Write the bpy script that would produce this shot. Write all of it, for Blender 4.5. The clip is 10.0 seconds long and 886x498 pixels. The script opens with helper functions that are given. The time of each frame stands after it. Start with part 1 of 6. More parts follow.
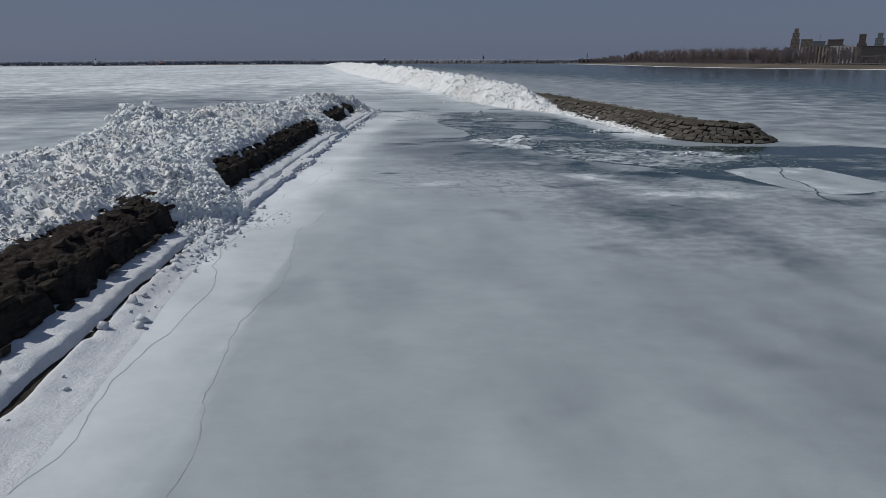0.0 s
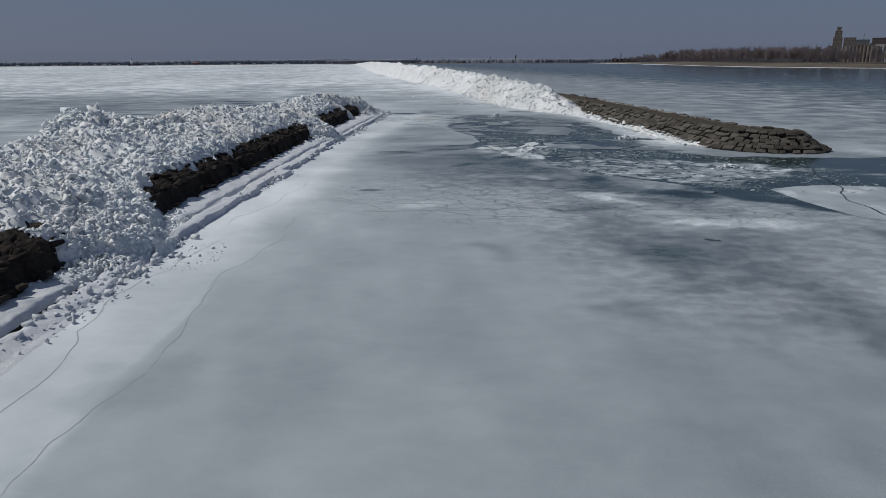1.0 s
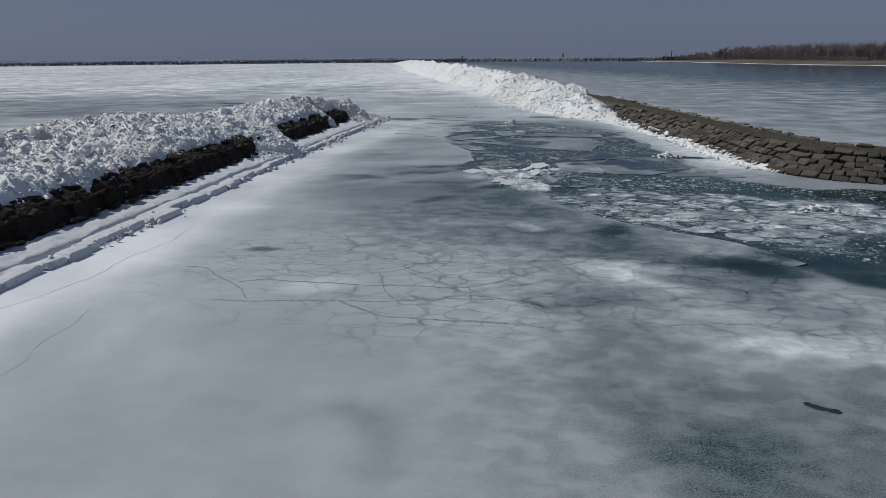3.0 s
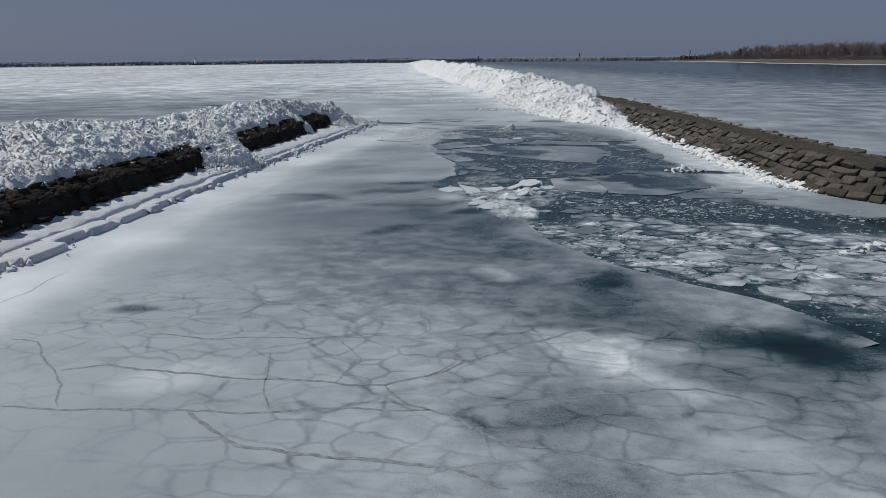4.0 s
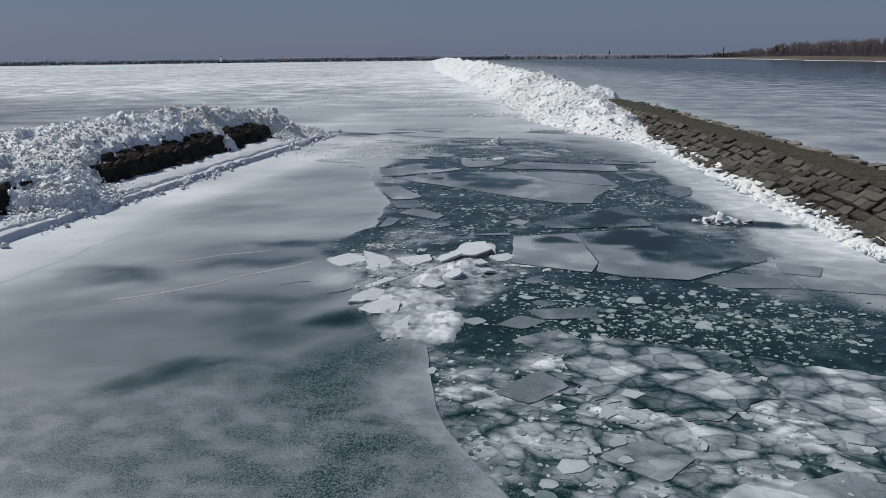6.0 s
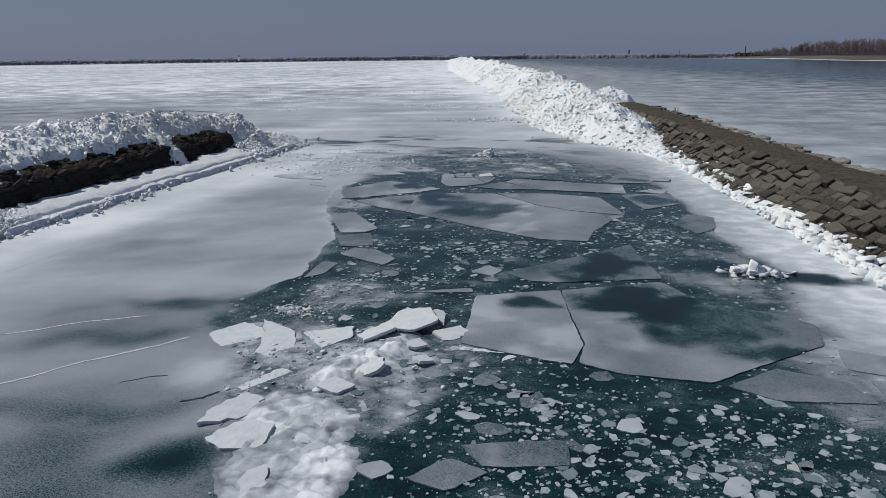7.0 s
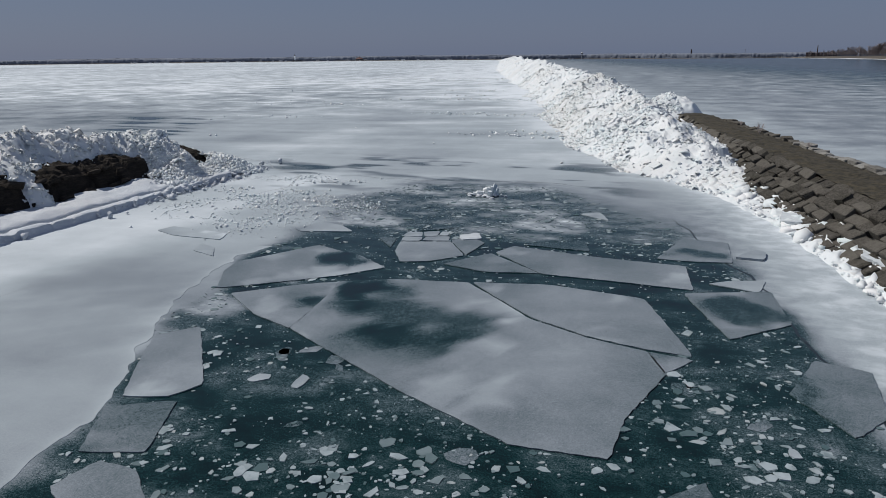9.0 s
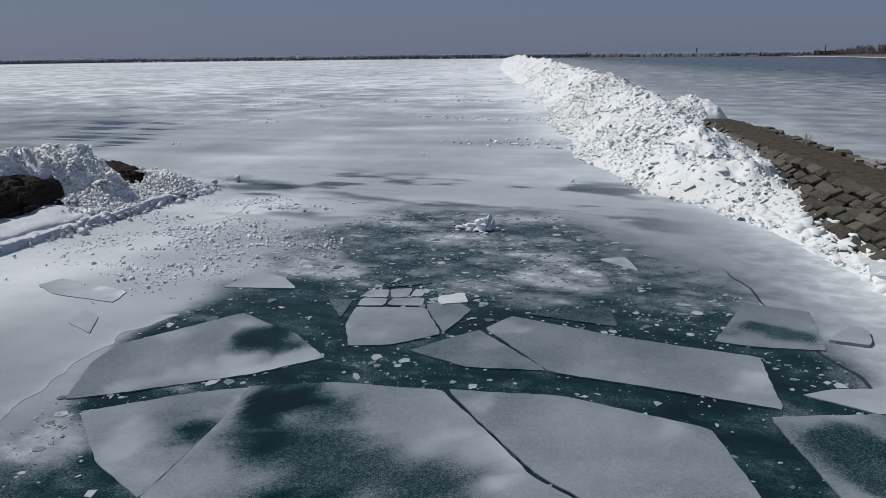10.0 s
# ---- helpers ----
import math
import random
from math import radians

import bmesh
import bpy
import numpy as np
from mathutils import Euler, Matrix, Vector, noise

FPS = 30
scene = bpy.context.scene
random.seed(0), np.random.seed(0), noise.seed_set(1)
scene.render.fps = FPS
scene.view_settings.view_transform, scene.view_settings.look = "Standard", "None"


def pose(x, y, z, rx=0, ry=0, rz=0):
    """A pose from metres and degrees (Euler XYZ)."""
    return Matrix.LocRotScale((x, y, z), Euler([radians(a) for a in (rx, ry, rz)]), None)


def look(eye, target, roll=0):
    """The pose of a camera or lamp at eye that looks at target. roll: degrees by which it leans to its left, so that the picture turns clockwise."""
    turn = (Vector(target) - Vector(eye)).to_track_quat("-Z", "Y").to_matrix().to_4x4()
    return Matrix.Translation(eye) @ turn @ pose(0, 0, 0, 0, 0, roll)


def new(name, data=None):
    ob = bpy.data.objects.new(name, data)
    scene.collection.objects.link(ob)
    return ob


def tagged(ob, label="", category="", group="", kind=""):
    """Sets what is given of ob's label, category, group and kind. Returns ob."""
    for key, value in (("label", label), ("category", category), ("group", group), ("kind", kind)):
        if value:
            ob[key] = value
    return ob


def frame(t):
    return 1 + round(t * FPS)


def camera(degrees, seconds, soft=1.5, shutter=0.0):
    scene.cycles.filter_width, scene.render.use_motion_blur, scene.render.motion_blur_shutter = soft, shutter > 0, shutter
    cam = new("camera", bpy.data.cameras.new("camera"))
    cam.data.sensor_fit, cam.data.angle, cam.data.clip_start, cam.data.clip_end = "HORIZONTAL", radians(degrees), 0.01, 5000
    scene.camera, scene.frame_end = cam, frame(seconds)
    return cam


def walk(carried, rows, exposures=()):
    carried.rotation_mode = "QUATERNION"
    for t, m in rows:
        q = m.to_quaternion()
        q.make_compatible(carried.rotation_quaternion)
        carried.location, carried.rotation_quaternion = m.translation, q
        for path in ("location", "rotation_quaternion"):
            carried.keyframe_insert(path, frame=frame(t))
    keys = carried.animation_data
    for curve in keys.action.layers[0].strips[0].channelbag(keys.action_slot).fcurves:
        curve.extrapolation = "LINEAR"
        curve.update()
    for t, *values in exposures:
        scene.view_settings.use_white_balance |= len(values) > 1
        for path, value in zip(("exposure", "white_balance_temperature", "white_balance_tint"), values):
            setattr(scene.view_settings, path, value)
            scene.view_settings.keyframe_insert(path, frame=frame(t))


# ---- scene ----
cam = camera(65.5, 10.0, soft=0.55)
PATH = [
    (0, (2.322, -0.078, 12.181), (2.315, 1.848, 11.642), -0.15),
    (0.5, (4.249, 5.777, 12.008), (4.196, 7.702, 11.469), -0.2),
    (1, (6.069, 11.751, 11.868), (5.973, 13.675, 11.328), -0.23),
    (1.5, (7.753, 17.717, 11.699), (7.618, 19.638, 11.159), -0.27),
    (2, (9.151, 23.731, 11.501), (8.981, 25.649, 10.961), -0.3),
    (2.5, (10.507, 29.524, 11.382), (10.308, 31.439, 10.84), -0.33),
    (4, (14.237, 46.781, 10.953), (13.968, 48.687, 10.411), -0.48),
    (4.5, (15.411, 52.761, 10.799), (15.119, 54.664, 10.256), -0.52),
    (5, (16.428, 58.563, 10.682), (16.114, 60.462, 10.139), -0.56),
    (5.5, (17.389, 64.419, 10.593), (17.057, 66.314, 10.048), -0.58),
    (7, (19.806, 81.119, 10.42), (19.411, 83.001, 9.872), -0.56),
    (7.5, (20.506, 86.887, 10.293), (20.064, 88.759, 9.747), -0.53),
    (8, (20.927, 92.624, 10.229), (20.44, 94.485, 9.684), -0.5),
    (8.5, (20.876, 98.229, 10.156), (20.356, 100.081, 9.61), -0.5),
    (9, (20.444, 103.675, 10.13), (19.901, 105.52, 9.582), -0.5),
    (9.5, (19.63, 109.028, 10.006), (19.075, 110.871, 9.46), -0.52),
    (10, (18.695, 114.37, 9.988), (18.141, 116.211, 9.437), -0.56),
]
EXPOSURES = [(0, -0.10), (2.5, -0.08), (5, 0.10), (7.5, 0.20), (10, 0.16)]
walk(cam, [(t, look(eye, target, roll)) for t, eye, target, roll in PATH], EXPOSURES)

# ---------------------------------------------------------------- sky and sun
SUN_FROM = Vector((-0.63, 0.07, 0.77)).normalized()
world = bpy.data.worlds.new("world")
scene.world = world
world.use_nodes = True
wn, wl = world.node_tree.nodes, world.node_tree.links
sky = wn.new("ShaderNodeTexSky")
sky.sky_type, sky.sun_disc = "NISHITA", False
sky.sun_elevation = math.asin(SUN_FROM.z)
sky.sun_rotation = math.atan2(SUN_FROM.x, SUN_FROM.y)
sky.dust_density, sky.air_density, sky.ozone_density = 0.6, 1.0, 1.0
veil = wn.new("ShaderNodeMix")
veil.data_type = "RGBA"
veil.inputs[0].default_value = 0.9
veil.inputs[7].default_value = (1.46, 1.90, 3.05, 1)
wl.new(sky.outputs[0], veil.inputs[6])
wl.new(veil.outputs[2], wn["Background"].inputs[0])
wn["Background"].inputs[1].default_value = 0.07
sun = new("sun", bpy.data.lights.new("sun", "SUN"))
sun.data.energy, sun.data.angle, sun.data.color = 3.12, radians(0.8), (1.0, 0.95, 0.88)
sun.matrix_world = look((0, 0, 60), Vector((0, 0, 60)) - SUN_FROM)


# ---------------------------------------------------------------- small tools
def vnoise(x, y, seed=0):
    """Smooth value noise on arrays, 0 to 1."""
    xi, yi = np.floor(x).astype(np.int64), np.floor(y).astype(np.int64)
    fx, fy = x - xi, y - yi
    fx, fy = fx * fx * (3 - 2 * fx), fy * fy * (3 - 2 * fy)

    def h(a, b):
        n = (a * 374761393 + b * 668265263 + seed * 974634777) & 0xFFFFFFFF
        n = ((n ^ (n >> 13)) * 1274126177) & 0xFFFFFFFF
        return ((n ^ (n >> 16)) & 0xFFFF) / 65535.0
    return (h(xi, yi) * (1 - fx) + h(xi + 1, yi) * fx) * (1 - fy) + (h(xi, yi + 1) * (1 - fx) + h(xi + 1, yi + 1) * fx) * fy


def fbm(x, y, octaves=4, seed=0):
    total, amp, norm = 0.0, 1.0, 0.0
    for o in range(octaves):
        total = total + amp * vnoise(x * 2 ** o + 17.3 * o, y * 2 ** o - 9.1 * o, seed + o)
        norm += amp
        amp *= 0.5
    return total / norm


def smooth(a, b, v):
    t = np.clip((v - a) / (b - a), 0, 1)
    return t * t * (3 - 2 * t)


def cells(x, y, sx, sy, seed=0):
    """Irregular cells: distance to the nearest seed, gap to the next one, offsets to the seed, and three random numbers a cell."""
    u, v = x / sx, y / sy
    iu, iv = np.floor(u).astype(np.int64), np.floor(v).astype(np.int64)

    def h(a, b, k):
        n = (a * 374761393 + b * 668265263 + (seed * 13 + k) * 974634777) & 0xFFFFFFFF
        n = ((n ^ (n >> 13)) * 1274126177) & 0xFFFFFFFF
        return ((n ^ (n >> 16)) & 0xFFFF) / 65535.0
    best, second = np.full(u.shape, 9.0), np.full(u.shape, 9.0)
    ox, oy, ka, kb = (np.zeros(u.shape) for _ in range(4))
    for da in (-1, 0, 1):
        for db in (-1, 0, 1):
            a, b = iu + da, iv + db
            dx, dy = u - (a + h(a, b, 1)), v - (b + h(a, b, 2))
            d = np.hypot(dx, dy)
            near = d < best
            second = np.where(near, best, np.minimum(second, d))
            best = np.where(near, d, best)
            ox, oy = np.where(near, dx * sx, ox), np.where(near, dy * sy, oy)
            ka, kb = np.where(near, a, ka), np.where(near, b, kb)
    ka, kb = ka.astype(np.int64), kb.astype(np.int64)
    return best, second - best, ox, oy, h(ka, kb, 3), h(ka, kb, 4), h(ka, kb, 5)


def jumble(x, y, size, seed, lift, lean):
    """Height of a surface of tilted blocks: each cell is a plane of its own, with clefts between."""
    _, gap, ox, oy, r1, r2, r3 = cells(x + 0.3 * size * (fbm(x / size, y / size, 2, seed) - 0.5), y, size, size, seed)
    return lift * (r1 - 0.5) + lean * ((r2 - 0.5) * ox + (r3 - 0.5) * oy) - 0.35 * lift * (1 - smooth(0.0, 0.16, gap))


def mesh_of(name, verts, faces, mat, shade=False):
    me = bpy.data.meshes.new(name)
    me.from_pydata([tuple(v) for v in verts], [], [tuple(f) for f in faces])
    me.materials.append(mat)
    if shade:
        me.shade_smooth()
    me.update()
    return me


def grid_mesh(name, X, Y, Z, mat, shade=True):
    ny, nx = X.shape
    me = bpy.data.meshes.new(name)
    co = np.stack([X, Y, Z], -1).reshape(-1, 3).astype(np.float32)
    idx = np.arange(nx * ny).reshape(ny, nx)
    q = np.stack([idx[:-1, :-1], idx[:-1, 1:], idx[1:, 1:], idx[1:, :-1]], -1).reshape(-1, 4).astype(np.int32)
    me.vertices.add(len(co))
    me.vertices.foreach_set("co", co.ravel())
    me.loops.add(q.size)
    me.loops.foreach_set("vertex_index", q.ravel())
    me.polygons.add(len(q))
    me.polygons.foreach_set("loop_start", np.arange(0, q.size, 4, dtype=np.int32))
    me.materials.append(mat)
    me.update(calc_edges=True)
    me.validate()
    if shade:
        me.shade_smooth()
    return me


def attribute(me, name, values):
    at = me.attributes.new(name, "FLOAT", "POINT")
    at.data.foreach_set("value", np.ascontiguousarray(values, dtype=np.float32).ravel())


def part(name, me, parent, label="", kind=""):
    ob = new(name, me)
    ob.parent = parent
    return tagged(ob, label, kind=kind)


def block_verts(rng, sx, sy, sz, wobble=0.12, chamfer=0.18):
    """A hewn block: eight jittered corners, each cut to a small facet by a shrunk outer shell (24 points)."""
    out = []
    for ax in range(3):
        for cx in (-1, 1):
            for cy in (-1, 1):
                for cz in (-1, 1):
                    c = [cx, cy, cz]
                    for k in range(3):
                        if k != ax:
                            c[k] *= 1 - chamfer
                    out.append(c)
    jit = {}
    pts = []
    for c in out:
        key = tuple(1 if v > 0 else -1 for v in c)
        if key not in jit:
            jit[key] = [rng.uniform(-wobble, wobble) for _ in range(3)]
        pts.append(((c[0] + jit[key][0]) * sx / 2, (c[1] + jit[key][1]) * sy / 2, (c[2] + jit[key][2]) * sz / 2))
    return pts


def hull_mesh(name, pts, mat):
    bm = bmesh.new()
    vs = [bm.verts.new(p) for p in pts]
    res = bmesh.ops.convex_hull(bm, input=vs)
    loose = [v for v in bm.verts if not v.link_faces]
    for v in loose:
        bm.verts.remove(v)
    bmesh.ops.dissolve_limit(bm, angle_limit=0.12, verts=bm.verts, edges=bm.edges)
    me = bpy.data.meshes.new(name)
    bm.to_mesh(me)
    bm.free()
    me.materials.append(mat)
    return me


# ---------------------------------------------------------------- materials
class Nodes:
    def __init__(self, name):
        self.mat = bpy.data.materials.new(name)
        self.mat.use_nodes = True
        self.t = self.mat.node_tree
        self.bsdf = self.t.nodes["Principled BSDF"]
        self.co = self.t.nodes.new("ShaderNodeTexCoord").outputs["Object"]

    def add(self, kind, **kw):
        n = self.t.nodes.new(kind)
        for k, v in kw.items():
            n.inputs[k].default_value = v
        return n

    def link(self, a, b):
        self.t.links.new(a, b)

    def mapped(self, scale, co=None):
        m = self.add("ShaderNodeMapping")
        m.inputs["Scale"].default_value = scale if isinstance(scale, tuple) else (scale,) * 3
        self.link(co or self.co, m.inputs[0])
        return m.outputs[0]

    def noise(self, scale, detail=4, rough=0.55, co=None):
        n = self.add("ShaderNodeTexNoise", Detail=detail, Roughness=rough, Scale=1.0)
        self.link(self.mapped(scale, co), n.inputs["Vector"])
        return n.outputs[0]

    def math(self, op, a, b=None, clamp=False):
        n = self.t.nodes.new("ShaderNodeMath")
        n.operation, n.use_clamp = op, clamp
        for i, v in enumerate((a, b)):
            if v is None:
                continue
            if isinstance(v, (int, float)):
                n.inputs[i].default_value = v
            else:
                self.link(v, n.inputs[i])
        return n.outputs[0]

    def ramp(self, fac, stops):
        n = self.t.nodes.new("ShaderNodeValToRGB")
        e = n.color_ramp.elements
        while len(e) < len(stops):
            e.new(0.5)
        for i, (p, c) in enumerate(stops):
            e[i].position = p
            e[i].color = (*c, 1) if isinstance(c, tuple) else (c, c, c, 1)
        self.link(fac, n.inputs[0])
        return n.outputs[0]

    def mix(self, fac, a, b, mode="MIX"):
        n = self.t.nodes.new("ShaderNodeMix")
        n.data_type, n.blend_type = "RGBA", mode
        for sock, v in ((n.inputs[0], fac), (n.inputs[6], a), (n.inputs[7], b)):
            if isinstance(v, (int, float)):
                sock.default_value = v
            elif isinstance(v, tuple):
                sock.default_value = (*v, 1)
            else:
                self.link(v, sock)
        return n.outputs[2]

    def bump(self, height, strength, distance):
        n = self.add("ShaderNodeBump", Strength=strength, Distance=distance)
        self.link(height, n.inputs["Height"])
        self.link(n.outputs[0], self.bsdf.inputs["Normal"])

    def attr(self, name):
        n = self.t.nodes.new("ShaderNodeAttribute")
        n.attribute_name = name
        return n.outputs["Fac"]

    def done(self, colour=None, rough=None):
        if colour is not None:
            self.link(colour, self.bsdf.inputs["Base Color"])
        if rough is not None:
            if isinstance(rough, (int, float)):
                self.bsdf.inputs["Roughness"].default_value = rough
            else:
                self.link(rough, self.bsdf.inputs["Roughness"])
        return self.mat


def lake_material():
    """Open water, thin clear ice and frosted ice, chosen by the ice's thickness."""
    n = Nodes("lake_ice_and_water")
    thick, drift, broken, slush, mottle = n.attr("thick"), n.attr("drift"), n.attr("broken"), n.attr("slush"), n.attr("mottle")
    pack = n.attr("pack")
    fine = n.noise(0.9, 8, 0.6)
    grain = n.noise(11.0, 4, 0.7)
    wide = n.noise((0.13, 0.16, 1), 9, 0.64)
    murk = n.noise((0.42, 0.6, 1), 9, 0.68)
    salt = n.noise(24.0, 3, 0.8)
    grain = n.math("ADD", n.math("MULTIPLY", grain, 0.4), n.math("MULTIPLY", salt, 0.75))
    streak = n.noise((0.5, 1.3, 1), 6, 0.6)
    # the unbroken sheet is smooth, with soft long cloudy bands; broken or slushy ice is rough
    rough = n.math("ADD", n.math("ADD", n.math("MULTIPLY", mottle, 0.07), n.math("MULTIPLY", slush, 0.10)), 0.03)
    t = n.math("ADD", thick, n.math("MULTIPLY", n.math("SUBTRACT", fine, 0.5), rough))
    t = n.math("ADD", t, n.math("MULTIPLY", n.math("SUBTRACT", streak, 0.5), n.math("MULTIPLY", drift, 0.14)))
    cloud = n.noise((0.34, 0.16, 1), 5, 0.5)
    t = n.math("ADD", t, n.math("MULTIPLY", n.math("SUBTRACT", cloud, 0.5), 0.10))
    # rounded pale blotches in dark stippled ice
    blot = n.ramp(n.noise((0.75, 1.0, 1), 6, 0.55), [(0.43, 0.0), (0.60, 1.0)])
    t = n.math("ADD", t, n.math("MULTIPLY", n.math("SUBTRACT", blot, 0.5), n.math("MULTIPLY", mottle, 0.11)))
    # frost grains are strongest where the ice is thin
    thin = n.ramp(thick, [(0.0, 0.15), (0.22, 1.0), (0.42, 0.8), (0.58, 0.32), (0.72, 0.07), (1.0, 0.02)])
    t = n.math("ADD", t, n.math("MULTIPLY", n.math("SUBTRACT", grain, 0.575), n.math("ADD", n.math("MULTIPLY", thin, 1.5), n.math("MULTIPLY", n.math("SUBTRACT", 1.0, blot), n.math("MULTIPLY", mottle, 0.5)))))
    t = n.math("ADD", t, n.math("MULTIPLY", n.math("SUBTRACT", wide, 0.5), drift))
    t = n.math("ADD", t, n.math("MULTIPLY", n.math("SUBTRACT", murk, 0.5), slush))
    # healed cracks between old plates
    warp = n.add("ShaderNodeVectorMath")
    warp.operation = "ADD"
    wob = n.add("ShaderNodeTexNoise", Scale=0.55, Detail=4.0)
    n.link(n.co, wob.inputs["Vector"])
    sub = n.add("ShaderNodeVectorMath")
    sub.operation = "SCALE"
    sub.inputs["Scale"].default_value = 1.3
    n.link(wob.outputs["Color"], sub.inputs[0])
    n.link(n.co, warp.inputs[0])
    n.link(sub.outputs[0], warp.inputs[1])
    lines = None
    fade = n.ramp(n.noise(0.5, 4, 0.6), [(0.36, 0.15), (0.62, 1.2)])
    for scale, width, power in ((0.24, 0.045, 0.09), (0.62, 0.07, 0.10)):
        v = n.add("ShaderNodeTexVoronoi", Scale=1.0)
        v.feature = "DISTANCE_TO_EDGE"
        n.link(n.mapped((scale * 0.8, scale * 1.25, scale), warp.outputs[0]), v.inputs["Vector"])
        line = n.math("MULTIPLY", n.ramp(v.outputs["Distance"], [(0.0, 1.0), (width, 0.0)]), power)
        lines = line if lines is None else n.math("ADD", lines, line)
    # floes packed and frozen together: each with a tone of its own and a soft darker seam
    for scale, tone, seam in ((0.55, 0.16, 0.30), (1.5, 0.20, 0.14)):
        v, e = n.add("ShaderNodeTexVoronoi", Scale=1.0), n.add("ShaderNodeTexVoronoi", Scale=1.0)
        e.feature = "DISTANCE_TO_EDGE"
        where = n.mapped((scale * 0.85, scale * 1.2, scale), warp.outputs[0])
        n.link(where, v.inputs["Vector"])
        n.link(where, e.inputs["Vector"])
        own = n.math("MULTIPLY", n.math("SUBTRACT", v.outputs["Color"], 0.5), tone * 2)
        rim = n.math("MULTIPLY", n.ramp(e.outputs["Distance"], [(0.0, 1.0), (0.13, 0.0)]), -seam)
        t = n.math("ADD", t, n.math("MULTIPLY", n.math("ADD", own, rim), pack))
    # rounded clots of half-sunk slush in the open water
    sunk = n.math("MINIMUM", n.math("SUBTRACT", slush, 0.2), 1.0)
    for scale, most, power in ((0.75, 0.55, 0.31), (2.1, 0.6, 0.22)):
        v = n.add("ShaderNodeTexVoronoi", Scale=1.0)
        n.link(n.mapped((scale * 0.85, scale * 1.2, scale), warp.outputs[0]), v.inputs["Vector"])
        disc = n.ramp(v.outputs["Distance"], [(0.12, 1.0), (0.48, 0.0)])
        some = n.ramp(v.outputs["Color"], [(most, 0.0), (0.95, power)])
        t = n.math("ADD", t, n.math("MULTIPLY", n.math("MULTIPLY", disc, some), n.math("MAXIMUM", sunk, 0.0)))
    t = n.math("SUBTRACT", t, n.math("MULTIPLY", n.math("MULTIPLY", lines, fade), broken), True)
    c = n.ramp(t, [(0.0, (0.002, 0.009, 0.010)), (0.20, (0.004, 0.025, 0.026)), (0.40, (0.058, 0.088, 0.099)),
                   (0.60, (0.199, 0.230, 0.260)), (0.80, (0.37, 0.42, 0.452)), (1.0, (0.68, 0.73, 0.77))])
    r = n.ramp(t, [(0.0, 0.10), (0.3, 0.2), (0.55, 0.45), (1.0, 0.65)])
    n.link(n.ramp(t, [(0.0, 0.19), (0.5, 0.18), (1.0, 0.15)]), n.bsdf.inputs["Specular IOR Level"])
    n.bump(n.math("ADD", fine, n.math("MULTIPLY", grain, 0.25)), 0.15, 0.04)
    return n.done(c, r)


def ice_material(name, base, blue, dirt=0.0, coarse=0.6, bump=0.5, islands=0.0):
    n = Nodes(name)
    big, mid, fine = n.noise(0.07, 5), n.noise(coarse, 6, 0.65), n.noise(9.0, 3)
    c = n.mix(n.math("MULTIPLY", n.ramp(mid, [(0.42, 0.0), (0.68, 1.0)]), 0.55), base, blue)
    if islands:
        geo = n.t.nodes.new("ShaderNodeNewGeometry")
        own = geo.outputs["Random Per Island"]
        c = n.mix(n.math("MULTIPLY", n.ramp(own, [(0.35, 0.0), (0.95, 1.0)]), islands), c, blue)
        c = n.mix(n.math("MULTIPLY", n.ramp(own, [(0.0, 1.0), (0.12, 0.0)]), islands * 0.5), c, (0.36, 0.37, 0.36))
    if dirt:
        c = n.mix(n.math("MULTIPLY", n.ramp(big, [(0.48, 0.0), (0.64, 1.0)]), dirt), c, (0.44, 0.37, 0.29))
    n.bump(n.math("ADD", mid, n.math("MULTIPLY", fine, 0.4)), bump, 0.12)
    n.bsdf.inputs["Specular IOR Level"].default_value = 0.25
    return n.done(c, 0.6)


def stone_material(name, dark, light, moss):
    n = Nodes(name)
    info = n.t.nodes.new("ShaderNodeObjectInfo")
    big, fine = n.noise(0.8, 6, 0.6), n.noise(9.0, 5, 0.65)
    c = n.ramp(fine, [(0.3, dark), (0.7, light)])
    c = n.mix(n.math("MULTIPLY", n.ramp(info.outputs["Random"], [(0.0, 1.0), (0.5, 0.0)]), 0.6), c, moss)
    c = n.mix(n.math("MULTIPLY", n.ramp(info.outputs["Random"], [(0.45, 0.0), (1.0, 1.0)]), 0.7), c, tuple(1.25 * v for v in light))
    c = n.mix(n.math("MULTIPLY", n.ramp(big, [(0.45, 0.0), (0.7, 1.0)]), 0.5), c, dark)
    beds = n.noise((1.2, 1.2, 9.0), 4, 0.6)
    c = n.mix(n.math("MULTIPLY", n.ramp(beds, [(0.5, 0.0), (0.62, 1.0)]), 0.35), c, tuple(1.3 * v for v in light))
    n.bump(n.math("ADD", n.math("ADD", fine, big), n.math("MULTIPLY", beds, 0.6)), 0.8, 0.12)
    n.bsdf.inputs["Specular IOR Level"].default_value = 0.2
    return n.done(c, 0.9)


def plain_material(name, a, b, scale=0.5, rough=0.8, bump=0.0):
    n = Nodes(name)
    v = n.noise(scale, 6, 0.6)
    if bump:
        n.bump(v, bump, 0.1)
    return n.done(n.ramp(v, [(0.35, a), (0.65, b)]), rough)


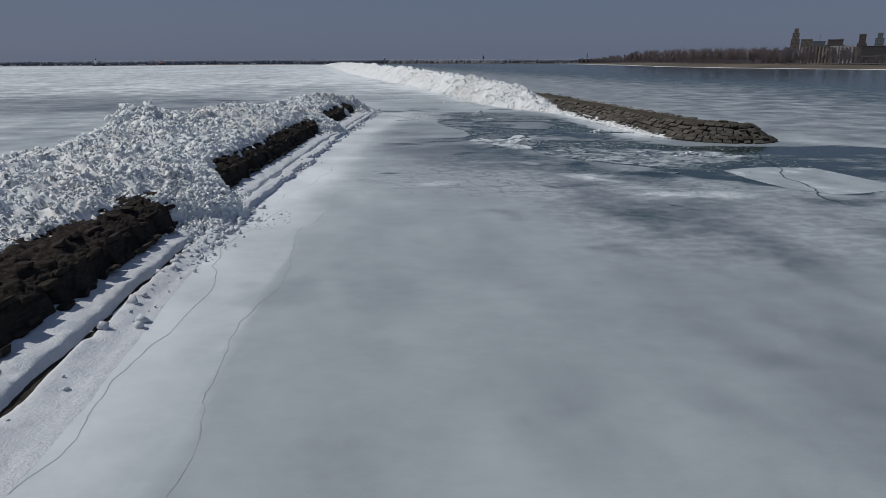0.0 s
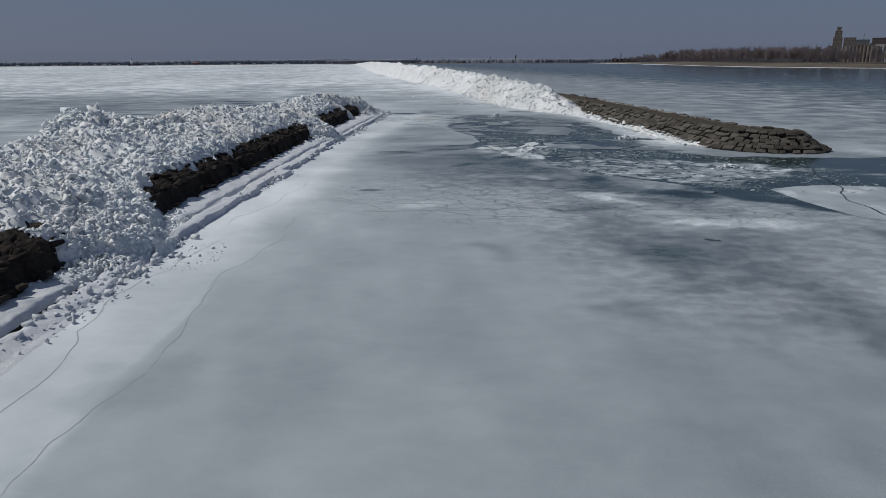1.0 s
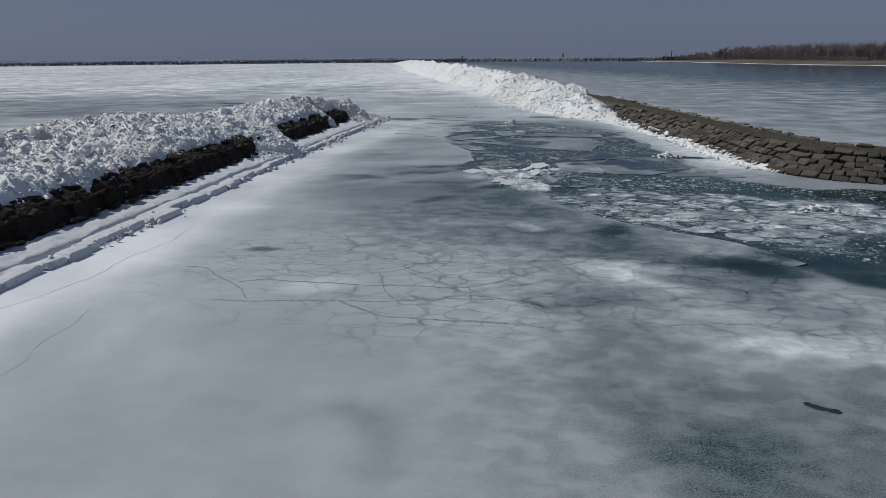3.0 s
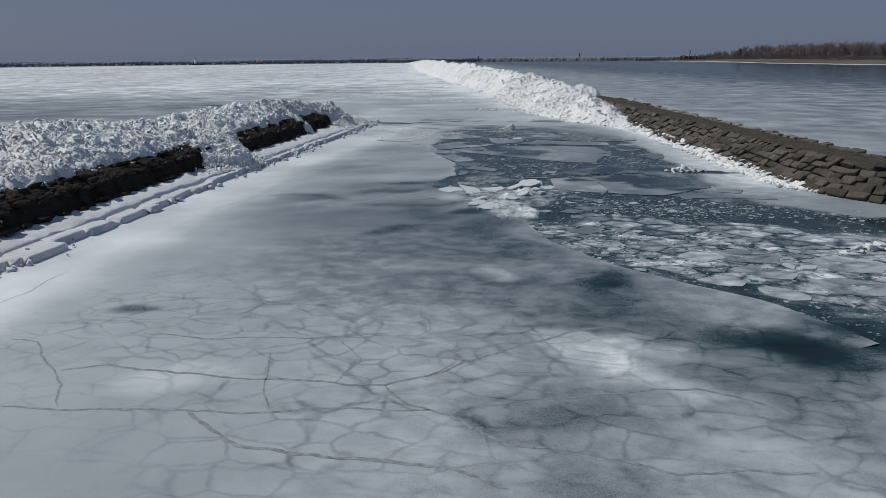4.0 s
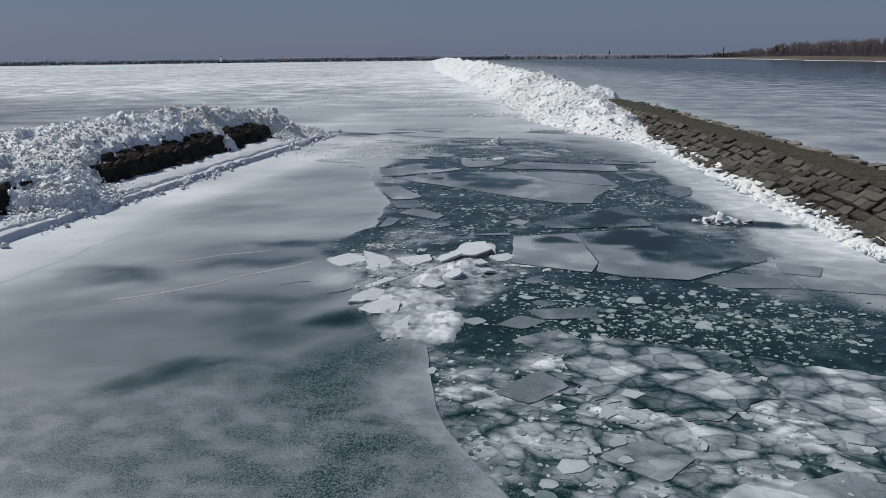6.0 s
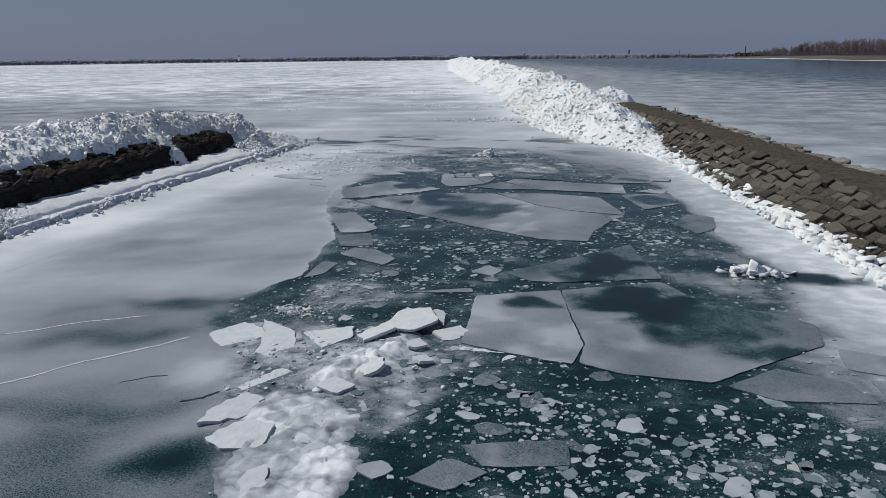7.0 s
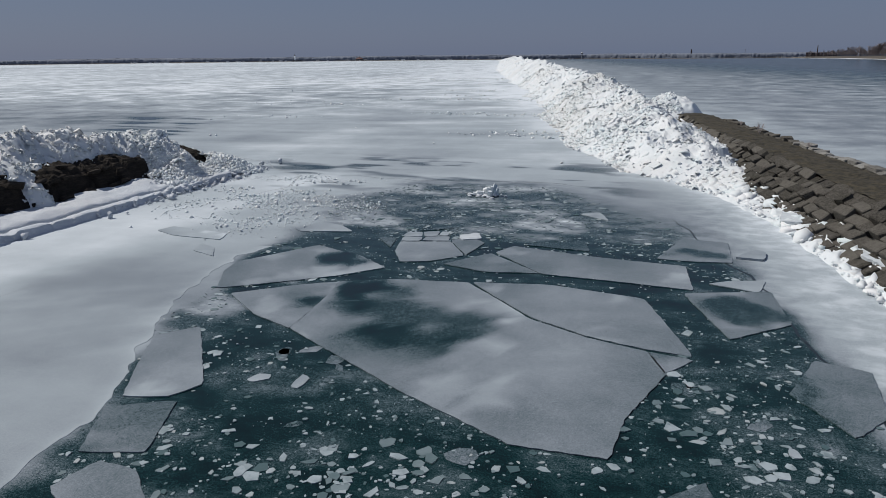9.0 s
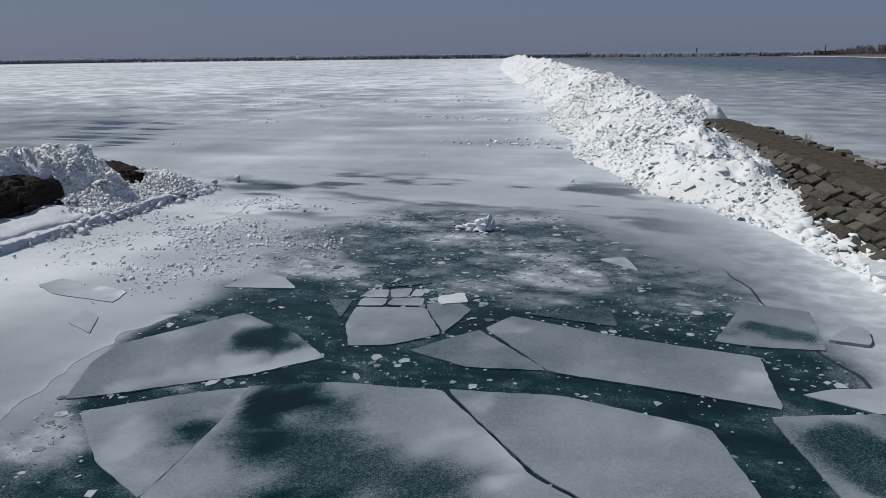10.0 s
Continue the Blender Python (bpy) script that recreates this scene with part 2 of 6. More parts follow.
M_LAKE = lake_material()
M_MOUND = ice_material("rubble_ice", (0.69, 0.715, 0.73), (0.53, 0.615, 0.65), 0.14)
M_CHUNK = ice_material("ice_chunks", (0.74, 0.755, 0.765), (0.56, 0.655, 0.69), 0.22, 0.35, 0.25, 0.6)
M_SNOW = ice_material("packed_snow", (0.55, 0.585, 0.625), (0.40, 0.45, 0.51), 0.12, 1.4, 0.8)
M_BRASH = ice_material("brash_ice", (0.35, 0.405, 0.435), (0.06, 0.105, 0.115), 0.0, 1.6, 0.2, 1.0)
M_PACK = ice_material("packed_brash", (0.44, 0.495, 0.52), (0.24, 0.29, 0.315), 0.0, 1.6, 0.3, 0.75)
M_SLAB = ice_material("white_ice_slab", (0.53, 0.57, 0.595), (0.38, 0.43, 0.46), 0.0, 3.2, 0.3)
M_STONE = stone_material("armour_stone", (0.014, 0.012, 0.0095), (0.106, 0.099, 0.086), (0.034, 0.032, 0.025))
M_BLACK = stone_material("wet_dark_stone", (0.007, 0.006, 0.0052), (0.046, 0.038, 0.031), (0.022, 0.0175, 0.0135))
M_DIRT = plain_material("dead_grass_and_dirt", (0.012, 0.0105, 0.006), (0.062, 0.052, 0.031), 3.2, 0.95, 0.8)
M_KERB = stone_material("pale_kerb_stone", (0.09, 0.088, 0.082), (0.24, 0.235, 0.22), (0.14, 0.13, 0.11))
M_CRACK = plain_material("refrozen_crack", (0.13, 0.15, 0.168), (0.27, 0.302, 0.33), 3.5, 0.6)
M_SEAM = plain_material("healed_seam", (0.22, 0.25, 0.27), (0.36, 0.395, 0.42), 0.8, 0.6)
M_WELT = plain_material("refrozen_welt", (0.36, 0.40, 0.43), (0.52, 0.56, 0.59), 2.0, 0.6)
M_LEAD = plain_material("open_crack", (0.006, 0.012, 0.014), (0.02, 0.03, 0.034), 2.0, 0.3)
M_TWIG = plain_material("bare_twigs", (0.30, 0.265, 0.26), (0.44, 0.395, 0.385), 0.02, 0.95)
# far woods: the blue-grey haze of distance is mixed into the base colour
M_HAZED_WOOD = plain_material("far_woods", (0.14, 0.162, 0.205), (0.19, 0.215, 0.265), 0.004, 0.95)
M_LAND = plain_material("winter_shore", (0.05, 0.043, 0.032), (0.12, 0.10, 0.075), 0.01, 0.95)
M_SHOREICE = plain_material("shore_ice", (0.42, 0.45, 0.48), (0.70, 0.73, 0.76), 0.02, 0.7)


# ---------------------------------------------------------------- frozen lake
def axis(fine_a, fine_b, step, far):
    mid = list(np.arange(fine_a, fine_b + step / 2, step))
    out, d, v = [], step, fine_b
    while v < far:
        d *= 1.12
        v += d
        out.append(min(v, far))
    back, d, v = [], step, fine_a
    while v > -far:
        d *= 1.12
        v -= d
        back.append(max(v, -far))
    return np.array(back[::-1] + mid + out)


def ellipse(X, Y, x, y, rx, ry, turn=0.0, soft=0.6):
    """1 inside a soft ellipse with a frayed rim, 0 outside."""
    a = radians(turn)
    k = 0.9 * min(3.0, 0.6 + ry)
    X, Y = X + k * (fbm(X * 0.3, Y * 0.3, 4, 5) - 0.5) * 2, Y + k * (fbm(X * 0.3 + 40, Y * 0.3, 4, 6) - 0.5) * 2
    u = ((X - x) * math.cos(a) + (Y - y) * math.sin(a)) / rx
    v = (-(X - x) * math.sin(a) + (Y - y) * math.cos(a)) / ry
    r = np.sqrt(u * u + v * v) + 0.5 * (fbm(X * 0.8, Y * 0.8, 3, 7) - 0.5)
    return 1 - smooth(1 - soft, 1 + soft * 0.4, r)


def inside(X, Y, pts):
    """Signed metres inside a closed outline (negative outside)."""
    shape = X.shape
    X, Y = X.ravel(), Y.ravel()
    best = np.full(X.shape, 1e9)
    odd = np.zeros(X.shape, bool)
    for (ax, ay), (bx, by) in zip(pts, pts[1:] + pts[:1]):
        dx, dy = bx - ax, by - ay
        k = np.clip(((X - ax) * dx + (Y - ay) * dy) / (dx * dx + dy * dy), 0, 1)
        best = np.minimum(best, np.hypot(X - ax - k * dx, Y - ay - k * dy))
        if ay != by:
            odd ^= ((ay > Y) != (by > Y)) & (X < ax + (Y - ay) * dx / dy)
    return np.where(odd, best, -best).reshape(shape)


def level(X, Y):
    """Height of the lake and its far shores: the ice sinks away slowly beyond a kilometre."""
    d = np.clip(np.hypot(X - 10.0, Y - 50.0) - 900.0, 0, None)
    return -0.0102 * d * d / (d + 200.0)


def wall_side(X, Y):
    """Metres to the east of the line of the second breakwater."""
    return X - np.interp(Y, [-300, 60, 100, 108, 165, 243, 335, 470, 920, 5000], [160, 75, 50, 42, 33, 20, -4, -40, -148, -1130])


def crack_x(Y):
    """The open crack along the foot of the first breakwater."""
    return np.interp(Y, [0, 21, 30, 37, 49, 60, 96, 110, 150], [-12.2, -13.1, -13.7, -14.2, -14.8, -15.0, -15.2, -14.9, -14.0])


def rock_edge(Y):
    """Foot of the stones of the first breakwater."""
    return np.interp(Y, [0, 25, 37, 50, 65, 100, 125, 158], [-14.4, -15.4, -16.0, -16.6, -17.1, -17.3, -17.2, -17.0])


POOL = [(10.3, 96.0), (8.7, 98.6), (8.4, 100.6), (7.0, 102.6), (5.4, 104.2), (4.4, 107.5), (5.7, 112.6), (6, 116), (4.4, 120.6), (2.3, 124.8), (1.9, 129.7), (0.5, 134), (1.5, 141),
        (-1, 148), (3, 156), (14, 157), (19, 150), (23, 146), (25.8, 137), (26.4, 130.6), (28, 123), (29.5, 116), (29.2, 108), (31.5, 101),
        (36, 97), (47, 96), (58, 97), (70, 88), (62, 74), (47, 70), (40, 60), (30, 69), (25.2, 74.2), (20.6, 78.6), (15.2, 84.4), (12.2, 90.8), (10.8, 94.0)]
# thin clear places: x, y, half length, half width, turn, how much thinner
THIN_NEAR = [
    (7.2, 54.2, 1.6, 2.6, 10, 0.26), (14.6, 60.2, 3.0, 1.6, 20, 0.24), (17.5, 52.7, 3.2, 2.4, 0, 0.22), (18.2, 67.2, 3.5, 1.5, -20, 0.25),
    (-6.5, 35, 2.4, 2.6, 0, 0.16), (12.9, 43.4, 2.0, 1.4, 0, 0.2), (18.4, 47.1, 3.2, 1.5, 0, 0.25), (16, 26.6, 2.2, 1.0, 0, 0.12),
    (33.5, 47.8, 3.0, 3.0, 0, 0.3), (14.3, 67.0, 2.6, 1.4, 40, 0.22), (17.0, 63.0, 2.6, 1.2, -30, 0.2), (22, 28, 4, 3, 0, 0.1)]
THIN_POOL = [
    (5.5, 89.9, 2.4, 0.9, 25, 0.22), (10.7, 90.7, 3.4, 2.6, 0, 0.18), (17.5, 80.6, 1.4, 1.0, 30, 0.5), (-2.4, 98.3, 4.0, 1.0, 12, 0.08),
    (2.6, 102.6, 3.4, 0.8, 22, 0.17), (4.6, 97.6, 5.0, 0.8, 8, 0.14), (8.9, 95.2, 1.1, 0.9, 20, 0.5), (6.5, 94.5, 3.5, 2.0, 0, 0.12), (13.2, 87.0, 2.2, 3.2, 20, 0.18),
    (13.5, 80.6, 2.2, 1.2, 0, 0.1), (24.3, 72.6, 3.4, 1.4, -25, 0.55), (29.6, 74.4, 4.0, 1.6, -10, 0.55), (3.0, 106.0, 3.0, 0.9, 10, 0.25), (3.6, 98.4, 3.6, 1.4, 15, 0.07), (6.2, 97.0, 2.6, 1.2, 20, 0.07)]
THIN_FAR = [
    (-4.6, 99.3, 3.5, 1.2, 0, 0.25), (-3.5, 73.5, 1.0, 0.6, 0, 0.35), (38, 58, 5, 2, -10, 0.55),
    (-10, 162, 5, 1.0, -25, 0.28), (-1, 159.5, 5, 0.8, -15, 0.28), (-66, 158, 9, 3, 0, 0.25)]
# thicker white places
WHITE = [(16.2, 72, 3.4, 1.1, -30, 0.12), (18.9, 69.6, 3.0, 1.2, -35, 0.12), (2.7, 68.3, 3.0, 1.5, 0, 0.1), (25.7, 61.5, 6.0, 1.6, -12, 0.2),
         (19.1, 72.1, 3.0, 1.0, -20, 0.18), (32.3, 71.9, 4.5, 1.6, -15, 0.3), (6.9, 100.8, 1.5, 1.2, -30, 0.16), (12.6, 81.5, 1.6, 1.2, 0, 0.2), (7.3, 82.4, 3.5, 1.5, 0, 0.1), (26.5, 98.5, 3, 2, 0, 0.0)]


PALE_SHEET = [(14.4, 72.6), (16.8, 72.9), (19.5, 68.8), (22.4, 65.4), (23.5, 64.2), (21.1, 63.9), (18.3, 66.1), (15.8, 69.7)]
DIM_SHEET = [[(14.6, 73.8), (17.4, 80.1), (19.0, 80.3), (20.4, 75.8), (24.1, 74.3), (29.2, 76.8), (24.2, 65.6), (22.2, 67.3), (20.2, 69.8), (18.1, 73.0)], [(10.9, 67.2), (13.1, 68.0), (16.8, 68.1), (16.7, 65.6), (14.9, 64.4), (13.3, 64.5), (11.8, 65.8)]]


def fast_thickness(X, Y):
    """Thickness of the unbroken ice sheet, 0 to 1."""
    t = 0.735 + 0.24 * (fbm(X * 0.06, Y * 0.045, 3, 1) - 0.5)
    a, b = X * 0.94 + Y * 0.34, -X * 0.34 + Y * 0.94
    a = a + 5 * (fbm(X * 0.05, Y * 0.05, 3, 18) - 0.5)
    t = t + 0.17 * (fbm(a * 0.2, b * 0.06, 3, 19) - 0.5) * smooth(0, 30, 90 - Y) + 0.22 * (fbm(X * 0.06 + Y * 0.01, Y * 0.22 - X * 0.03, 4, 20) - 0.5) * smooth(70, 90, Y) * (1 - 0.65 * smooth(22, 28, X))
    # the bright drifted apron beside the first breakwater
    apron = 1 - smooth(2.2, 7.5, X - crack_x(Y) + 3.0 * (fbm(X * 0.05, Y * 0.05, 2, 9) - 0.5) - np.interp(Y, [10, 50, 110, 150], [1.8, 1.2, 1.5, 5.0]))
    seam = np.interp(Y, [12, 21.3, 24.1, 32.8, 43.5, 47, 55.7, 63.3], [-6.3, -6.2, -6.7, -7.3, -7.6, -8.3, -7.0, -8.0])
    close = 1 - smooth(40, 58, Y)
    apron = apron * (1 - close) + (0.42 + 0.30 * apron) * (1 - smooth(-0.2, 0.25, X - seam)) * close
    t = t + 0.15 * apron * smooth(-30, 0, Y) * (1 - smooth(150, 170, Y))
    # greyer towards the pool
    t = t - 0.12 * smooth(68, 84, Y + 0.15 * X) * smooth(-8, 3, X) * (1 - smooth(100, 112, Y))
    lane = np.interp(Y, [100, 107.3, 119.4, 132.2, 148, 160, 167], [38.0, 35.3, 33.3, 31.6, 29.2, 26.2, 24.6]) - X
    t = t + 0.15 * (1 - smooth(1.5, 5.5, lane + 2.0 * (fbm(X * 0.2, Y * 0.12, 3, 38) - 0.5))) * smooth(102, 110, Y) * (1 - smooth(165, 180, Y))
    for x, y, rx, ry, turn, less in THIN_NEAR + THIN_POOL + THIN_FAR:
        t = t - less * (0.42 if y < 69 else 1.0) * ellipse(X, Y, x, y, rx, ry, turn, 0.95)
    t = t + 0.04 * smooth(58, 66, Y) * (1 - smooth(76, 84, Y)) * (1 - smooth(12, 18, X)) - 0.24 * (fbm(X * 0.08 + 3, Y * 0.10, 4, 22) - 0.45) * smooth(10, 22, X + 0.35 * (Y - 60)) * smooth(44, 54, Y) * (1 - smooth(70, 90, Y)) * smooth(-4, 6, X)
    t = t - 0.07 * smooth(10, 18, X) * (1 - smooth(70, 84, Y)) - 0.16 * smooth(0.42, 0.62, fbm(X * 0.16, Y * 0.13, 4, 21)) * smooth(11, 20, X + 0.2 * (Y - 44)) * (1 - smooth(23, 28, X)) * smooth(34, 42, Y) * (1 - smooth(57, 64, Y))
    t = t - 0.08 * ellipse(X, Y, 9, 83, 9, 8, 0, 0.8) - 0.07 * ellipse(X, Y, 16.5, 76.5, 5.5, 4.0, -35, 0.8) + 0.04 * ellipse(X, Y, -1, 86, 7, 12, 0, 0.8)
    west = smooth(-11, -5, X) * (1 - smooth(7, 9, X)) * smooth(88, 96, Y) * (1 - smooth(128, 137, Y))
    t = t - west * (0.02 + 0.08 * smooth(0.44, 0.7, fbm((X * 0.82 + Y * 0.57) * 0.10, (Y * 0.82 - X * 0.57) * 0.30, 5, 35)))
    close = (X > -10) & (X < 60) & (Y > 40) & (Y < 100)
    wx, wy = X[close] + 0.9 * (fbm(X[close] * 0.6, Y[close] * 0.6, 4, 83) - 0.5), Y[close] + 0.9 * (fbm(X[close] * 0.6 + 5, Y[close] * 0.6, 4, 84) - 0.5)
    for outline_pts, k in [(PALE_SHEET, 0.10)] + [(p, -0.11) for p in DIM_SHEET]:
        t[close] = t[close] + k * smooth(-0.4, 0.6, inside(wx, wy, outline_pts)) * (1.0 if k > 0 else 0.4 + 1.1 * fbm(wx * 0.5, wy * 0.5, 4, 85))
    for x, y, rx, ry, turn, more in WHITE:
        t = t + more * ellipse(X, Y, x, y, rx, ry, turn, 0.5)
    return t


def broken_ice(X, Y):
    """How far the sheet is made of healed fragments, 0 to 1."""
    return smooth(59, 65, Y + 1.5 * np.sin(X * 0.3)) * (1 - smooth(73, 83, Y + 0.1 * X)) * smooth(-10, -3, X) * (0.75 + 0.8 * fbm(X * 0.12, Y * 0.12, 3, 2)) * (1 - 0.6 * (1 - smooth(0, 9, X)) * (1 - smooth(66, 71, Y)))


def lake_fields(X, Y):
    t = fast_thickness(X, Y)
    drift = 0.12 + 0.58 * smooth(170, 260, Y) + 0.5 * smooth(30, 60, -X)
    near = (np.abs(X) < 90) & (Y > -60) & (Y < 300)
    # harbour beyond the second breakwater: thin drifting ice, then open water towards the shore
    w = wall_side(X, Y)
    east = smooth(0, 6, w)
    t_east = 0.63 - 0.52 * smooth(40, 200, w + 40 * (fbm(X * 0.01, Y * 0.01, 3, 6) - 0.5)) + 0.12 * (1 - smooth(0, 25, w))
    t_east = np.where(Y < 110, t_east * smooth(40, 110, Y) + 0.68 * (1 - smooth(40, 110, Y)), t_east)
    t = t * (1 - east) + t_east * east
    drift = drift * (1 - east) + (0.75 + 0.6 * smooth(15, 90, w)) * east
    # open lake ice to the west, brightest far out
    t = t + (0.07 * smooth(165, 300, Y) + 0.06 * smooth(190, 330, Y) - 0.03 * smooth(150, 175, Y) + 0.05 * smooth(60, 160, -X + 0.2 * (Y - 150)) * smooth(150, 230, Y) - 0.12 * smooth(38, 60, -X) * (1 - smooth(170, 260, Y))) * (1 - east)
    foot = np.interp(Y, [156, 165, 202, 243, 335, 560, 910, 1100], [26, 18.5, 7, -3.7, -29, -82, -150, -190])
    t = t + 0.15 * np.exp(-np.clip(foot - X, 0, None) / 16) * smooth(150, 168, Y) * (1 - east)
    # feathered dark dashes in two arcs on the open ice
    dash = smooth(0.50, 0.62, fbm(X * 0.10 + 4, Y * 0.75, 3, 26)) * smooth(174, 179, Y) * (1 - smooth(203, 209, Y))
    arc = np.exp(-((X - np.interp(Y, [176, 188, 206], [-47.5, -52, -62])) / 3.4) ** 2) + 0.9 * np.exp(-((X - np.interp(Y, [176, 185, 198, 208], [-38.5, -42.5, -48.5, -55])) / 2.4) ** 2)
    t = t - 0.6 * dash * arc * (1 - east)
    # dark streaks beyond the pool
    t = t - 0.36 * smooth(0.52, 0.66, fbm(X * 0.2, Y * 0.55, 6, 27)) * smooth(150, 155, Y) * (1 - smooth(166, 172, Y)) * smooth(-18, -10, X) * (1 - smooth(15, 23, X))
    # the broken pool
    d = np.full(X.shape, -1e3)
    d[near] = inside(X[near], Y[near], POOL)
    d = d + 2.2 * (fbm(X * 0.35, Y * 0.35, 4, 3) - 0.5)
    wide = 2.6 * smooth(134, 146, Y)
    pool = smooth(-0.3 - wide, 0.9 + wide, d)
    film = 0.145 + 0.14 * (fbm(X * 0.3, Y * 0.5, 4, 8) - 0.45)
    # slushy areas
    film = film + 0.36 * smooth(0.36, 0.66, fbm(X * 0.26, Y * 0.4, 6, 12)) * smooth(139, 143, Y) * (1 - 0.8 * ellipse(X, Y, 3.6, 147.6, 5.5, 3.6, -30, 0.7))
    film = film + 0.21 * smooth(139, 143, Y)
    film = film + 0.40 * smooth(0, 3.6, X + 0.08 * (Y - 120) - np.interp(Y, [104, 111, 117, 124], [23.4, 23.4, 24.4, 27.3])) * smooth(97, 104, Y) * smooth(0.30, 0.6, fbm(X * 0.25, Y * 0.25, 4, 14))
    field = np.maximum(ellipse(X, Y, 21.0, 87.4, 9.2, 6.0, -24, 0.45), ellipse(X, Y, 32.5, 86.0, 9.0, 6.0, -10, 0.5))
    film = film + (0.54 + 0.20 * smooth(22, 30, X)) * field * (0.55 + 0.9 * fbm(X * 0.45, Y * 0.45, 5, 15))
    film = film + 0.56 * ellipse(X, Y, 8.6, 100.8, 8.0, 5.0, 10, 0.45) * (0.45 + 1.0 * fbm(X * 0.6, Y * 0.6, 5, 17)) + 0.36 * ellipse(X, Y, 9.4, 109.6, 2.8, 2.6, 0, 0.7) + 0.24 * ellipse(X, Y, 5.2, 106.0, 3.4, 2.6, 20, 0.7)
    film = film + 0.50 * ellipse(X, Y, 11.9, 97.0, 3.1, 4.4, 12, 0.5) * (0.7 + 0.6 * fbm(X * 0.7, Y * 0.7, 4, 28))
    film = film + 0.54 * ellipse(X, Y, 26.5, 81.0, 6.5, 3.6, -35, 0.5) * (0.6 + 0.7 * fbm(X * 0.5, Y * 0.5, 4, 24))
    film = film + 0.12 * smooth(0.45, 0.65, fbm(X * 0.5, Y * 0.7, 5, 23)) * smooth(103, 107, Y) * (1 - smooth(128, 134, Y))
    film = film + 0.34 * ellipse(X, Y, 4.0, 117.0, 2.2, 6.0, 0, 0.6) + 0.30 * ellipse(X, Y, 2.8, 126.5, 1.8, 4.5, 0, 0.7)
    film = film + 0.22 * ellipse(X, Y, 25.6, 114.5, 1.6, 3.4, 15, 0.7) * (0.5 + fbm(X * 0.9, Y * 0.9, 4, 82))
    film = film + 0.30 * smooth(30, 36, X) * smooth(0.4, 0.6, fbm(X * 0.12, Y * 0.3, 4, 16)) * (1 - smooth(98, 104, Y))
    film = np.minimum(film, 0.60 + 0.10 * smooth(22, 32, X) + 0.16 * fbm(X * 0.4, Y * 0.4, 4, 29))
    t = t * (1 - pool) + film * pool
    ring = ellipse(X, Y, 28.0, 115.2, 3.9, 1.7, -18, 0.35)
    t = t * (1 - ring) + 0.06 * ring
    # open crack at the foot of the first breakwater
    lead = (1 - smooth(0.25, 0.6, np.abs(X - crack_x(Y)))) * (Y < 158) * (Y > -20)
    t = t * (1 - lead)
    broken = broken_ice(X, Y) * (1 - pool) * (1 - east) + 0.6 * pool * smooth(140, 146, Y) * (1 - east)
    slush = 0.10 + (1.0 + 0.4 * field * near) * pool * (1 - ring)
    wet = ellipse(X, Y, 26.5, 81.0, 6.5, 3.6, -35, 0.5)
    heap = np.maximum(ellipse(X, Y, 8.6, 100.8, 8.0, 5.0, 10, 0.45), ellipse(X, Y, 11.9, 97.0, 3.1, 4.4, 12, 0.5))
    pack = pool * near * np.clip(field + 0.9 * wet + 0.55 * heap + 0.25 * smooth(139, 143, Y), 0, 1)
    mottle = np.maximum(smooth(70, 77, Y + 0.2 * X), 0.8 * smooth(8, 17, X + 0.25 * (Y - 44)) * smooth(34, 46, Y)) * (1 - smooth(84, 93, Y - 0.2 * X)) * smooth(-7, 5, X) * (1 - pool) * (1 - east) + 0.55 * pool * field * near + 0.9 * smooth(20, 25, X) * smooth(98, 104, Y) * (1 - smooth(150, 165, Y)) * (1 - pool) * (1 - east)
    return np.clip(t, 0, 1), drift, broken, slush, mottle, pack


def frozen_lake():
    xs, ys = axis(-66, 62, 0.36, 4990), axis(14, 210, 0.36, 4990)
    X, Y = np.meshgrid(xs, ys)
    t, drift, broken, slush, mottle, pack = lake_fields(X, Y)
    me = grid_mesh("frozen_lake", X, Y, level(X, Y), M_LAKE)
    attribute(me, "thick", t)
    attribute(me, "drift", drift)
    attribute(me, "broken", broken)
    attribute(me, "slush", slush)
    attribute(me, "mottle", mottle)
    attribute(me, "pack", pack)
    return tagged(new("frozen_lake", me), "grey-white frosted lake ice with dark teal open water", "lake ice", kind="structure")


lake = frozen_lake()


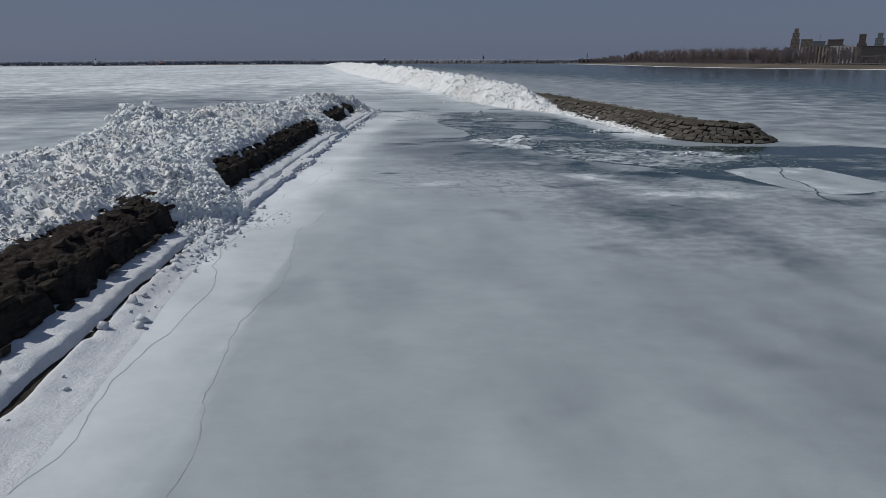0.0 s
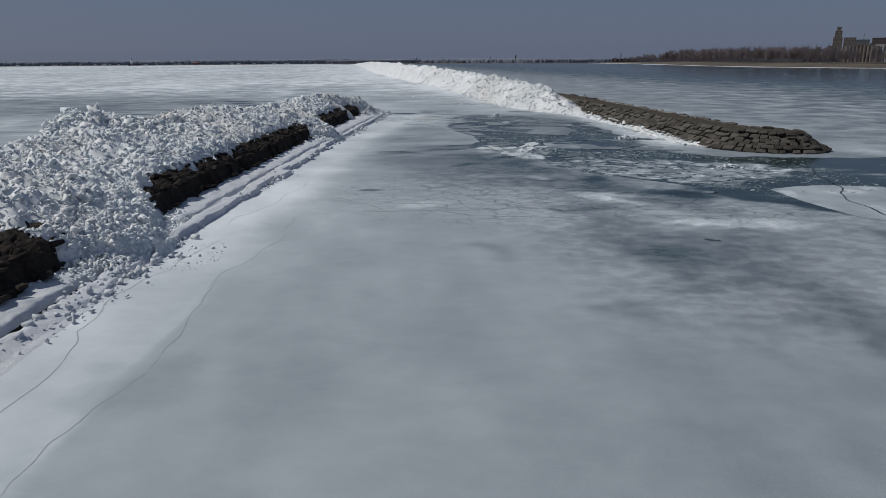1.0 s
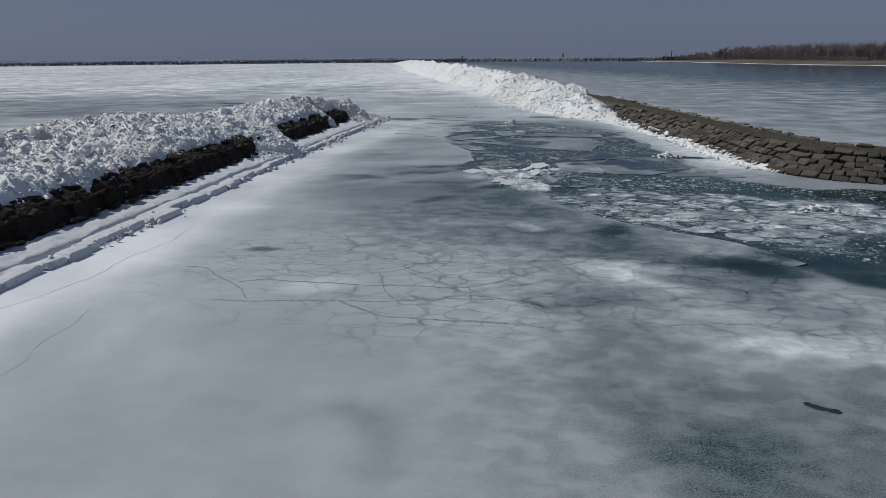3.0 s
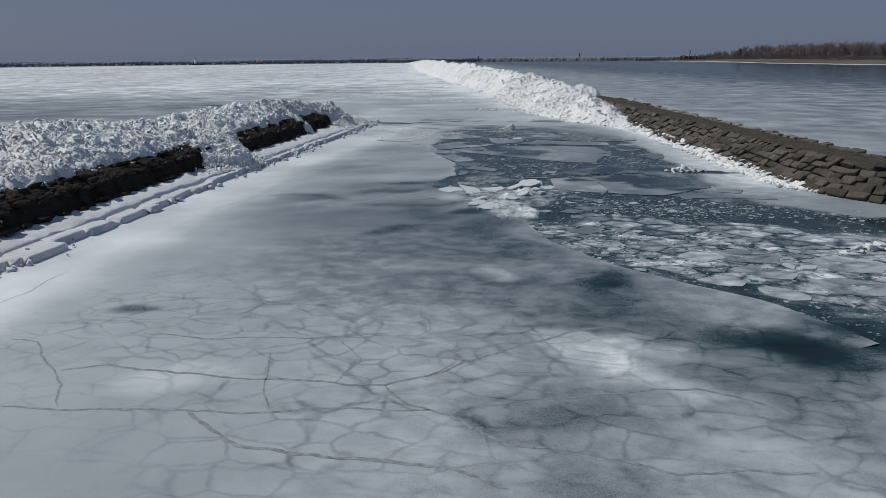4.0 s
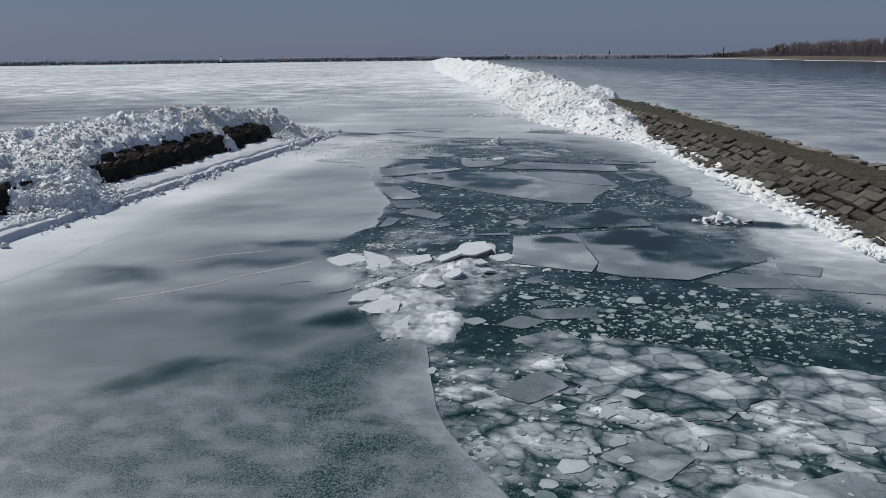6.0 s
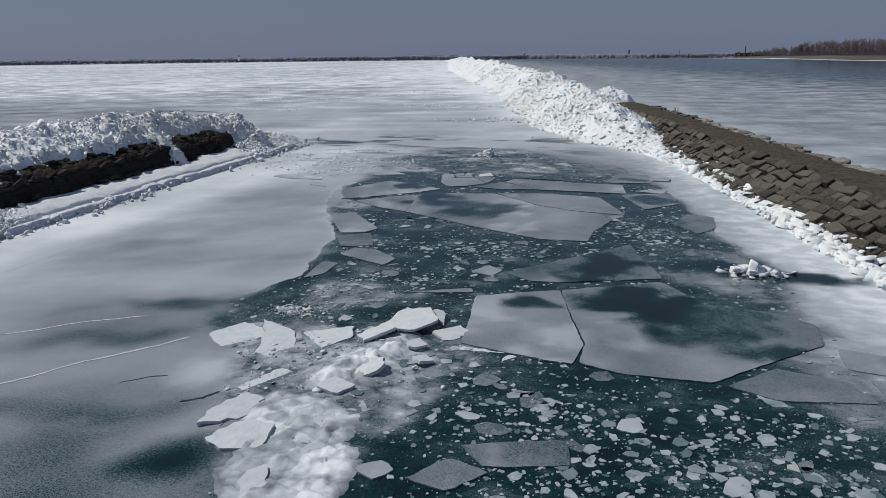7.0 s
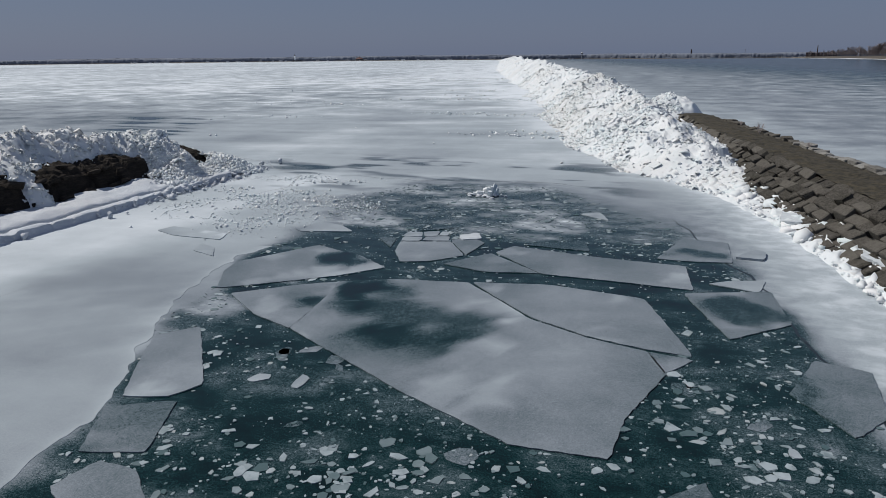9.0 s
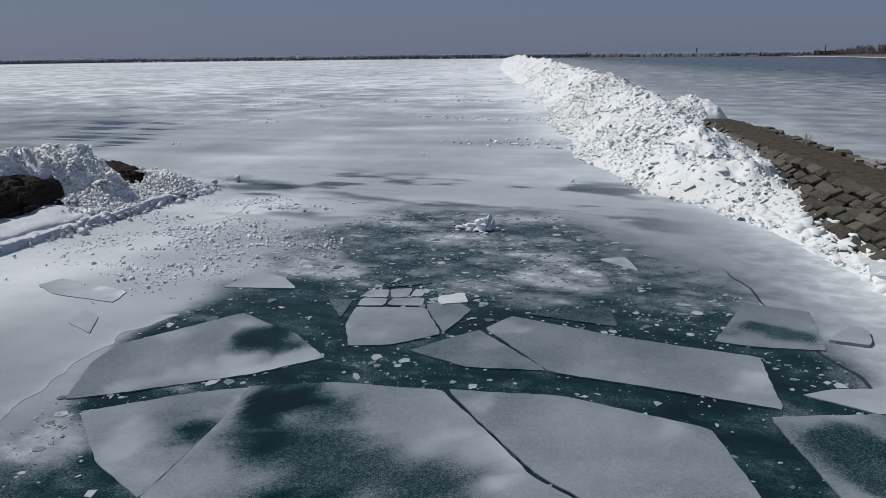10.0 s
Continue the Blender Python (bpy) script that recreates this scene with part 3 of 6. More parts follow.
def ice_edge(pts, side, wide, seed, wander, lift=1.0):
    """The sharp rim of the unbroken sheet, standing a hand above the pool; side is 1 where the sheet lies to the right of the line."""
    p = np.array(pts)
    s = np.concatenate([[0], np.cumsum(np.hypot(*np.diff(p, axis=0).T))])
    ss = np.arange(0, s[-1], 0.18)
    cx, cy = np.interp(ss, s, p[:, 0]), np.interp(ss, s, p[:, 1])
    k = np.ones(9) / 9
    cx[4:-4], cy[4:-4] = np.convolve(cx, k, "valid"), np.convolve(cy, k, "valid")
    cx = cx + wander * (fbm(ss * 1.1, ss * 0, 4, seed) - 0.5)
    k = np.ones(15) / 15
    tx, ty = np.convolve(np.gradient(cx), k, "same"), np.convolve(np.gradient(cy), k, "same")
    l = np.hypot(tx, ty)
    nx, ny = -side * ty / l, side * tx / l
    ds = wide * np.array([0.0, 0.0, 0.02, 0.2, 0.5, 0.9, 1.4, 2.0, 2.7, 3.5, 4.5, 6.0])
    zs = lift * np.array([-0.05, 0.03, 0.035, 0.04, 0.045, 0.05, 0.045, 0.04, 0.03, 0.02, 0.01, -0.01])
    taper = np.minimum(1, np.minimum(ss, ss[-1] - ss) / 2.0)
    X = cx[:, None] - nx[:, None] * ds[None] * (0.2 + 0.8 * taper[:, None])
    Y = cy[:, None] - ny[:, None] * ds[None] * (0.2 + 0.8 * taper[:, None])
    Z = np.repeat(zs[None], len(ss), 0)
    me = grid_mesh("ice_rim", X, Y, Z, M_LAKE)
    attribute(me, "slush", 0 * X + 0.1)
    attribute(me, "mottle", smooth(60, 68, Y) * (1 - smooth(84, 93, Y - 0.2 * X)))
    attribute(me, "thick", fast_thickness(X, Y) + 0.10 * np.exp(-ds[None] / 0.25) + 0 * X)
    attribute(me, "drift", 0.12 + 0 * X)
    attribute(me, "broken", broken_ice(X, Y))
    part("ice_rim", me, lake, "sharp raised rim of the unbroken grey ice sheet")


ice_edge([(13.1, 94.2), (13.6, 92.6), (13.9, 91.1), (14.9, 87.9), (16.6, 85.4), (18.7, 82.8), (21.8, 80.2), (24.7, 78.2), (26.7, 75.3), (27.6, 73.5)], 1, 1.0, 51, 0.12)
ice_edge([(4.9, 108.0), (6.0, 110.2), (6.4, 111.4), (5.9, 114.4), (5.6, 118.0), (3.7, 121.9), (1.5, 127.0), (0.7, 131.3), (0.4, 133.4), (1.0, 136.0)], -1, 0.3, 52, 0.75, 0.3)


# ---------------------------------------------------------------- cracks
def crack(pts, width, mat, seed, wander=0.35, z=0.006, label=""):
    rng = random.Random(seed)
    line = [Vector((*p, 0)) for p in pts]
    for level in range(5):
        out = [line[0]]
        for a, b in zip(line, line[1:]):
            d = b - a
            side = Vector((-d.y, d.x, 0))
            out += [(a + b) / 2 + side * rng.uniform(-0.22, 0.22) * wander * (1.0 if level < 3 else 0.5), b]
        line = out
    verts, faces = [], []
    grow = rng.uniform(0.6, 1.2)
    for i, p in enumerate(line):
        d = (line[min(i + 2, len(line) - 1)] - line[max(i - 2, 0)]).normalized()
        grow = 0.86 * grow + 0.14 * rng.uniform(0.2, 1.7)
        side = Vector((-d.y, d.x, 0)) * width * 0.5 * grow * min(1, 0.15 + i / 6, 0.15 + (len(line) - 1 - i) / 6)
        verts += [(p + side) + Vector((0, 0, z)), (p - side) + Vector((0, 0, z))]
        if i:
            k = 2 * i
            faces.append((k - 2, k - 1, k + 1, k))
    part("crack", mesh_of("crack", verts, faces, mat), lake, label)


crack([(-6.3, 12), (-6.2, 21.3), (-6.7, 24.1), (-7.3, 32.8), (-7.6, 43.5), (-8.3, 47), (-7.0, 55.7), (-8.0, 63.3)], 0.045, M_SEAM, 1)
crack([(-10.6, 12), (-9.9, 20), (-10.3, 29.1), (-11.8, 39.7), (-12.5, 43.6), (-11.6, 49), (-11.0, 56)], 0.05, M_SEAM, 2)
crack([(-12.2, 60), (-11.2, 66), (-10.9, 72), (-10.5, 79)], 0.035, M_SEAM, 22)
crack([(-3.0, 64.9), (0.1, 65.1), (3.2, 65.4), (5.8, 65.6), (11.0, 66.4), (11.7, 66.1), (13.6, 64.6), (16.8, 64.2), (18.2, 63.7), (22.0, 64.3)], 0.11, M_CRACK, 60, 0.3)
crack([(3.3, 65.3), (4.4, 64.5), (5.7, 63.6), (7.5, 63.4), (9.9, 63.4), (12.0, 63.3), (13.7, 62.5)], 0.15, M_CRACK, 61, 0.3)
crack([(-6.8, 70.0), (-5.5, 69.9), (-3.3, 67.8), (-1.1, 65.1)], 0.08, M_CRACK, 62, 0.3)
crack([(-2.8, 67.6), (-1.4, 68.3), (1.5, 67.9), (3.4, 67.8), (6.5, 67.9), (9.2, 67.9), (10.6, 68.8), (11.7, 70.1), (13.7, 71.9), (15.5, 73.3), (17.4, 74.4)], 0.12, M_CRACK, 63, 0.3)
crack([(-1.8, 71.2), (1.9, 71.1), (5.5, 71.6), (8.4, 72.5)], 0.08, M_CRACK, 64, 0.3)
crack([(4.2, 70.2), (4.8, 68.3), (5.3, 66.7), (5.8, 65.8)], 0.06, M_CRACK, 65, 0.3)
crack([(9.2, 67.9), (10.2, 66.7), (11.0, 66.4)], 0.12, M_CRACK, 66, 0.3)
crack([(11.2, 72.2), (11.4, 70.1), (10.6, 68.8)], 0.07, M_CRACK, 67, 0.3)
crack([(15.3, 67.7), (17.2, 68.3), (19.7, 68.9), (20.9, 68.5), (22.3, 67.5)], 0.12, M_CRACK, 68, 0.3)
crack([(6.5, 71.6), (7.9, 69.7), (7.4, 67.8)], 0.06, M_CRACK, 69, 0.3)
crack([(21.6, 81.0), (22.3, 79.6), (22.0, 78.2), (22.6, 77.0)], 0.09, M_LEAD, 8)
crack([(43.4, 94.0), (41.6, 85.8), (40.0, 77.2), (37.6, 67.2), (36.1, 61.5), (36.4, 57.3)], 0.16, M_LEAD, 9, 0.5, 0.028)
crack([(21.3, 57.2), (21.7, 56.85), (22.3, 56.6)], 0.34, M_LEAD, 10, 0.3, 0.006, "short dark open slit in the ice")
crack([(-8.5, 146), (-6.5, 152), (-8, 157), (-14, 162), (-24, 168)], 0.10, M_SEAM, 11)
crack([(-3, 158), (4, 157.4), (12, 158.5), (20, 156)], 0.12, M_CRACK, 12, 0.6)
crack([(22.4, 148), (25.6, 137), (26.3, 130.8), (27.4, 123)], 0.14, M_LEAD, 13)
crack([(-9.9, 92.3), (-8.6, 104), (-7.6, 116), (-6, 128)], 0.03, M_SEAM, 14)


crack([(-2.0, 96.0), (1.1, 98.4), (2.7, 100.5), (4.5, 102.2), (5.2, 103.2)], 0.10, M_WELT, 31, 0.2, 0.012, "thin white welt of refrozen ice")
crack([(-2.3, 102.0), (0.1, 103.8), (2.2, 104.9)], 0.08, M_WELT, 32, 0.2, 0.012, "thin white welt of refrozen ice")
crack([(5.0, 99.2), (5.7, 99.8), (6.3, 100.0)], 0.06, M_LEAD, 33, 0.4)
crack([(7.7, 98.4), (8.3, 98.8), (8.6, 99.3)], 0.10, M_LEAD, 34, 0.4)


# ---------------------------------------------------------------- floating plates
def outline(pts, seed, rough=0.05, step=0.25):
    """A closed outline through few corners, with corners slightly blunted and edges frayed."""
    rng = random.Random(seed)
    out = []
    n = len(pts)
    for i in range(n):
        a, b = Vector((*pts[i], 0)), Vector((*pts[(i + 1) % n], 0))
        d = b - a
        m = max(2, int(d.length / step))
        side = Vector((-d.y, d.x, 0)).normalized()
        bow = rng.uniform(-0.008, 0.008) * d.length
        for k in range(m):
            f = (k + (0.25 if k == 0 else 0)) / m
            out.append(a + d * f + side * (bow * math.sin(math.pi * f) + rng.uniform(-rough, rough)))
    return out


def plate(pts, seed, base=0.72, dark=(), top=0.04, gap=-0.03, mat=None, pack=0.0, rough=0.022, label="flat grey frosted ice plate afloat in the pool"):
    """A floating plate: frayed outline, real thickness, thinner clear areas where dark gives (x, y, rx, ry, turn, less)."""
    line = outline(pts, seed, rough)
    c = sum(line, Vector()) / len(line)
    line = [p + (c - p).normalized() * gap for p in line]
    bm = bmesh.new()
    ring = [bm.verts.new((p.x - c.x, p.y - c.y, top)) for p in line]
    face = bm.faces.new(ring)
    if face.normal.z < 0 or face.calc_center_median() is None:
        face.normal_flip()
    bmesh.ops.triangulate(bm, faces=[face])
    for _ in range(3):
        long = [e for e in bm.edges if e.calc_length() > 0.55 and not e.is_boundary]
        if long:
            bmesh.ops.subdivide_edges(bm, edges=long, cuts=1)
            bmesh.ops.triangulate(bm, faces=bm.faces[:])
    rim = [e for e in bm.edges if e.is_boundary]
    low = bmesh.ops.extrude_edge_only(bm, edges=rim)
    for v in low["geom"]:
        if isinstance(v, bmesh.types.BMVert):
            v.co.z = -0.08
            v.co.x *= 0.995
            v.co.y *= 0.995
    bmesh.ops.recalc_face_normals(bm, faces=bm.faces[:])
    me = bpy.data.meshes.new("ice_plate")
    bm.to_mesh(me)
    bm.free()
    me.materials.append(mat or M_LAKE)
    co = np.array([v.co[:] for v in me.vertices])
    X, Y = co[:, 0] + c.x, co[:, 1] + c.y
    t = base - 0.195 + 0.30 * (fbm(X * 0.28, Y * 0.28, 4, seed % 50 + 60) - 0.5) + 0.12 * smooth(0.6, 0.72, fbm(X * 0.5 + 7, Y * 0.5, 3, seed % 30 + 20))
    for x, y, rx, ry, turn, less in dark:
        spot = ellipse(X, Y, x, y, rx * 1.1, ry * 1.1, turn, 0.95)
        t = t - less * smooth(0.10, 0.75, spot * (0.25 + 1.5 * fbm(X * 0.75, Y * 0.95, 5, seed % 40 + 11)))
    if not mat:
        attribute(me, "thick", np.clip(t, 0.02, 1))
        attribute(me, "drift", 0 * X)
        attribute(me, "broken", 0 * X)
        attribute(me, "slush", 0.16 + 0 * X)
        attribute(me, "mottle", 0 * X + pack)
        attribute(me, "pack", 0 * X + pack)
    ob = new("ice_plate", me)
    ob.location = (c.x, c.y, 0)
    return tagged(ob, label, "ice plate", "floating ice plates")


DARK_TWO = [(9.2, 129.6, 1.5, 2.3, 10, 0.72), (12.0, 128.2, 3.4, 2.6, -15, 0.33), (12.4, 125.3, 2.2, 1.0, -5, 0.33)]
DARK_LABEL = "flat grey frosted ice plate with a dark clear middle"
plate([(3.4, 128.5), (5.6, 130.2), (7.35, 131.2), (7.65, 128.8), (7.85, 125.6), (5.7, 126.6)], 1, 0.73, [(7.2, 128.4, 1.3, 0.8, -60, 0.45)], label=DARK_LABEL)
plate([(7.38, 131.25), (9.8, 132.2), (13.1, 132.6), (16.5, 128.9), (18.8, 127.6), (21.0, 126.9), (21.6, 125.3), (20.9, 123.4), (20.4, 122.0), (20.1, 119.8), (17.5, 119.8), (14.0, 121.7), (7.88, 125.55), (7.68, 128.8)], 2, 0.74,
      DARK_TWO, label=DARK_LABEL)
plate([(13.3, 132.7), (16.7, 133.2), (20.8, 132.4), (21.9, 128.9), (22.5, 126.9), (21.0, 127.1), (18.8, 127.8), (16.6, 129.1)], 3, 0.74)
plate([(21.0, 126.9), (22.5, 126.6), (21.6, 125.3)], 4, 0.66)
plate([(2.4, 129.0), (1.2, 131.4), (1.0, 132.8), (3.6, 136.7), (6.6, 135.4), (8.6, 133.8), (6.8, 132.0)], 5, 0.76, [(6.4, 134.2, 1.6, 1.3, -20, 0.55)], label=DARK_LABEL)
plate([(11.2, 135.1), (13.1, 137.5), (16.0, 134.8), (13.5, 134.4)], 6, 0.72)
plate([(13.3, 137.7), (14.0, 139.2), (18.2, 138.2), (22.7, 137.7), (22.9, 134.1), (19.7, 134.5), (16.6, 134.7), (16.1, 134.8)], 7, 0.75)
plate([(9.0, 134.9), (8.1, 136.7), (7.7, 138.5), (10.4, 139.2), (11.8, 136.8), (10.5, 135.5)], 8, 0.80)
plate([(7.7, 138.7), (7.55, 139.6), (8.6, 139.8), (8.7, 139.0)], 9, 0.86)
plate([(7.5, 139.75), (7.4, 140.6), (8.2, 140.9), (8.55, 139.95)], 44, 0.84)
plate([(8.35, 140.95), (8.7, 140.0), (9.3, 140.2), (9.2, 141.3)], 45, 0.88)
plate([(8.0, 141.1), (8.8, 141.6), (9.8, 142.2), (9.0, 142.3)], 46, 0.6)
plate([(8.85, 139.1), (8.8, 139.85), (10.0, 140.3), (10.3, 139.4)], 10, 0.86)
plate([(9.45, 140.3), (9.35, 141.2), (9.75, 141.3), (9.95, 140.5)], 47, 0.84)
plate([(10.4, 139.5), (11.2, 140.4), (12.3, 139.5), (11.9, 136.9)], 11, 0.76)
plate([(6.2, 139.1), (7.2, 139.3), (7.6, 137.3)], 12, 0.6)
plate([(1.0, 139.3), (1.2, 141.6), (2.8, 141.3), (4.2, 140.0)], 13, 0.86)
plate([(21.4, 138.7), (22.8, 143.1), (25.1, 142.7), (25.0, 138.9), (22.8, 138.6)], 14, 0.74, [(23.5, 139.6, 1.8, 0.8, 0, 0.3)])
plate([(25.2, 139.7), (26.4, 141.4), (26.8, 141.0), (26.5, 139.6)], 15, 0.9, top=0.12)
plate([(23.6, 135.2), (24.5, 135.8), (26.1, 136.3), (25.6, 134.5)], 16, 0.88)
plate([(16.7, 147.8), (17.9, 148.6), (18.6, 146.4)], 17, 0.85)
plate([(-7.3, 137.3), (-7.0, 138.4), (-2.8, 137.7), (-2.4, 136.4), (-5.7, 136.6)], 18, 0.94)
plate([(-2.5, 134.1), (-2.9, 135.4), (-1.8, 134.9), (-0.8, 133.4)], 19, 0.86)
plate([(22.5, 133.5), (26.1, 134.7), (26.3, 130.9), (23.9, 128.8)], 20, 0.68, [(24.6, 131.2, 1.8, 1.6, 0, 0.3)], label=DARK_LABEL)
plate([(25.2, 124.8), (26.4, 127.6), (28.0, 127.1), (27.6, 124.0), (26.5, 122.6)], 21, 0.7, [(26.2, 124.2, 1.0, 1.4, 0, 0.2)])
plate([(5.5, 119.3), (3.3, 123.6), (4.4, 124.8), (7.4, 120.7), (6.9, 119.7)], 22, 0.76)
plate([(6.6, 116.4), (5.5, 118.6), (7.3, 119.5), (8.3, 116.9)], 23, 0.64)
plate([(7.1, 114.9), (7.4, 116.2), (8.6, 116.1), (10.2, 114.6), (9.9, 113.4)], 24, 0.74)
plate([(6.7, 110.7), (6.6, 113.5), (7.5, 113.3), (7.4, 111.5)], 25, 0.72)
plate([(15.3, 109.6), (18.9, 111.0), (19.4, 108.1), (20.0, 105.1), (19.7, 103.4), (18.9, 103.5), (15.6, 104.4)], 26, 0.75, [(17.8, 109.2, 1.3, 0.9, 10, 0.42)], label=DARK_LABEL)
plate([(19.0, 111.0), (23.5, 113.0), (25.0, 110.2), (27.7, 109.7), (28.9, 108.6), (28.6, 106.6), (25.6, 104.1), (24.2, 102.8), (21.4, 102.9), (19.9, 103.5), (20.1, 105.3), (19.5, 108.2)], 27, 0.71,
      [(22.3, 109.9, 3.0, 2.3, 0, 0.68), (23.8, 106.9, 2.0, 0.8, 10, 0.34), (26.2, 105.9, 1.7, 0.7, 20, 0.38), (25.2, 108.4, 2.2, 1.2, 0, 0.2)], label=DARK_LABEL)
plate([(16.1, 113.2), (22.4, 119.4), (23.6, 113.6), (18.9, 112.2), (17.6, 112.1)], 28, 0.67, [(21.6, 115.2, 2.2, 2.4, 30, 0.6)], label=DARK_LABEL)
plate([(14.5, 113.1), (15.2, 114.2), (16.0, 113.6), (15.6, 112.6)], 29, 0.85)
plate([(12.0, 109.5), (14.9, 110.6), (15.1, 110.1)], 30, 0.72, rough=0.02)
plate([(29.0, 106.4), (31.0, 105.8), (30.4, 104.2), (28.8, 104.6)], 31, 0.74)
plate([(24.6, 102.6), (26.4, 104.2), (28.4, 103.6), (28.9, 102.2), (26.0, 101.9)], 32, 0.72)
plate([(29.2, 103.9), (32.4, 103.6), (32.6, 101.9), (29.4, 102.2)], 33, 0.74)
plate([(24.9, 94.2), (29.8, 93.1), (33.5, 91.4), (34.2, 88.4), (29.2, 87.3), (26.4, 88.7), (25.3, 91.0)], 34, 0.92, rough=0.12, pack=1.0, label="large pale ice plate crusted with frozen slush")
plate([(19.4, 95.2), (24.3, 94.4), (24.9, 91.2), (22.6, 89.2), (19.0, 90.4), (18.3, 93.0)], 35, 0.86, rough=0.2, pack=1.0, label="large pale ice plate crusted with frozen slush")
plate([(22.0, 85.1), (22.9, 86.2), (24.3, 86.0), (24.6, 85.1), (23.2, 84.1)], 36, 0.96, top=0.035, pack=0.25)
plate([(22.2, 81.0), (23.2, 81.6), (24.2, 81.4), (24.6, 80.9), (24.2, 80.2), (23.2, 80.2)], 37, 0.92, top=0.035, pack=0.25, label="rounded white ice floe against the rim of the sheet")
plate([(24.8, 80.0), (25.4, 80.3), (26.2, 80.0), (26.9, 79.2), (26.8, 78.5), (25.9, 78.3), (25.0, 79.0)], 48, 0.92, top=0.035, pack=0.25, label="rounded white ice floe against the rim of the sheet")
plate([(24.2, 83.0), (25.6, 83.9), (27.6, 82.6), (27.0, 81.6), (25.6, 81.7)], 49, 0.86, top=0.025, pack=0.35, rough=0.05)
plate([(27.6, 81.4), (29.4, 82.2), (31.2, 80.8), (30.2, 79.4), (28.4, 79.6)], 50, 0.88, top=0.025, pack=0.35, rough=0.05)
plate([(28.6, 85.2), (30.8, 86.2), (33.0, 84.8), (31.8, 83.2), (29.6, 83.2)], 51, 0.90, top=0.025, pack=0.35, rough=0.06)
plate([(19.4, 86.9), (20.8, 88.0), (22.0, 87.2), (21.0, 86.0)], 52, 0.84, top=0.025, pack=0.35, rough=0.05)
plate([(23.6, 86.0), (25.6, 87.2), (27.6, 86.0), (27.2, 84.4), (25.0, 84.4)], 38, 0.82, top=0.025, pack=0.35, rough=0.06)
plate([(32.9, 75.3), (35.4, 76.6), (38.6, 77.6), (43.6, 76.8), (45.8, 67.2), (43.4, 63.3), (40.4, 62.0), (37.8, 61.5), (35.0, 64.3), (33.5, 69.6)], 39, 0.93, top=0.02, rough=0.05, label="broad white snow-covered ice plate with a dark crack")
plate([(16.2, 90.1), (17.6, 91.9), (18.6, 90.9), (17.4, 89.5)], 40, 0.72)
plate([(16.4, 94.4), (18.0, 95.6), (19.4, 94.6), (18.2, 93.2)], 41, 0.72, top=0.025, pack=0.35, rough=0.08)
plate([(16.8, 97.6), (19.6, 98.4), (19.8, 97.2), (17.6, 96.7)], 42, 0.66)
plate([(14.5, 139.6), (17.6, 141.2), (18.0, 139.2)], 43, 0.55)


def shards():
    """Thin frosted shards drifting between the plates."""
    rng = random.Random(88)
    for i in range(64):
        x, y = rng.uniform(8.5, 26), rng.uniform(106, 126)
        if i > 46:
            x, y = rng.uniform(14, 26), rng.uniform(94, 103)
        a, s, st = rng.uniform(0, 3.14), rng.uniform(0.25, 0.62), rng.uniform(0.35, 0.9)
        pts = []
        n = rng.choice((4, 5, 5, 6))
        for k in range(n):
            b = 6.283 * (k + rng.uniform(-0.25, 0.25)) / n
            u, v = s * math.cos(b) * rng.uniform(0.8, 1.25), s * st * math.sin(b) * rng.uniform(0.8, 1.25)
            pts.append((x + u * math.cos(a) - v * math.sin(a), y + u * math.sin(a) + v * math.cos(a)))
        tone = rng.choice((0.45, 0.52, 0.58, 0.64, 0.8))
        plate(pts, 200 + i, tone + 0.1, top=0.012 if tone < 0.7 else 0.03, label="thin frosted ice shard adrift in dark water")


shards()


# ---------------------------------------------------------------- loose ice
def hull_arrays(rng, flat=1.0):
    """Vertices and triangles of one broken lump of ice."""
    bm = bmesh.new()
    for _ in range(11):
        v = Vector((rng.gauss(0, 1), rng.gauss(0, 1), rng.gauss(0, 1))).normalized()
        v = Vector((max(-0.72, min(0.72, v.x)), max(-0.72, min(0.72, v.y)), max(-0.72, min(0.72, v.z)) * flat))
        bm.verts.new(v)
    bmesh.ops.convex_hull(bm, input=bm.verts[:])
    for v in [v for v in bm.verts if not v.link_faces]:
        bm.verts.remove(v)
    bmesh.ops.triangulate(bm, faces=bm.faces[:])
    bm.verts.index_update()
    out = np.array([v.co[:] for v in bm.verts]), np.array([[v.index for v in f.verts] for f in bm.faces])
    bm.free()
    return out


def prism_arrays(rng, thick=0.17):
    """Vertices and triangles of one flat angular slab with straight broken sides."""
    n = rng.choice((4, 4, 5, 5, 6))
    long = rng.uniform(0.55, 0.95)
    ring = []
    for i in range(n):
        a = 6.2832 * (i + rng.uniform(-0.28, 0.28)) / n
        r = rng.uniform(0.62, 1.0)
        ring.append((r * math.cos(a), r * long * math.sin(a)))
    shift = (rng.uniform(-0.09, 0.09), rng.uniform(-0.09, 0.09))
    v = [(x, y, thick + rng.uniform(-0.03, 0.03)) for x, y in ring] + [(x * 1.04 + shift[0], y * 1.04 + shift[1], -thick) for x, y in ring]
    f = [(0, i, i + 1) for i in range(1, n - 1)]
    for i in range(n):
        j = (i + 1) % n
        f += [(i, n + i, n + j), (i, n + j, j)]
    return np.array(v), np.array(f)


HULL_RNG = random.Random(77)
LUMPS = [hull_arrays(HULL_RNG) for _ in range(14)]
SLABS = [hull_arrays(HULL_RNG, 0.28) for _ in range(14)]
PRISMS = [prism_arrays(HULL_RNG) for _ in range(24)]


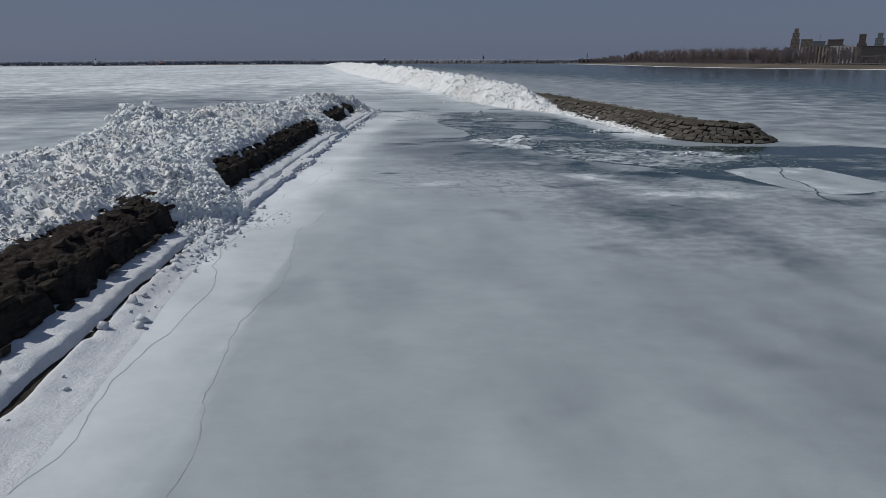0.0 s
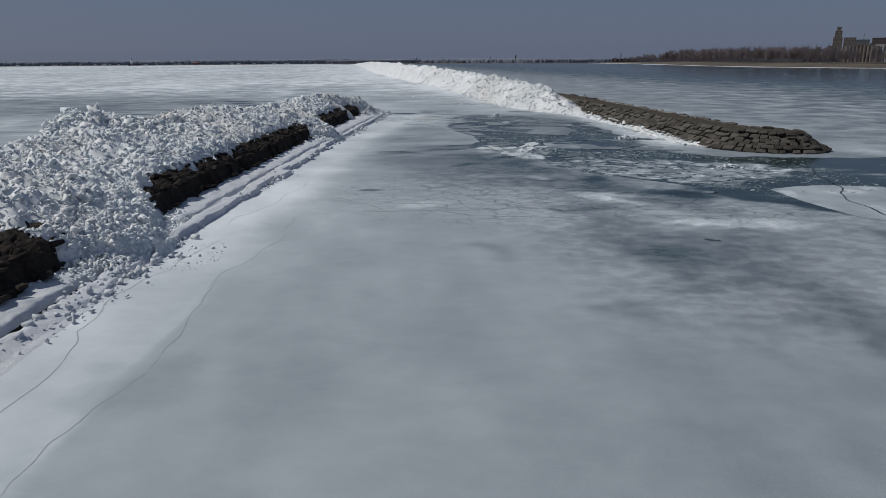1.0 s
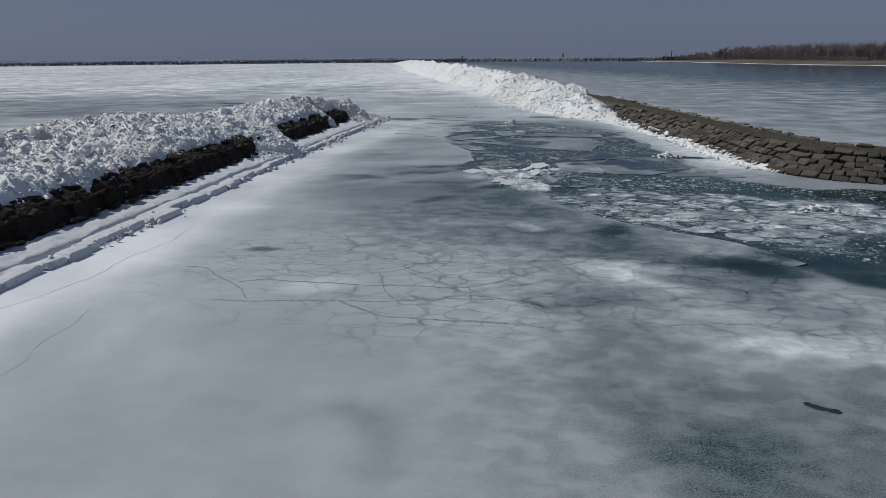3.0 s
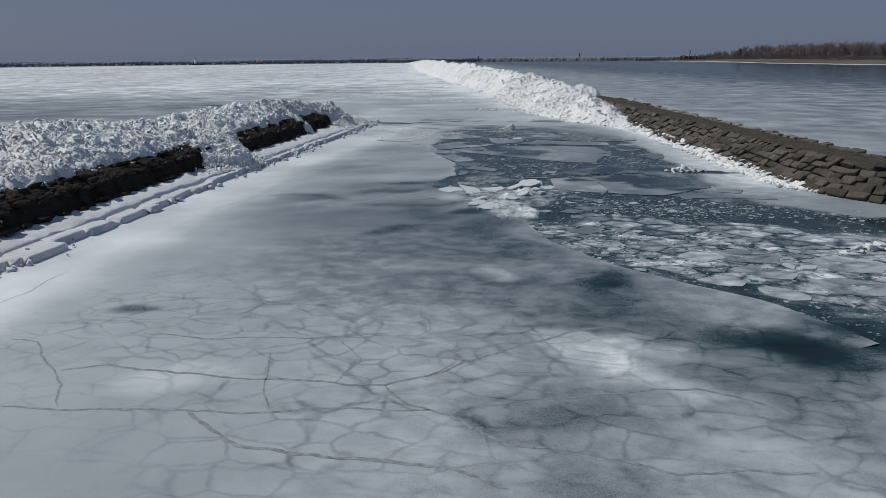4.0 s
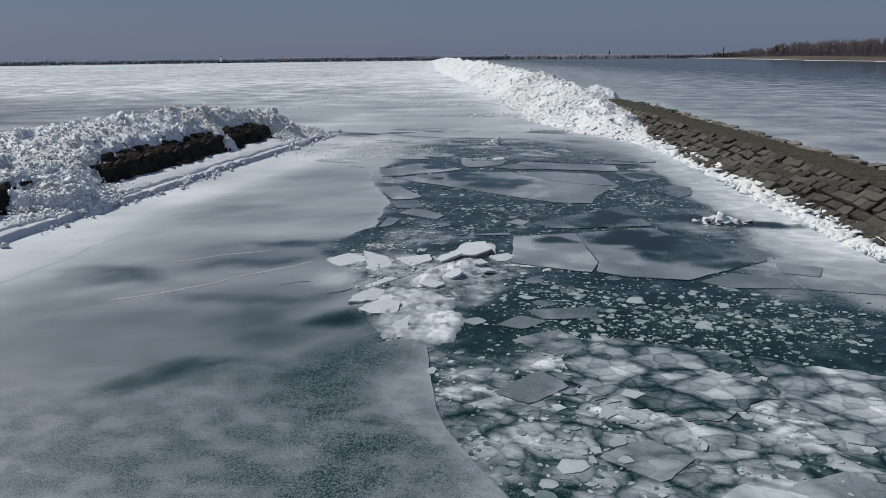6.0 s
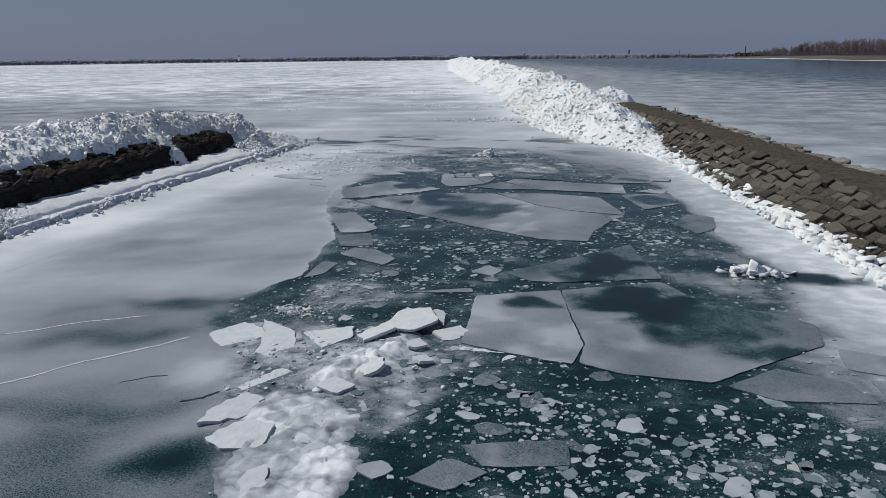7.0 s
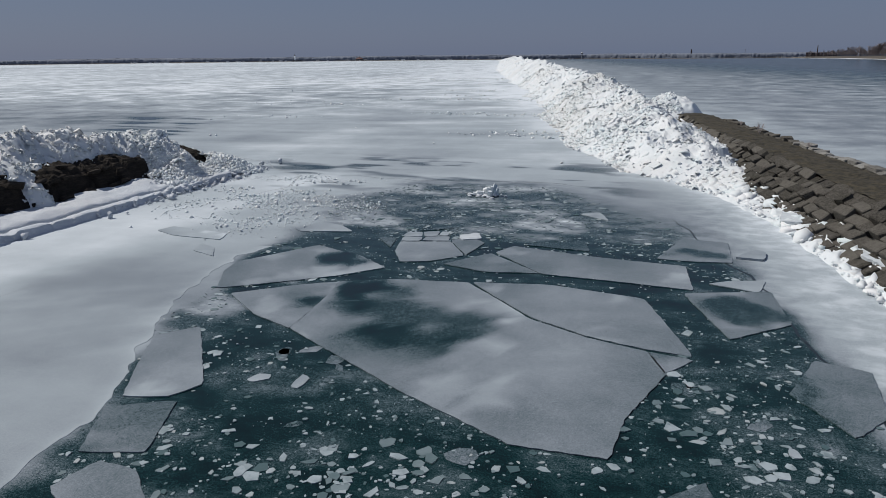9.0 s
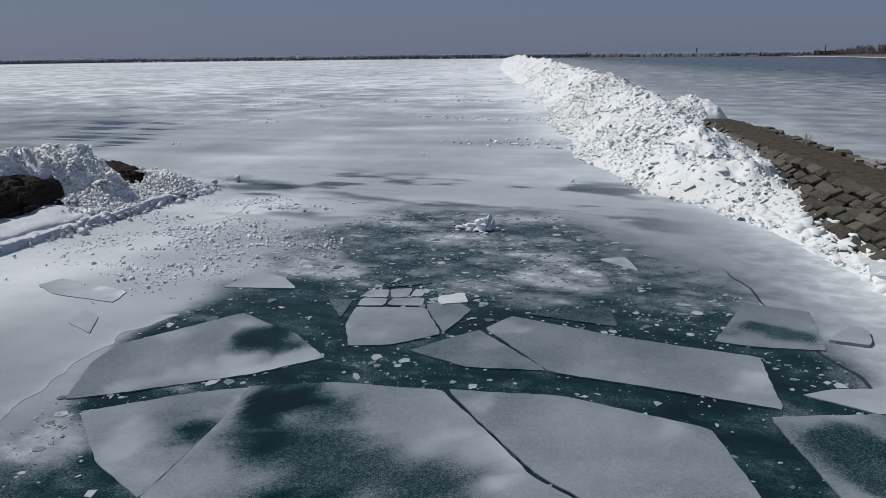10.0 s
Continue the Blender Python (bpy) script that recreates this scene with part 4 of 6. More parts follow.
def scatter_mesh(name, kinds, pos, size, tilt, mat, seed):
    """One mesh of many lumps; tilt is how far each may lean, in radians."""
    rng = np.random.RandomState(seed)
    vs, fs, base = [], [], 0
    kind = rng.randint(0, len(kinds), len(pos))
    for k, (v0, f0) in enumerate(kinds):
        idx = np.nonzero(kind == k)[0]
        if not len(idx):
            continue
        a = rng.uniform(0, 2 * np.pi, len(idx))
        b = rng.normal(0, 1, len(idx)) * tilt
        c = rng.normal(0, 1, len(idx)) * tilt
        ca, sa, cb, sb, cc, sc = np.cos(a), np.sin(a), np.cos(b), np.sin(b), np.cos(c), np.sin(c)
        R = np.stack([np.stack([ca * cb, ca * sb * sc - sa * cc, ca * sb * cc + sa * sc], -1),
                      np.stack([sa * cb, sa * sb * sc + ca * cc, sa * sb * cc - ca * sc], -1),
                      np.stack([-sb, cb * sc, cb * cc], -1)], 1)
        st = rng.uniform(0.7, 1.35, (len(idx), 1, 3))
        v = np.einsum("nij,nkj->nki", R, v0[None] * st) * size[idx][:, None, None] + pos[idx][:, None, :]
        vs.append(v.reshape(-1, 3))
        fs.append((f0[None] + base + (np.arange(len(idx)) * len(v0))[:, None, None]).reshape(-1, 3))
        base += len(idx) * len(v0)
    V, F = np.concatenate(vs).astype(np.float32), np.concatenate(fs).astype(np.int32)
    me = bpy.data.meshes.new(name)
    me.vertices.add(len(V))
    me.vertices.foreach_set("co", V.ravel())
    me.loops.add(F.size)
    me.loops.foreach_set("vertex_index", F.ravel())
    me.polygons.add(len(F))
    me.polygons.foreach_set("loop_start", np.arange(0, F.size, 3, dtype=np.int32))
    me.materials.append(mat)
    me.update(calc_edges=True)
    return me


def flakes_mesh(name, pos, size, top, mat, seed):
    """Many small flat polygons of ice, each with its own outline and thickness."""
    rng = random.Random(seed)
    verts, faces = [], []
    for (x, y), s, h in zip(pos, size, top):
        n = rng.choice((4, 5, 5, 6, 7, 8))
        a0, st = rng.uniform(0, 6.28), rng.uniform(0.4, 1.0)
        turn = rng.uniform(0, 3.14)
        k = len(verts)
        for lvl in (1, 0):
            r2 = random.Random(int(x * 1000) * 7 + int(y * 1000))
            for i in range(n):
                a = a0 + 6.283 * (i + r2.uniform(-0.3, 0.3)) / n
                r = s * r2.uniform(0.72, 1.15) * (1 if lvl else 1.06)
                u, v = math.cos(a) * r, math.sin(a) * r * st
                verts.append((x + u * math.cos(turn) - v * math.sin(turn), y + u * math.sin(turn) + v * math.cos(turn), h if lvl else -0.04))
        faces.append(tuple(range(k, k + n)))
        faces += [(k + i, k + n + i, k + n + (i + 1) % n, k + (i + 1) % n) for i in range(n)]
    return mesh_of(name, verts, faces, mat)


def strewn(seed, n, x0, x1, y0, y1, density):
    """Points in a rectangle kept with a chance given by density(X, Y)."""
    rng = np.random.RandomState(seed)
    X, Y = rng.uniform(x0, x1, n), rng.uniform(y0, y1, n)
    keep = rng.uniform(0, 1, n) < density(X, Y)
    return X[keep], Y[keep], rng


def pool_brash():
    def dens(X, Y):
        d = inside(X, Y, POOL)
        clump = smooth(0.36, 0.62, fbm(X * 0.35, Y * 0.35, 4, 71))
        field = 0.22 * ellipse(X, Y, 22.5, 88.0, 10.5, 6.5, -15, 0.5)
        lane = (0.35 + 0.65 * smooth(93, 96, Y - 0.1 * (X - 24)) * (1 - smooth(99, 102, Y)) * smooth(15, 20, X)) * (0.3 + 0.7 * clump)
        lane = np.maximum(lane, 0.95 * ellipse(X, Y, 9.4, 109.4, 2.6, 2.4, 0, 0.6))
        upper = 0.25 * smooth(138, 142, Y) * clump
        return np.where(d > 0.2, np.clip(np.maximum(field * (0.35 + 0.65 * clump), lane + upper), 0, 1) * (Y > 74), 0)
    X, Y, rng = strewn(5, 115000, -2, 44, 74, 158, dens)
    s = 0.02 + 0.10 * rng.uniform(0, 1, len(X)) ** 3.2 + 0.24 * rng.uniform(0, 1, len(X)) ** 16 + 0.10 * ellipse(X, Y, 22.5, 88.0, 10.5, 6.5, -15, 0.5) * rng.uniform(0, 1, len(X)) ** 3
    me = flakes_mesh("brash_ice", list(zip(X, Y)), s, rng.uniform(0.004, 0.03, len(X)) + 0.02 * s, M_BRASH, 6)
    tagged(new("brash_ice", me), "small broken grey-white ice pieces drifting in dark water", "brash ice", kind="stuff")
    # the dense field of larger pieces off the rim of the sheet
    rng = np.random.RandomState(15)
    for step, share, small, big, low, seed in ((0.95, 0.22, 0.2, 0.5, 0.03, 16), (0.42, 0.28, 0.05, 0.2, 0.015, 17)):
        gx, gy = np.meshgrid(np.arange(11, 40, step), np.arange(76, 97, step))
        X, Y = gx.ravel() + rng.uniform(-0.48, 0.48, gx.size) * step, gy.ravel() + rng.uniform(-0.48, 0.48, gx.size) * step
        f = np.maximum(ellipse(X, Y, 21.0, 87.4, 9.2, 6.0, -24, 0.45), ellipse(X, Y, 32.5, 86.0, 8.0, 5.0, -10, 0.5))
        f = np.maximum(f, 0.8 * ellipse(X, Y, 26.5, 81.5, 6.0, 3.0, -35, 0.5))
        keep = (rng.uniform(0, 1, len(X)) < share * f) & (inside(X, Y, POOL) > 1.0)
        X, Y = X[keep], Y[keep]
        s = small + (big - small) * rng.uniform(0, 1, len(X)) ** 2
        me = flakes_mesh("brash_ice", list(zip(X, Y)), s, rng.uniform(low * 0.6, low * 2, len(X)), M_PACK, seed)
        tagged(new("brash_ice", me), "packed field of rounded grey-white ice pieces", "brash ice", kind="stuff")
    # white blocks crowded against the plates
    rng = np.random.RandomState(25)
    for cx, cy, rx, ry, n, seed in ((14.5, 117.0, 5.0, 1.7, 200, 26), (11.0, 111.0, 2.6, 2.2, 90, 27), (23.2, 121.5, 2.2, 3.6, 130, 28), (20.5, 99.8, 5.0, 1.8, 110, 29), (27.0, 97.4, 5.0, 1.6, 130, 30)):
        X, Y = cx + rx * rng.normal(0, 0.6, n), cy + ry * rng.normal(0, 0.6, n)
        s = 0.05 + 0.24 * rng.uniform(0, 1, n) ** 3
        me = flakes_mesh("brash_ice", list(zip(X, Y)), s, 0.008 + 0.08 * s * rng.uniform(0.3, 1, n), M_BRASH, seed)
        tagged(new("brash_ice", me), "cluster of small white ice blocks against the plates", "brash ice", kind="stuff")
    # crumbs on the apron at the end of the first breakwater
    def apron(X, Y):
        return np.maximum(ellipse(X, Y, -4.6, 148, 7.0, 9, 25, 0.8), 0.18 * ellipse(X, Y, -12.3, 50, 1.6, 5, 0, 0.5)) * smooth(0.30, 0.6, fbm(X * 0.4, Y * 0.4, 3, 72))
    X, Y, rng = strewn(8, 200000, -16, 8, 40, 162, lambda X, Y: apron(X, Y))
    s = 0.018 + 0.05 * rng.uniform(0, 1, len(X)) ** 2 + 0.13 * rng.uniform(0, 1, len(X)) ** 14
    pos = np.stack([X, Y, s * 0.25], -1)
    tagged(new("ice_crumbs", scatter_mesh("ice_crumbs", LUMPS, pos, s, 0.5, M_CHUNK, 9)), "white ice crumbs strewn over the smooth apron", "ice crumbs", kind="stuff")
    # far strips of crumbs on the open ice by the long ridge
    def strip(X, Y):
        f = np.interp(Y, R_Y, R_FOOT)
        band = smooth(0.60, 0.72, fbm(X * 0.02, Y * 0.11, 3, 75))
        return band * smooth(-70, -10, X - f) * (1 - smooth(0, 3, X - f))
    X, Y, rng = strewn(18, 26000, -110, 20, 168, 420, strip)
    s = 0.12 + 0.22 * rng.uniform(0, 1, len(X)) ** 2
    pos = np.stack([X, Y, s * 0.2], -1)
    tagged(new("ice_crumbs", scatter_mesh("ice_crumbs", LUMPS, pos, s, 0.5, M_CHUNK, 10)), "bands of white ice crumbs on the open lake ice", "ice crumbs", kind="stuff")


# ---------------------------------------------------------------- ice ridges
def rubble_noise(X, Y, amp, cell, seed):
    r = 1 - np.abs(2 * fbm(X / cell, Y / cell, 4, seed) - 1)
    return amp * (r - 0.62)


SPILLS = [(53.0, 5.0, 1.0), (112.6, 3.8, 1.0), (138.6, 1.2, 0.4), (151.4, 2.0, 0.85), (160.5, 2.4, 1.0)]


def west_ridge_height(X, Y):
    spill = np.zeros_like(Y)
    for c, w, a in SPILLS:
        spill = np.maximum(spill, a * np.exp(-((Y - c) / w) ** 2))
    f = np.interp(Y, [60, 90], [-19.6, -19.9]) + 6.2 * spill + 1.1 * (fbm(Y * 0.16, 0 * Y + 3, 3, 11) - 0.5)
    zf = 3.0 - 2.6 * spill
    crest = np.interp(Y, [-20, 30, 50, 60, 76, 90, 102, 118, 133, 142, 149, 156, 161], [4.3, 4.5, 5.0, 5.0, 5.7, 4.9, 5.2, 4.1, 4.6, 4.7, 4.0, 2.8, 0.8])
    cx = np.interp(Y, [-20, 50, 76, 102, 133, 146, 158], [-30, -30, -31.5, -29, -24.8, -21.5, -18.5])
    u = np.clip((f - X) / (f - cx), 0, 1)
    front = zf + (crest - zf) * (1 - (1 - u) ** (1.7 + 0.7 * spill))
    back = crest * np.clip(1 - ((cx - X) / 12.0), -0.1, 1)
    z = np.where(X > cx, front, back)
    z = np.where(X > f, zf - 1.3 * (X - f), z)
    solid = smooth(-0.3, 1.0, z)
    z = z + rubble_noise(X, Y, 1.5, 6.5, 21) * solid + (jumble(X, Y, 1.5, 24, 0.45, 0.5) + jumble(X, Y, 0.6, 25, 0.3, 0.6)) * solid
    z = z + 1.0 * np.exp(-((X + 31) / 3.5) ** 2 - ((Y - 75) / 4.0) ** 2) - 0.7 * np.exp(-((X + 27) / 4) ** 2 - ((Y - 64) / 5.0) ** 2)
    z = z - 3.2 * np.exp(-((X + 17.4) / 1.9) ** 2 - ((Y - 155.6) / 1.5) ** 2)
    end = 1 - smooth(157, 163, Y + 0.25 * (X + 18))
    return z * end - 0.5 * (1 - end)


def west_ridge():
    X, Y = np.meshgrid(np.arange(-46, -11.5, 0.27), np.arange(-4, 166, 0.27))
    Z = west_ridge_height(X, Y)
    ob = tagged(new("ice_ridge", grid_mesh("ice_ridge", X, Y, Z, M_MOUND, False)), "white jumbled ridge of rubble ice piled on the dark breakwater", "ice ridge", "ice ridges")
    rng = np.random.RandomState(31)
    n = 80000
    x, y = rng.uniform(-34, -12.5, n), rng.uniform(8, 164, n)
    z = west_ridge_height(x, y)
    rock = np.interp(x - rock_edge(y), [-3.5, -2.2, -1.2, -0.75, -0.35, 0, 0.4, 2], [2.95, 2.75, 2.35, 2.05, 1.3, 0.95, 0.85, 0.4])
    keep = (z > 0.05) & ((z > rock - 0.3) | (x < -20.6))
    x, y, z = x[keep], y[keep], z[keep]
    s = 0.07 + 0.09 * rng.uniform(0, 1, len(x)) + 0.34 * rng.uniform(0, 1, len(x)) ** 26
    s = s * (1 + 0.9 * np.exp(-((x + 30) / 4) ** 2 - ((y - 76) / 7) ** 2))
    half = rng.uniform(0, 1, len(x)) < 0.5
    for kinds, pick, grow, seed in ((LUMPS, half, 1.0, 32), (PRISMS, ~half, 1.25, 30)):
        me = scatter_mesh("rubble", kinds, np.stack([x, y, z + 0.02 * s], -1)[pick], grow * s[pick], 0.9, M_CHUNK, seed)
        part("rubble", me, ob, "loose white and pale-blue ice lumps", "stuff")
    for i, (c, w, reach, n) in enumerate(((53.0, 4.6, 1.3, 5200), (112.6, 3.6, 0.9, 3600), (151.4, 2.2, 0.6, 2600), (157.6, 2.6, 1.6, 4200))):
        y = rng.normal(c, w * 0.62, n)
        wide = reach * np.exp(-((y - c) / w) ** 2)
        lo, hi = rock_edge(y) - 1.8, crack_x(y) + wide
        x = lo + (hi - lo) * rng.uniform(0, 1, n)
        shelf = np.interp(x - crack_x(y), [-2.6, -0.4, 0.5, 1.2, 1.6], [0.95, 0.6, 0.45, 0.12, 0.03])
        pile = 0.9 * np.exp(-((y - c) / w) ** 2) * smooth(0, 2.4, hi - x)
        z = np.maximum(west_ridge_height(x, y), shelf * (1 - smooth(156, 159, y)) + pile)
        patch = np.exp(-((x + 17.5) / 1.5) ** 2 - ((y - 155.6) / 1.4) ** 2)
        keep = (rng.uniform(0, 1, n) > 1.6 * patch) & (y < 160)
        s = 0.06 + 0.09 * rng.uniform(0, 1, n) + 0.16 * rng.uniform(0, 1, n) ** 9
        part("rubble", scatter_mesh("rubble", LUMPS, np.stack([x, y, z], -1)[keep], s[keep], 0.8, M_CHUNK, 70 + i), ob, "loose white ice lumps spilled over the snow", "stuff")
    return ob


R_Y = [156, 162, 165, 175, 185, 202, 214, 243, 276, 318, 335, 458, 560, 910, 1100]
R_FOOT = [26.5, 22.8, 19.3, 15.6, 13, 8.6, 5.6, -1.0, -8.6, -18.5, -22.5, -53, -76, -147, -188]
R_CREST = [29.5, 27.5, 25, 22.3, 20.6, 18, 16, 11, 3.5, -7, -11, -42, -64, -132, -172]
R_HIGH = [0.4, 0.8, 1.5, 3.5, 4.0, 4.3, 4.5, 5.2, 5.0, 5.8, 6.1, 6.7, 6.6, 4.0, 1.0]


def ridge_foot(Y):
    return np.interp(Y, R_Y, R_FOOT) + 6.0 * (fbm(Y * 0.055, 0 * Y + 2, 4, 31) - 0.5) * smooth(164, 190, Y)


def east_ridge_height(X, Y):
    crest, high = (np.interp(Y, R_Y, v) for v in (R_CREST, R_HIGH))
    foot = ridge_foot(Y)
    high = high * (1 + 0.22 * (fbm(Y * 0.045, 0 * Y, 3, 37) - 0.5) * smooth(180, 240, Y))
    u = np.clip((X - foot) / (crest - foot), -0.2, 1)
    front = high * np.where(u > 0, np.abs(u) ** 1.2 * (1 + 0.15 * np.sin(np.pi * u)), u * 1.5)
    back = high * (1 - (X - crest) / np.interp(Y, [165, 215, 300], [6.0, 6.5, 8.5]))
    z = np.where(X < crest, front, back)
    z = np.maximum(z, 4.0 - 0.62 * np.hypot(X - 23.4, (Y - 209) * 0.7) + 0.9 * (fbm(X * 0.5, Y * 0.5, 3, 36) - 0.5))
    solid = smooth(0.05, 1.4, z)
    near = 1 - smooth(300, 420, Y)
    return z + rubble_noise(X, Y, 3.0, 8.5, 33) * solid + (jumble(X, Y, 2.0, 34, 0.22, 0.3) + near * jumble(X, Y, 0.65, 35, 0.2, 0.5)) * solid


def east_ridge():
    ys = np.concatenate([np.arange(154, 250, 0.28), np.arange(250, 400, 0.6), np.arange(400, 1100, 2.0)])
    us = np.linspace(-0.2, 2.2, 120)
    foot, crest = ridge_foot(ys), np.interp(ys, R_Y, R_CREST)
    X = foot[:, None] + (crest - foot)[:, None] * us[None, :]
    Y = np.repeat(ys[:, None], len(us), 1)
    Z = east_ridge_height(X, Y)
    ob = tagged(new("ice_ridge", grid_mesh("ice_ridge", X, Y, Z, M_MOUND, False)), "long white ridge of rubble ice burying the far breakwater", "ice ridge", "ice ridges")
    rng = np.random.RandomState(41)
    for kinds, n, y0, y1, small, big, seed in ((PRISMS, 48000, 156, 240, 0.06, 0.5, 42), (LUMPS, 9000, 156, 240, 0.06, 0.18, 43), (PRISMS, 13000, 236, 330, 0.10, 0.6, 44), (PRISMS, 6000, 320, 960, 0.25, 0.7, 45)):
        y = rng.uniform(y0, y1, n)
        foot, crest = ridge_foot(y), np.interp(y, R_Y, R_CREST)
        x = foot + (crest - foot) * rng.uniform(-0.25, 1.7, n)
        z = east_ridge_height(x, y)
        keep = (z > -0.25) & (rng.uniform(0, 1, n) < 0.12 + 0.75 * smooth(0.42, 0.64, fbm(x * 0.16, y * 0.16, 4, 39)))
        x, y, z = x[keep], y[keep], z[keep]
        s = small + (big - small) * rng.uniform(0, 1, len(x)) ** 3.5
        part("rubble", scatter_mesh("rubble", kinds, np.stack([x, y, np.maximum(z, 0) - 0.1 * s], -1), s, 0.55 if kinds is PRISMS else 0.8, M_CHUNK, seed), ob, "loose tilted white ice slabs and lumps", "stuff")
    return ob


ridge_w = west_ridge()
ridge_e = east_ridge()
pool_brash()


def foot_debris():
    """White slabs and lumps piled along the foot of the second breakwater."""
    rng = np.random.RandomState(61)
    n = 3600
    y = rng.uniform(104, 166, n)
    fx = np.interp(y, [104, 107.3, 119.4, 132.2, 140.7, 148, 160, 167], [38.6, 35.3, 33.3, 31.6, 30.4, 29.2, 26.2, 24.6])
    w = np.interp(y, [104, 120, 135, 150, 166], [1.3, 2.1, 2.6, 3.2, 4.4])
    d = np.abs(rng.normal(0, 0.6, n))
    x = fx - 0.9 * rng.uniform(0, 1, n) + np.clip(d, 0, 1.4) * w * np.interp(y, [104, 140, 155, 166], [0.38, 0.34, 0.26, 0.3])
    x[1500:] = x[1500:] - 0.3
    lumpy = fbm(x * 0.5, y * 0.3, 3, 66)
    keep = lumpy + 0.25 * rng.uniform(0, 1, n) > 0.42
    z = 0.05 + 0.55 * np.clip(x - fx, 0, None) + 0.25 * lumpy * rng.uniform(0, 1, n)
    x[~keep], z[~keep] = fx[~keep] + 0.1, -0.3
    for kinds, part_of, small, big, lean, seed in ((PRISMS, slice(0, 1500), 0.12, 0.8, 0.3, 62), (LUMPS, slice(1500, n), 0.05, 0.26, 0.6, 63)):
        p = np.stack([x, y, z], -1)[part_of]
        s = small + (big - small) * rng.uniform(0, 1, len(p)) ** 3.2
        tagged(new("ice_debris", scatter_mesh("ice_debris", kinds, p, s, lean, M_CHUNK, seed)), "white ice slabs and lumps strewn along the stone foot", "ice debris", kind="stuff")
    # the snow bank that holds them
    ys = np.arange(103, 168, 0.16)
    us = np.linspace(-1.0, 1.0, 34)
    fx = np.interp(ys, [103, 107.3, 119.4, 132.2, 140.7, 148, 160, 167], [39.4, 35.3, 33.3, 31.6, 30.4, 29.2, 26.2, 24.6])
    half = 0.75 + 0.5 * fbm(ys * 0.25, ys * 0, 4, 67) + np.interp(ys, [103, 125, 150, 167], [0.0, 0.15, 0.5, 1.4])
    X = (fx + 0.35 + 0.5 * (fbm(ys * 0.4, ys * 0 + 4, 3, 68) - 0.5))[:, None] + half[:, None] * us[None]
    Y = np.repeat(ys[:, None], len(us), 1)
    form = np.clip(1 - us ** 2, 0, 1)[None] ** 0.6
    Z = -0.06 + form * (0.16 + 0.35 * fbm(X * 0.5, Y * 0.5, 4, 69)) + form * (jumble(X, Y, 1.1, 64, 0.3, 0.5) + jumble(X, Y, 0.4, 65, 0.14, 0.4)) + 0.42 * np.clip(us, 0, 1)[None] * half[:, None]
    tagged(new("snow_bank", grid_mesh("snow_bank", X, Y, Z, M_MOUND, False)), "rough white bank of snow and broken ice along the stone foot", "snow bank")


foot_debris()


def slab(pts, seed, base, thick, lean=(0, 0), mat=M_SLAB, label="thick white ice slab tilted among broken ice"):
    """A thick slab on a given outline, lying at height base and leaning."""
    line = outline(pts, seed, 0.07, 0.22)
    c = sum(line, Vector()) / len(line)
    bm = bmesh.new()
    ring = [bm.verts.new((p.x - c.x, p.y - c.y, thick / 2)) for p in line]
    f = bm.faces.new(ring)
    bmesh.ops.recalc_face_normals(bm, faces=[f])
    if f.normal.z < 0:
        f.normal_flip()
    ext = bmesh.ops.extrude_face_region(bm, geom=[f])
    for v in ext["geom"]:
        if isinstance(v, bmesh.types.BMVert):
            v.co.z = -thick / 2
    bmesh.ops.recalc_face_normals(bm, faces=bm.faces[:])
    bmesh.ops.bevel(bm, geom=[e for e in bm.edges if abs(e.verts[0].co.z - e.verts[1].co.z) < 1e-5 and e.verts[0].co.z > 0], offset=0.03, segments=1)
    me = bpy.data.meshes.new("ice_slab")
    bm.to_mesh(me)
    bm.free()
    me.materials.append(mat)
    ob = new("ice_slab", me)
    ob.matrix_world = pose(c.x, c.y, base + thick / 2, lean[0], lean[1], 0)
    return tagged(ob, label, "ice slab", "ice slabs")


slab([(10.6, 140.2), (11.6, 141.0), (12.0, 140.3), (11.0, 139.6)], 120, 0.02, 0.1, (6, 3))
slab([(5.8, 103.4), (6.6, 104.8), (8.0, 104.4), (8.3, 102.5), (7.2, 102.2)], 101, -0.06, 0.08, (2, 2))
slab([(7.4, 104.9), (9.0, 104.3), (9.6, 103.0), (9.3, 102.0), (8.4, 102.2), (8.0, 103.8)], 102, -0.01, 0.10, (3, 4))
slab([(9.3, 104.4), (11.1, 105.2), (11.5, 104.2), (10.0, 102.5), (9.5, 102.9)], 103, -0.07, 0.09, (2, -2))
slab([(12.3, 105.2), (12.8, 106.5), (13.9, 106.6), (14.5, 105.6), (13.7, 104.8)], 104, 0.26, 0.10, (9, -5))
slab([(13.9, 106.7), (14.4, 106.9), (14.7, 105.9)], 105, 0.14, 0.09, (16, 12))
slab([(11.5, 104.3), (12.5, 105.3), (13.0, 104.8), (12.0, 103.8)], 106, 0.10, 0.12, (6, -8))
slab([(14.3, 105.0), (15.2, 106.0), (15.9, 105.4), (14.9, 104.5)], 107, -0.03, 0.10, (4, 6))
slab([(15.1, 103.6), (15.6, 104.3), (17.4, 103.9), (17.0, 102.4), (16.2, 102.2)], 108, -0.12, 0.11, (1, 0))
slab([(17.4, 103.8), (19.1, 103.3), (18.2, 102.0), (17.2, 101.2), (17.0, 102.3)], 109, -0.13, 0.11, (1, 1))
slab([(12.3, 101.2), (12.6, 102.0), (13.4, 102.0), (13.5, 101.3), (12.9, 100.9)], 110, 0.13, 0.13, (10, -12))
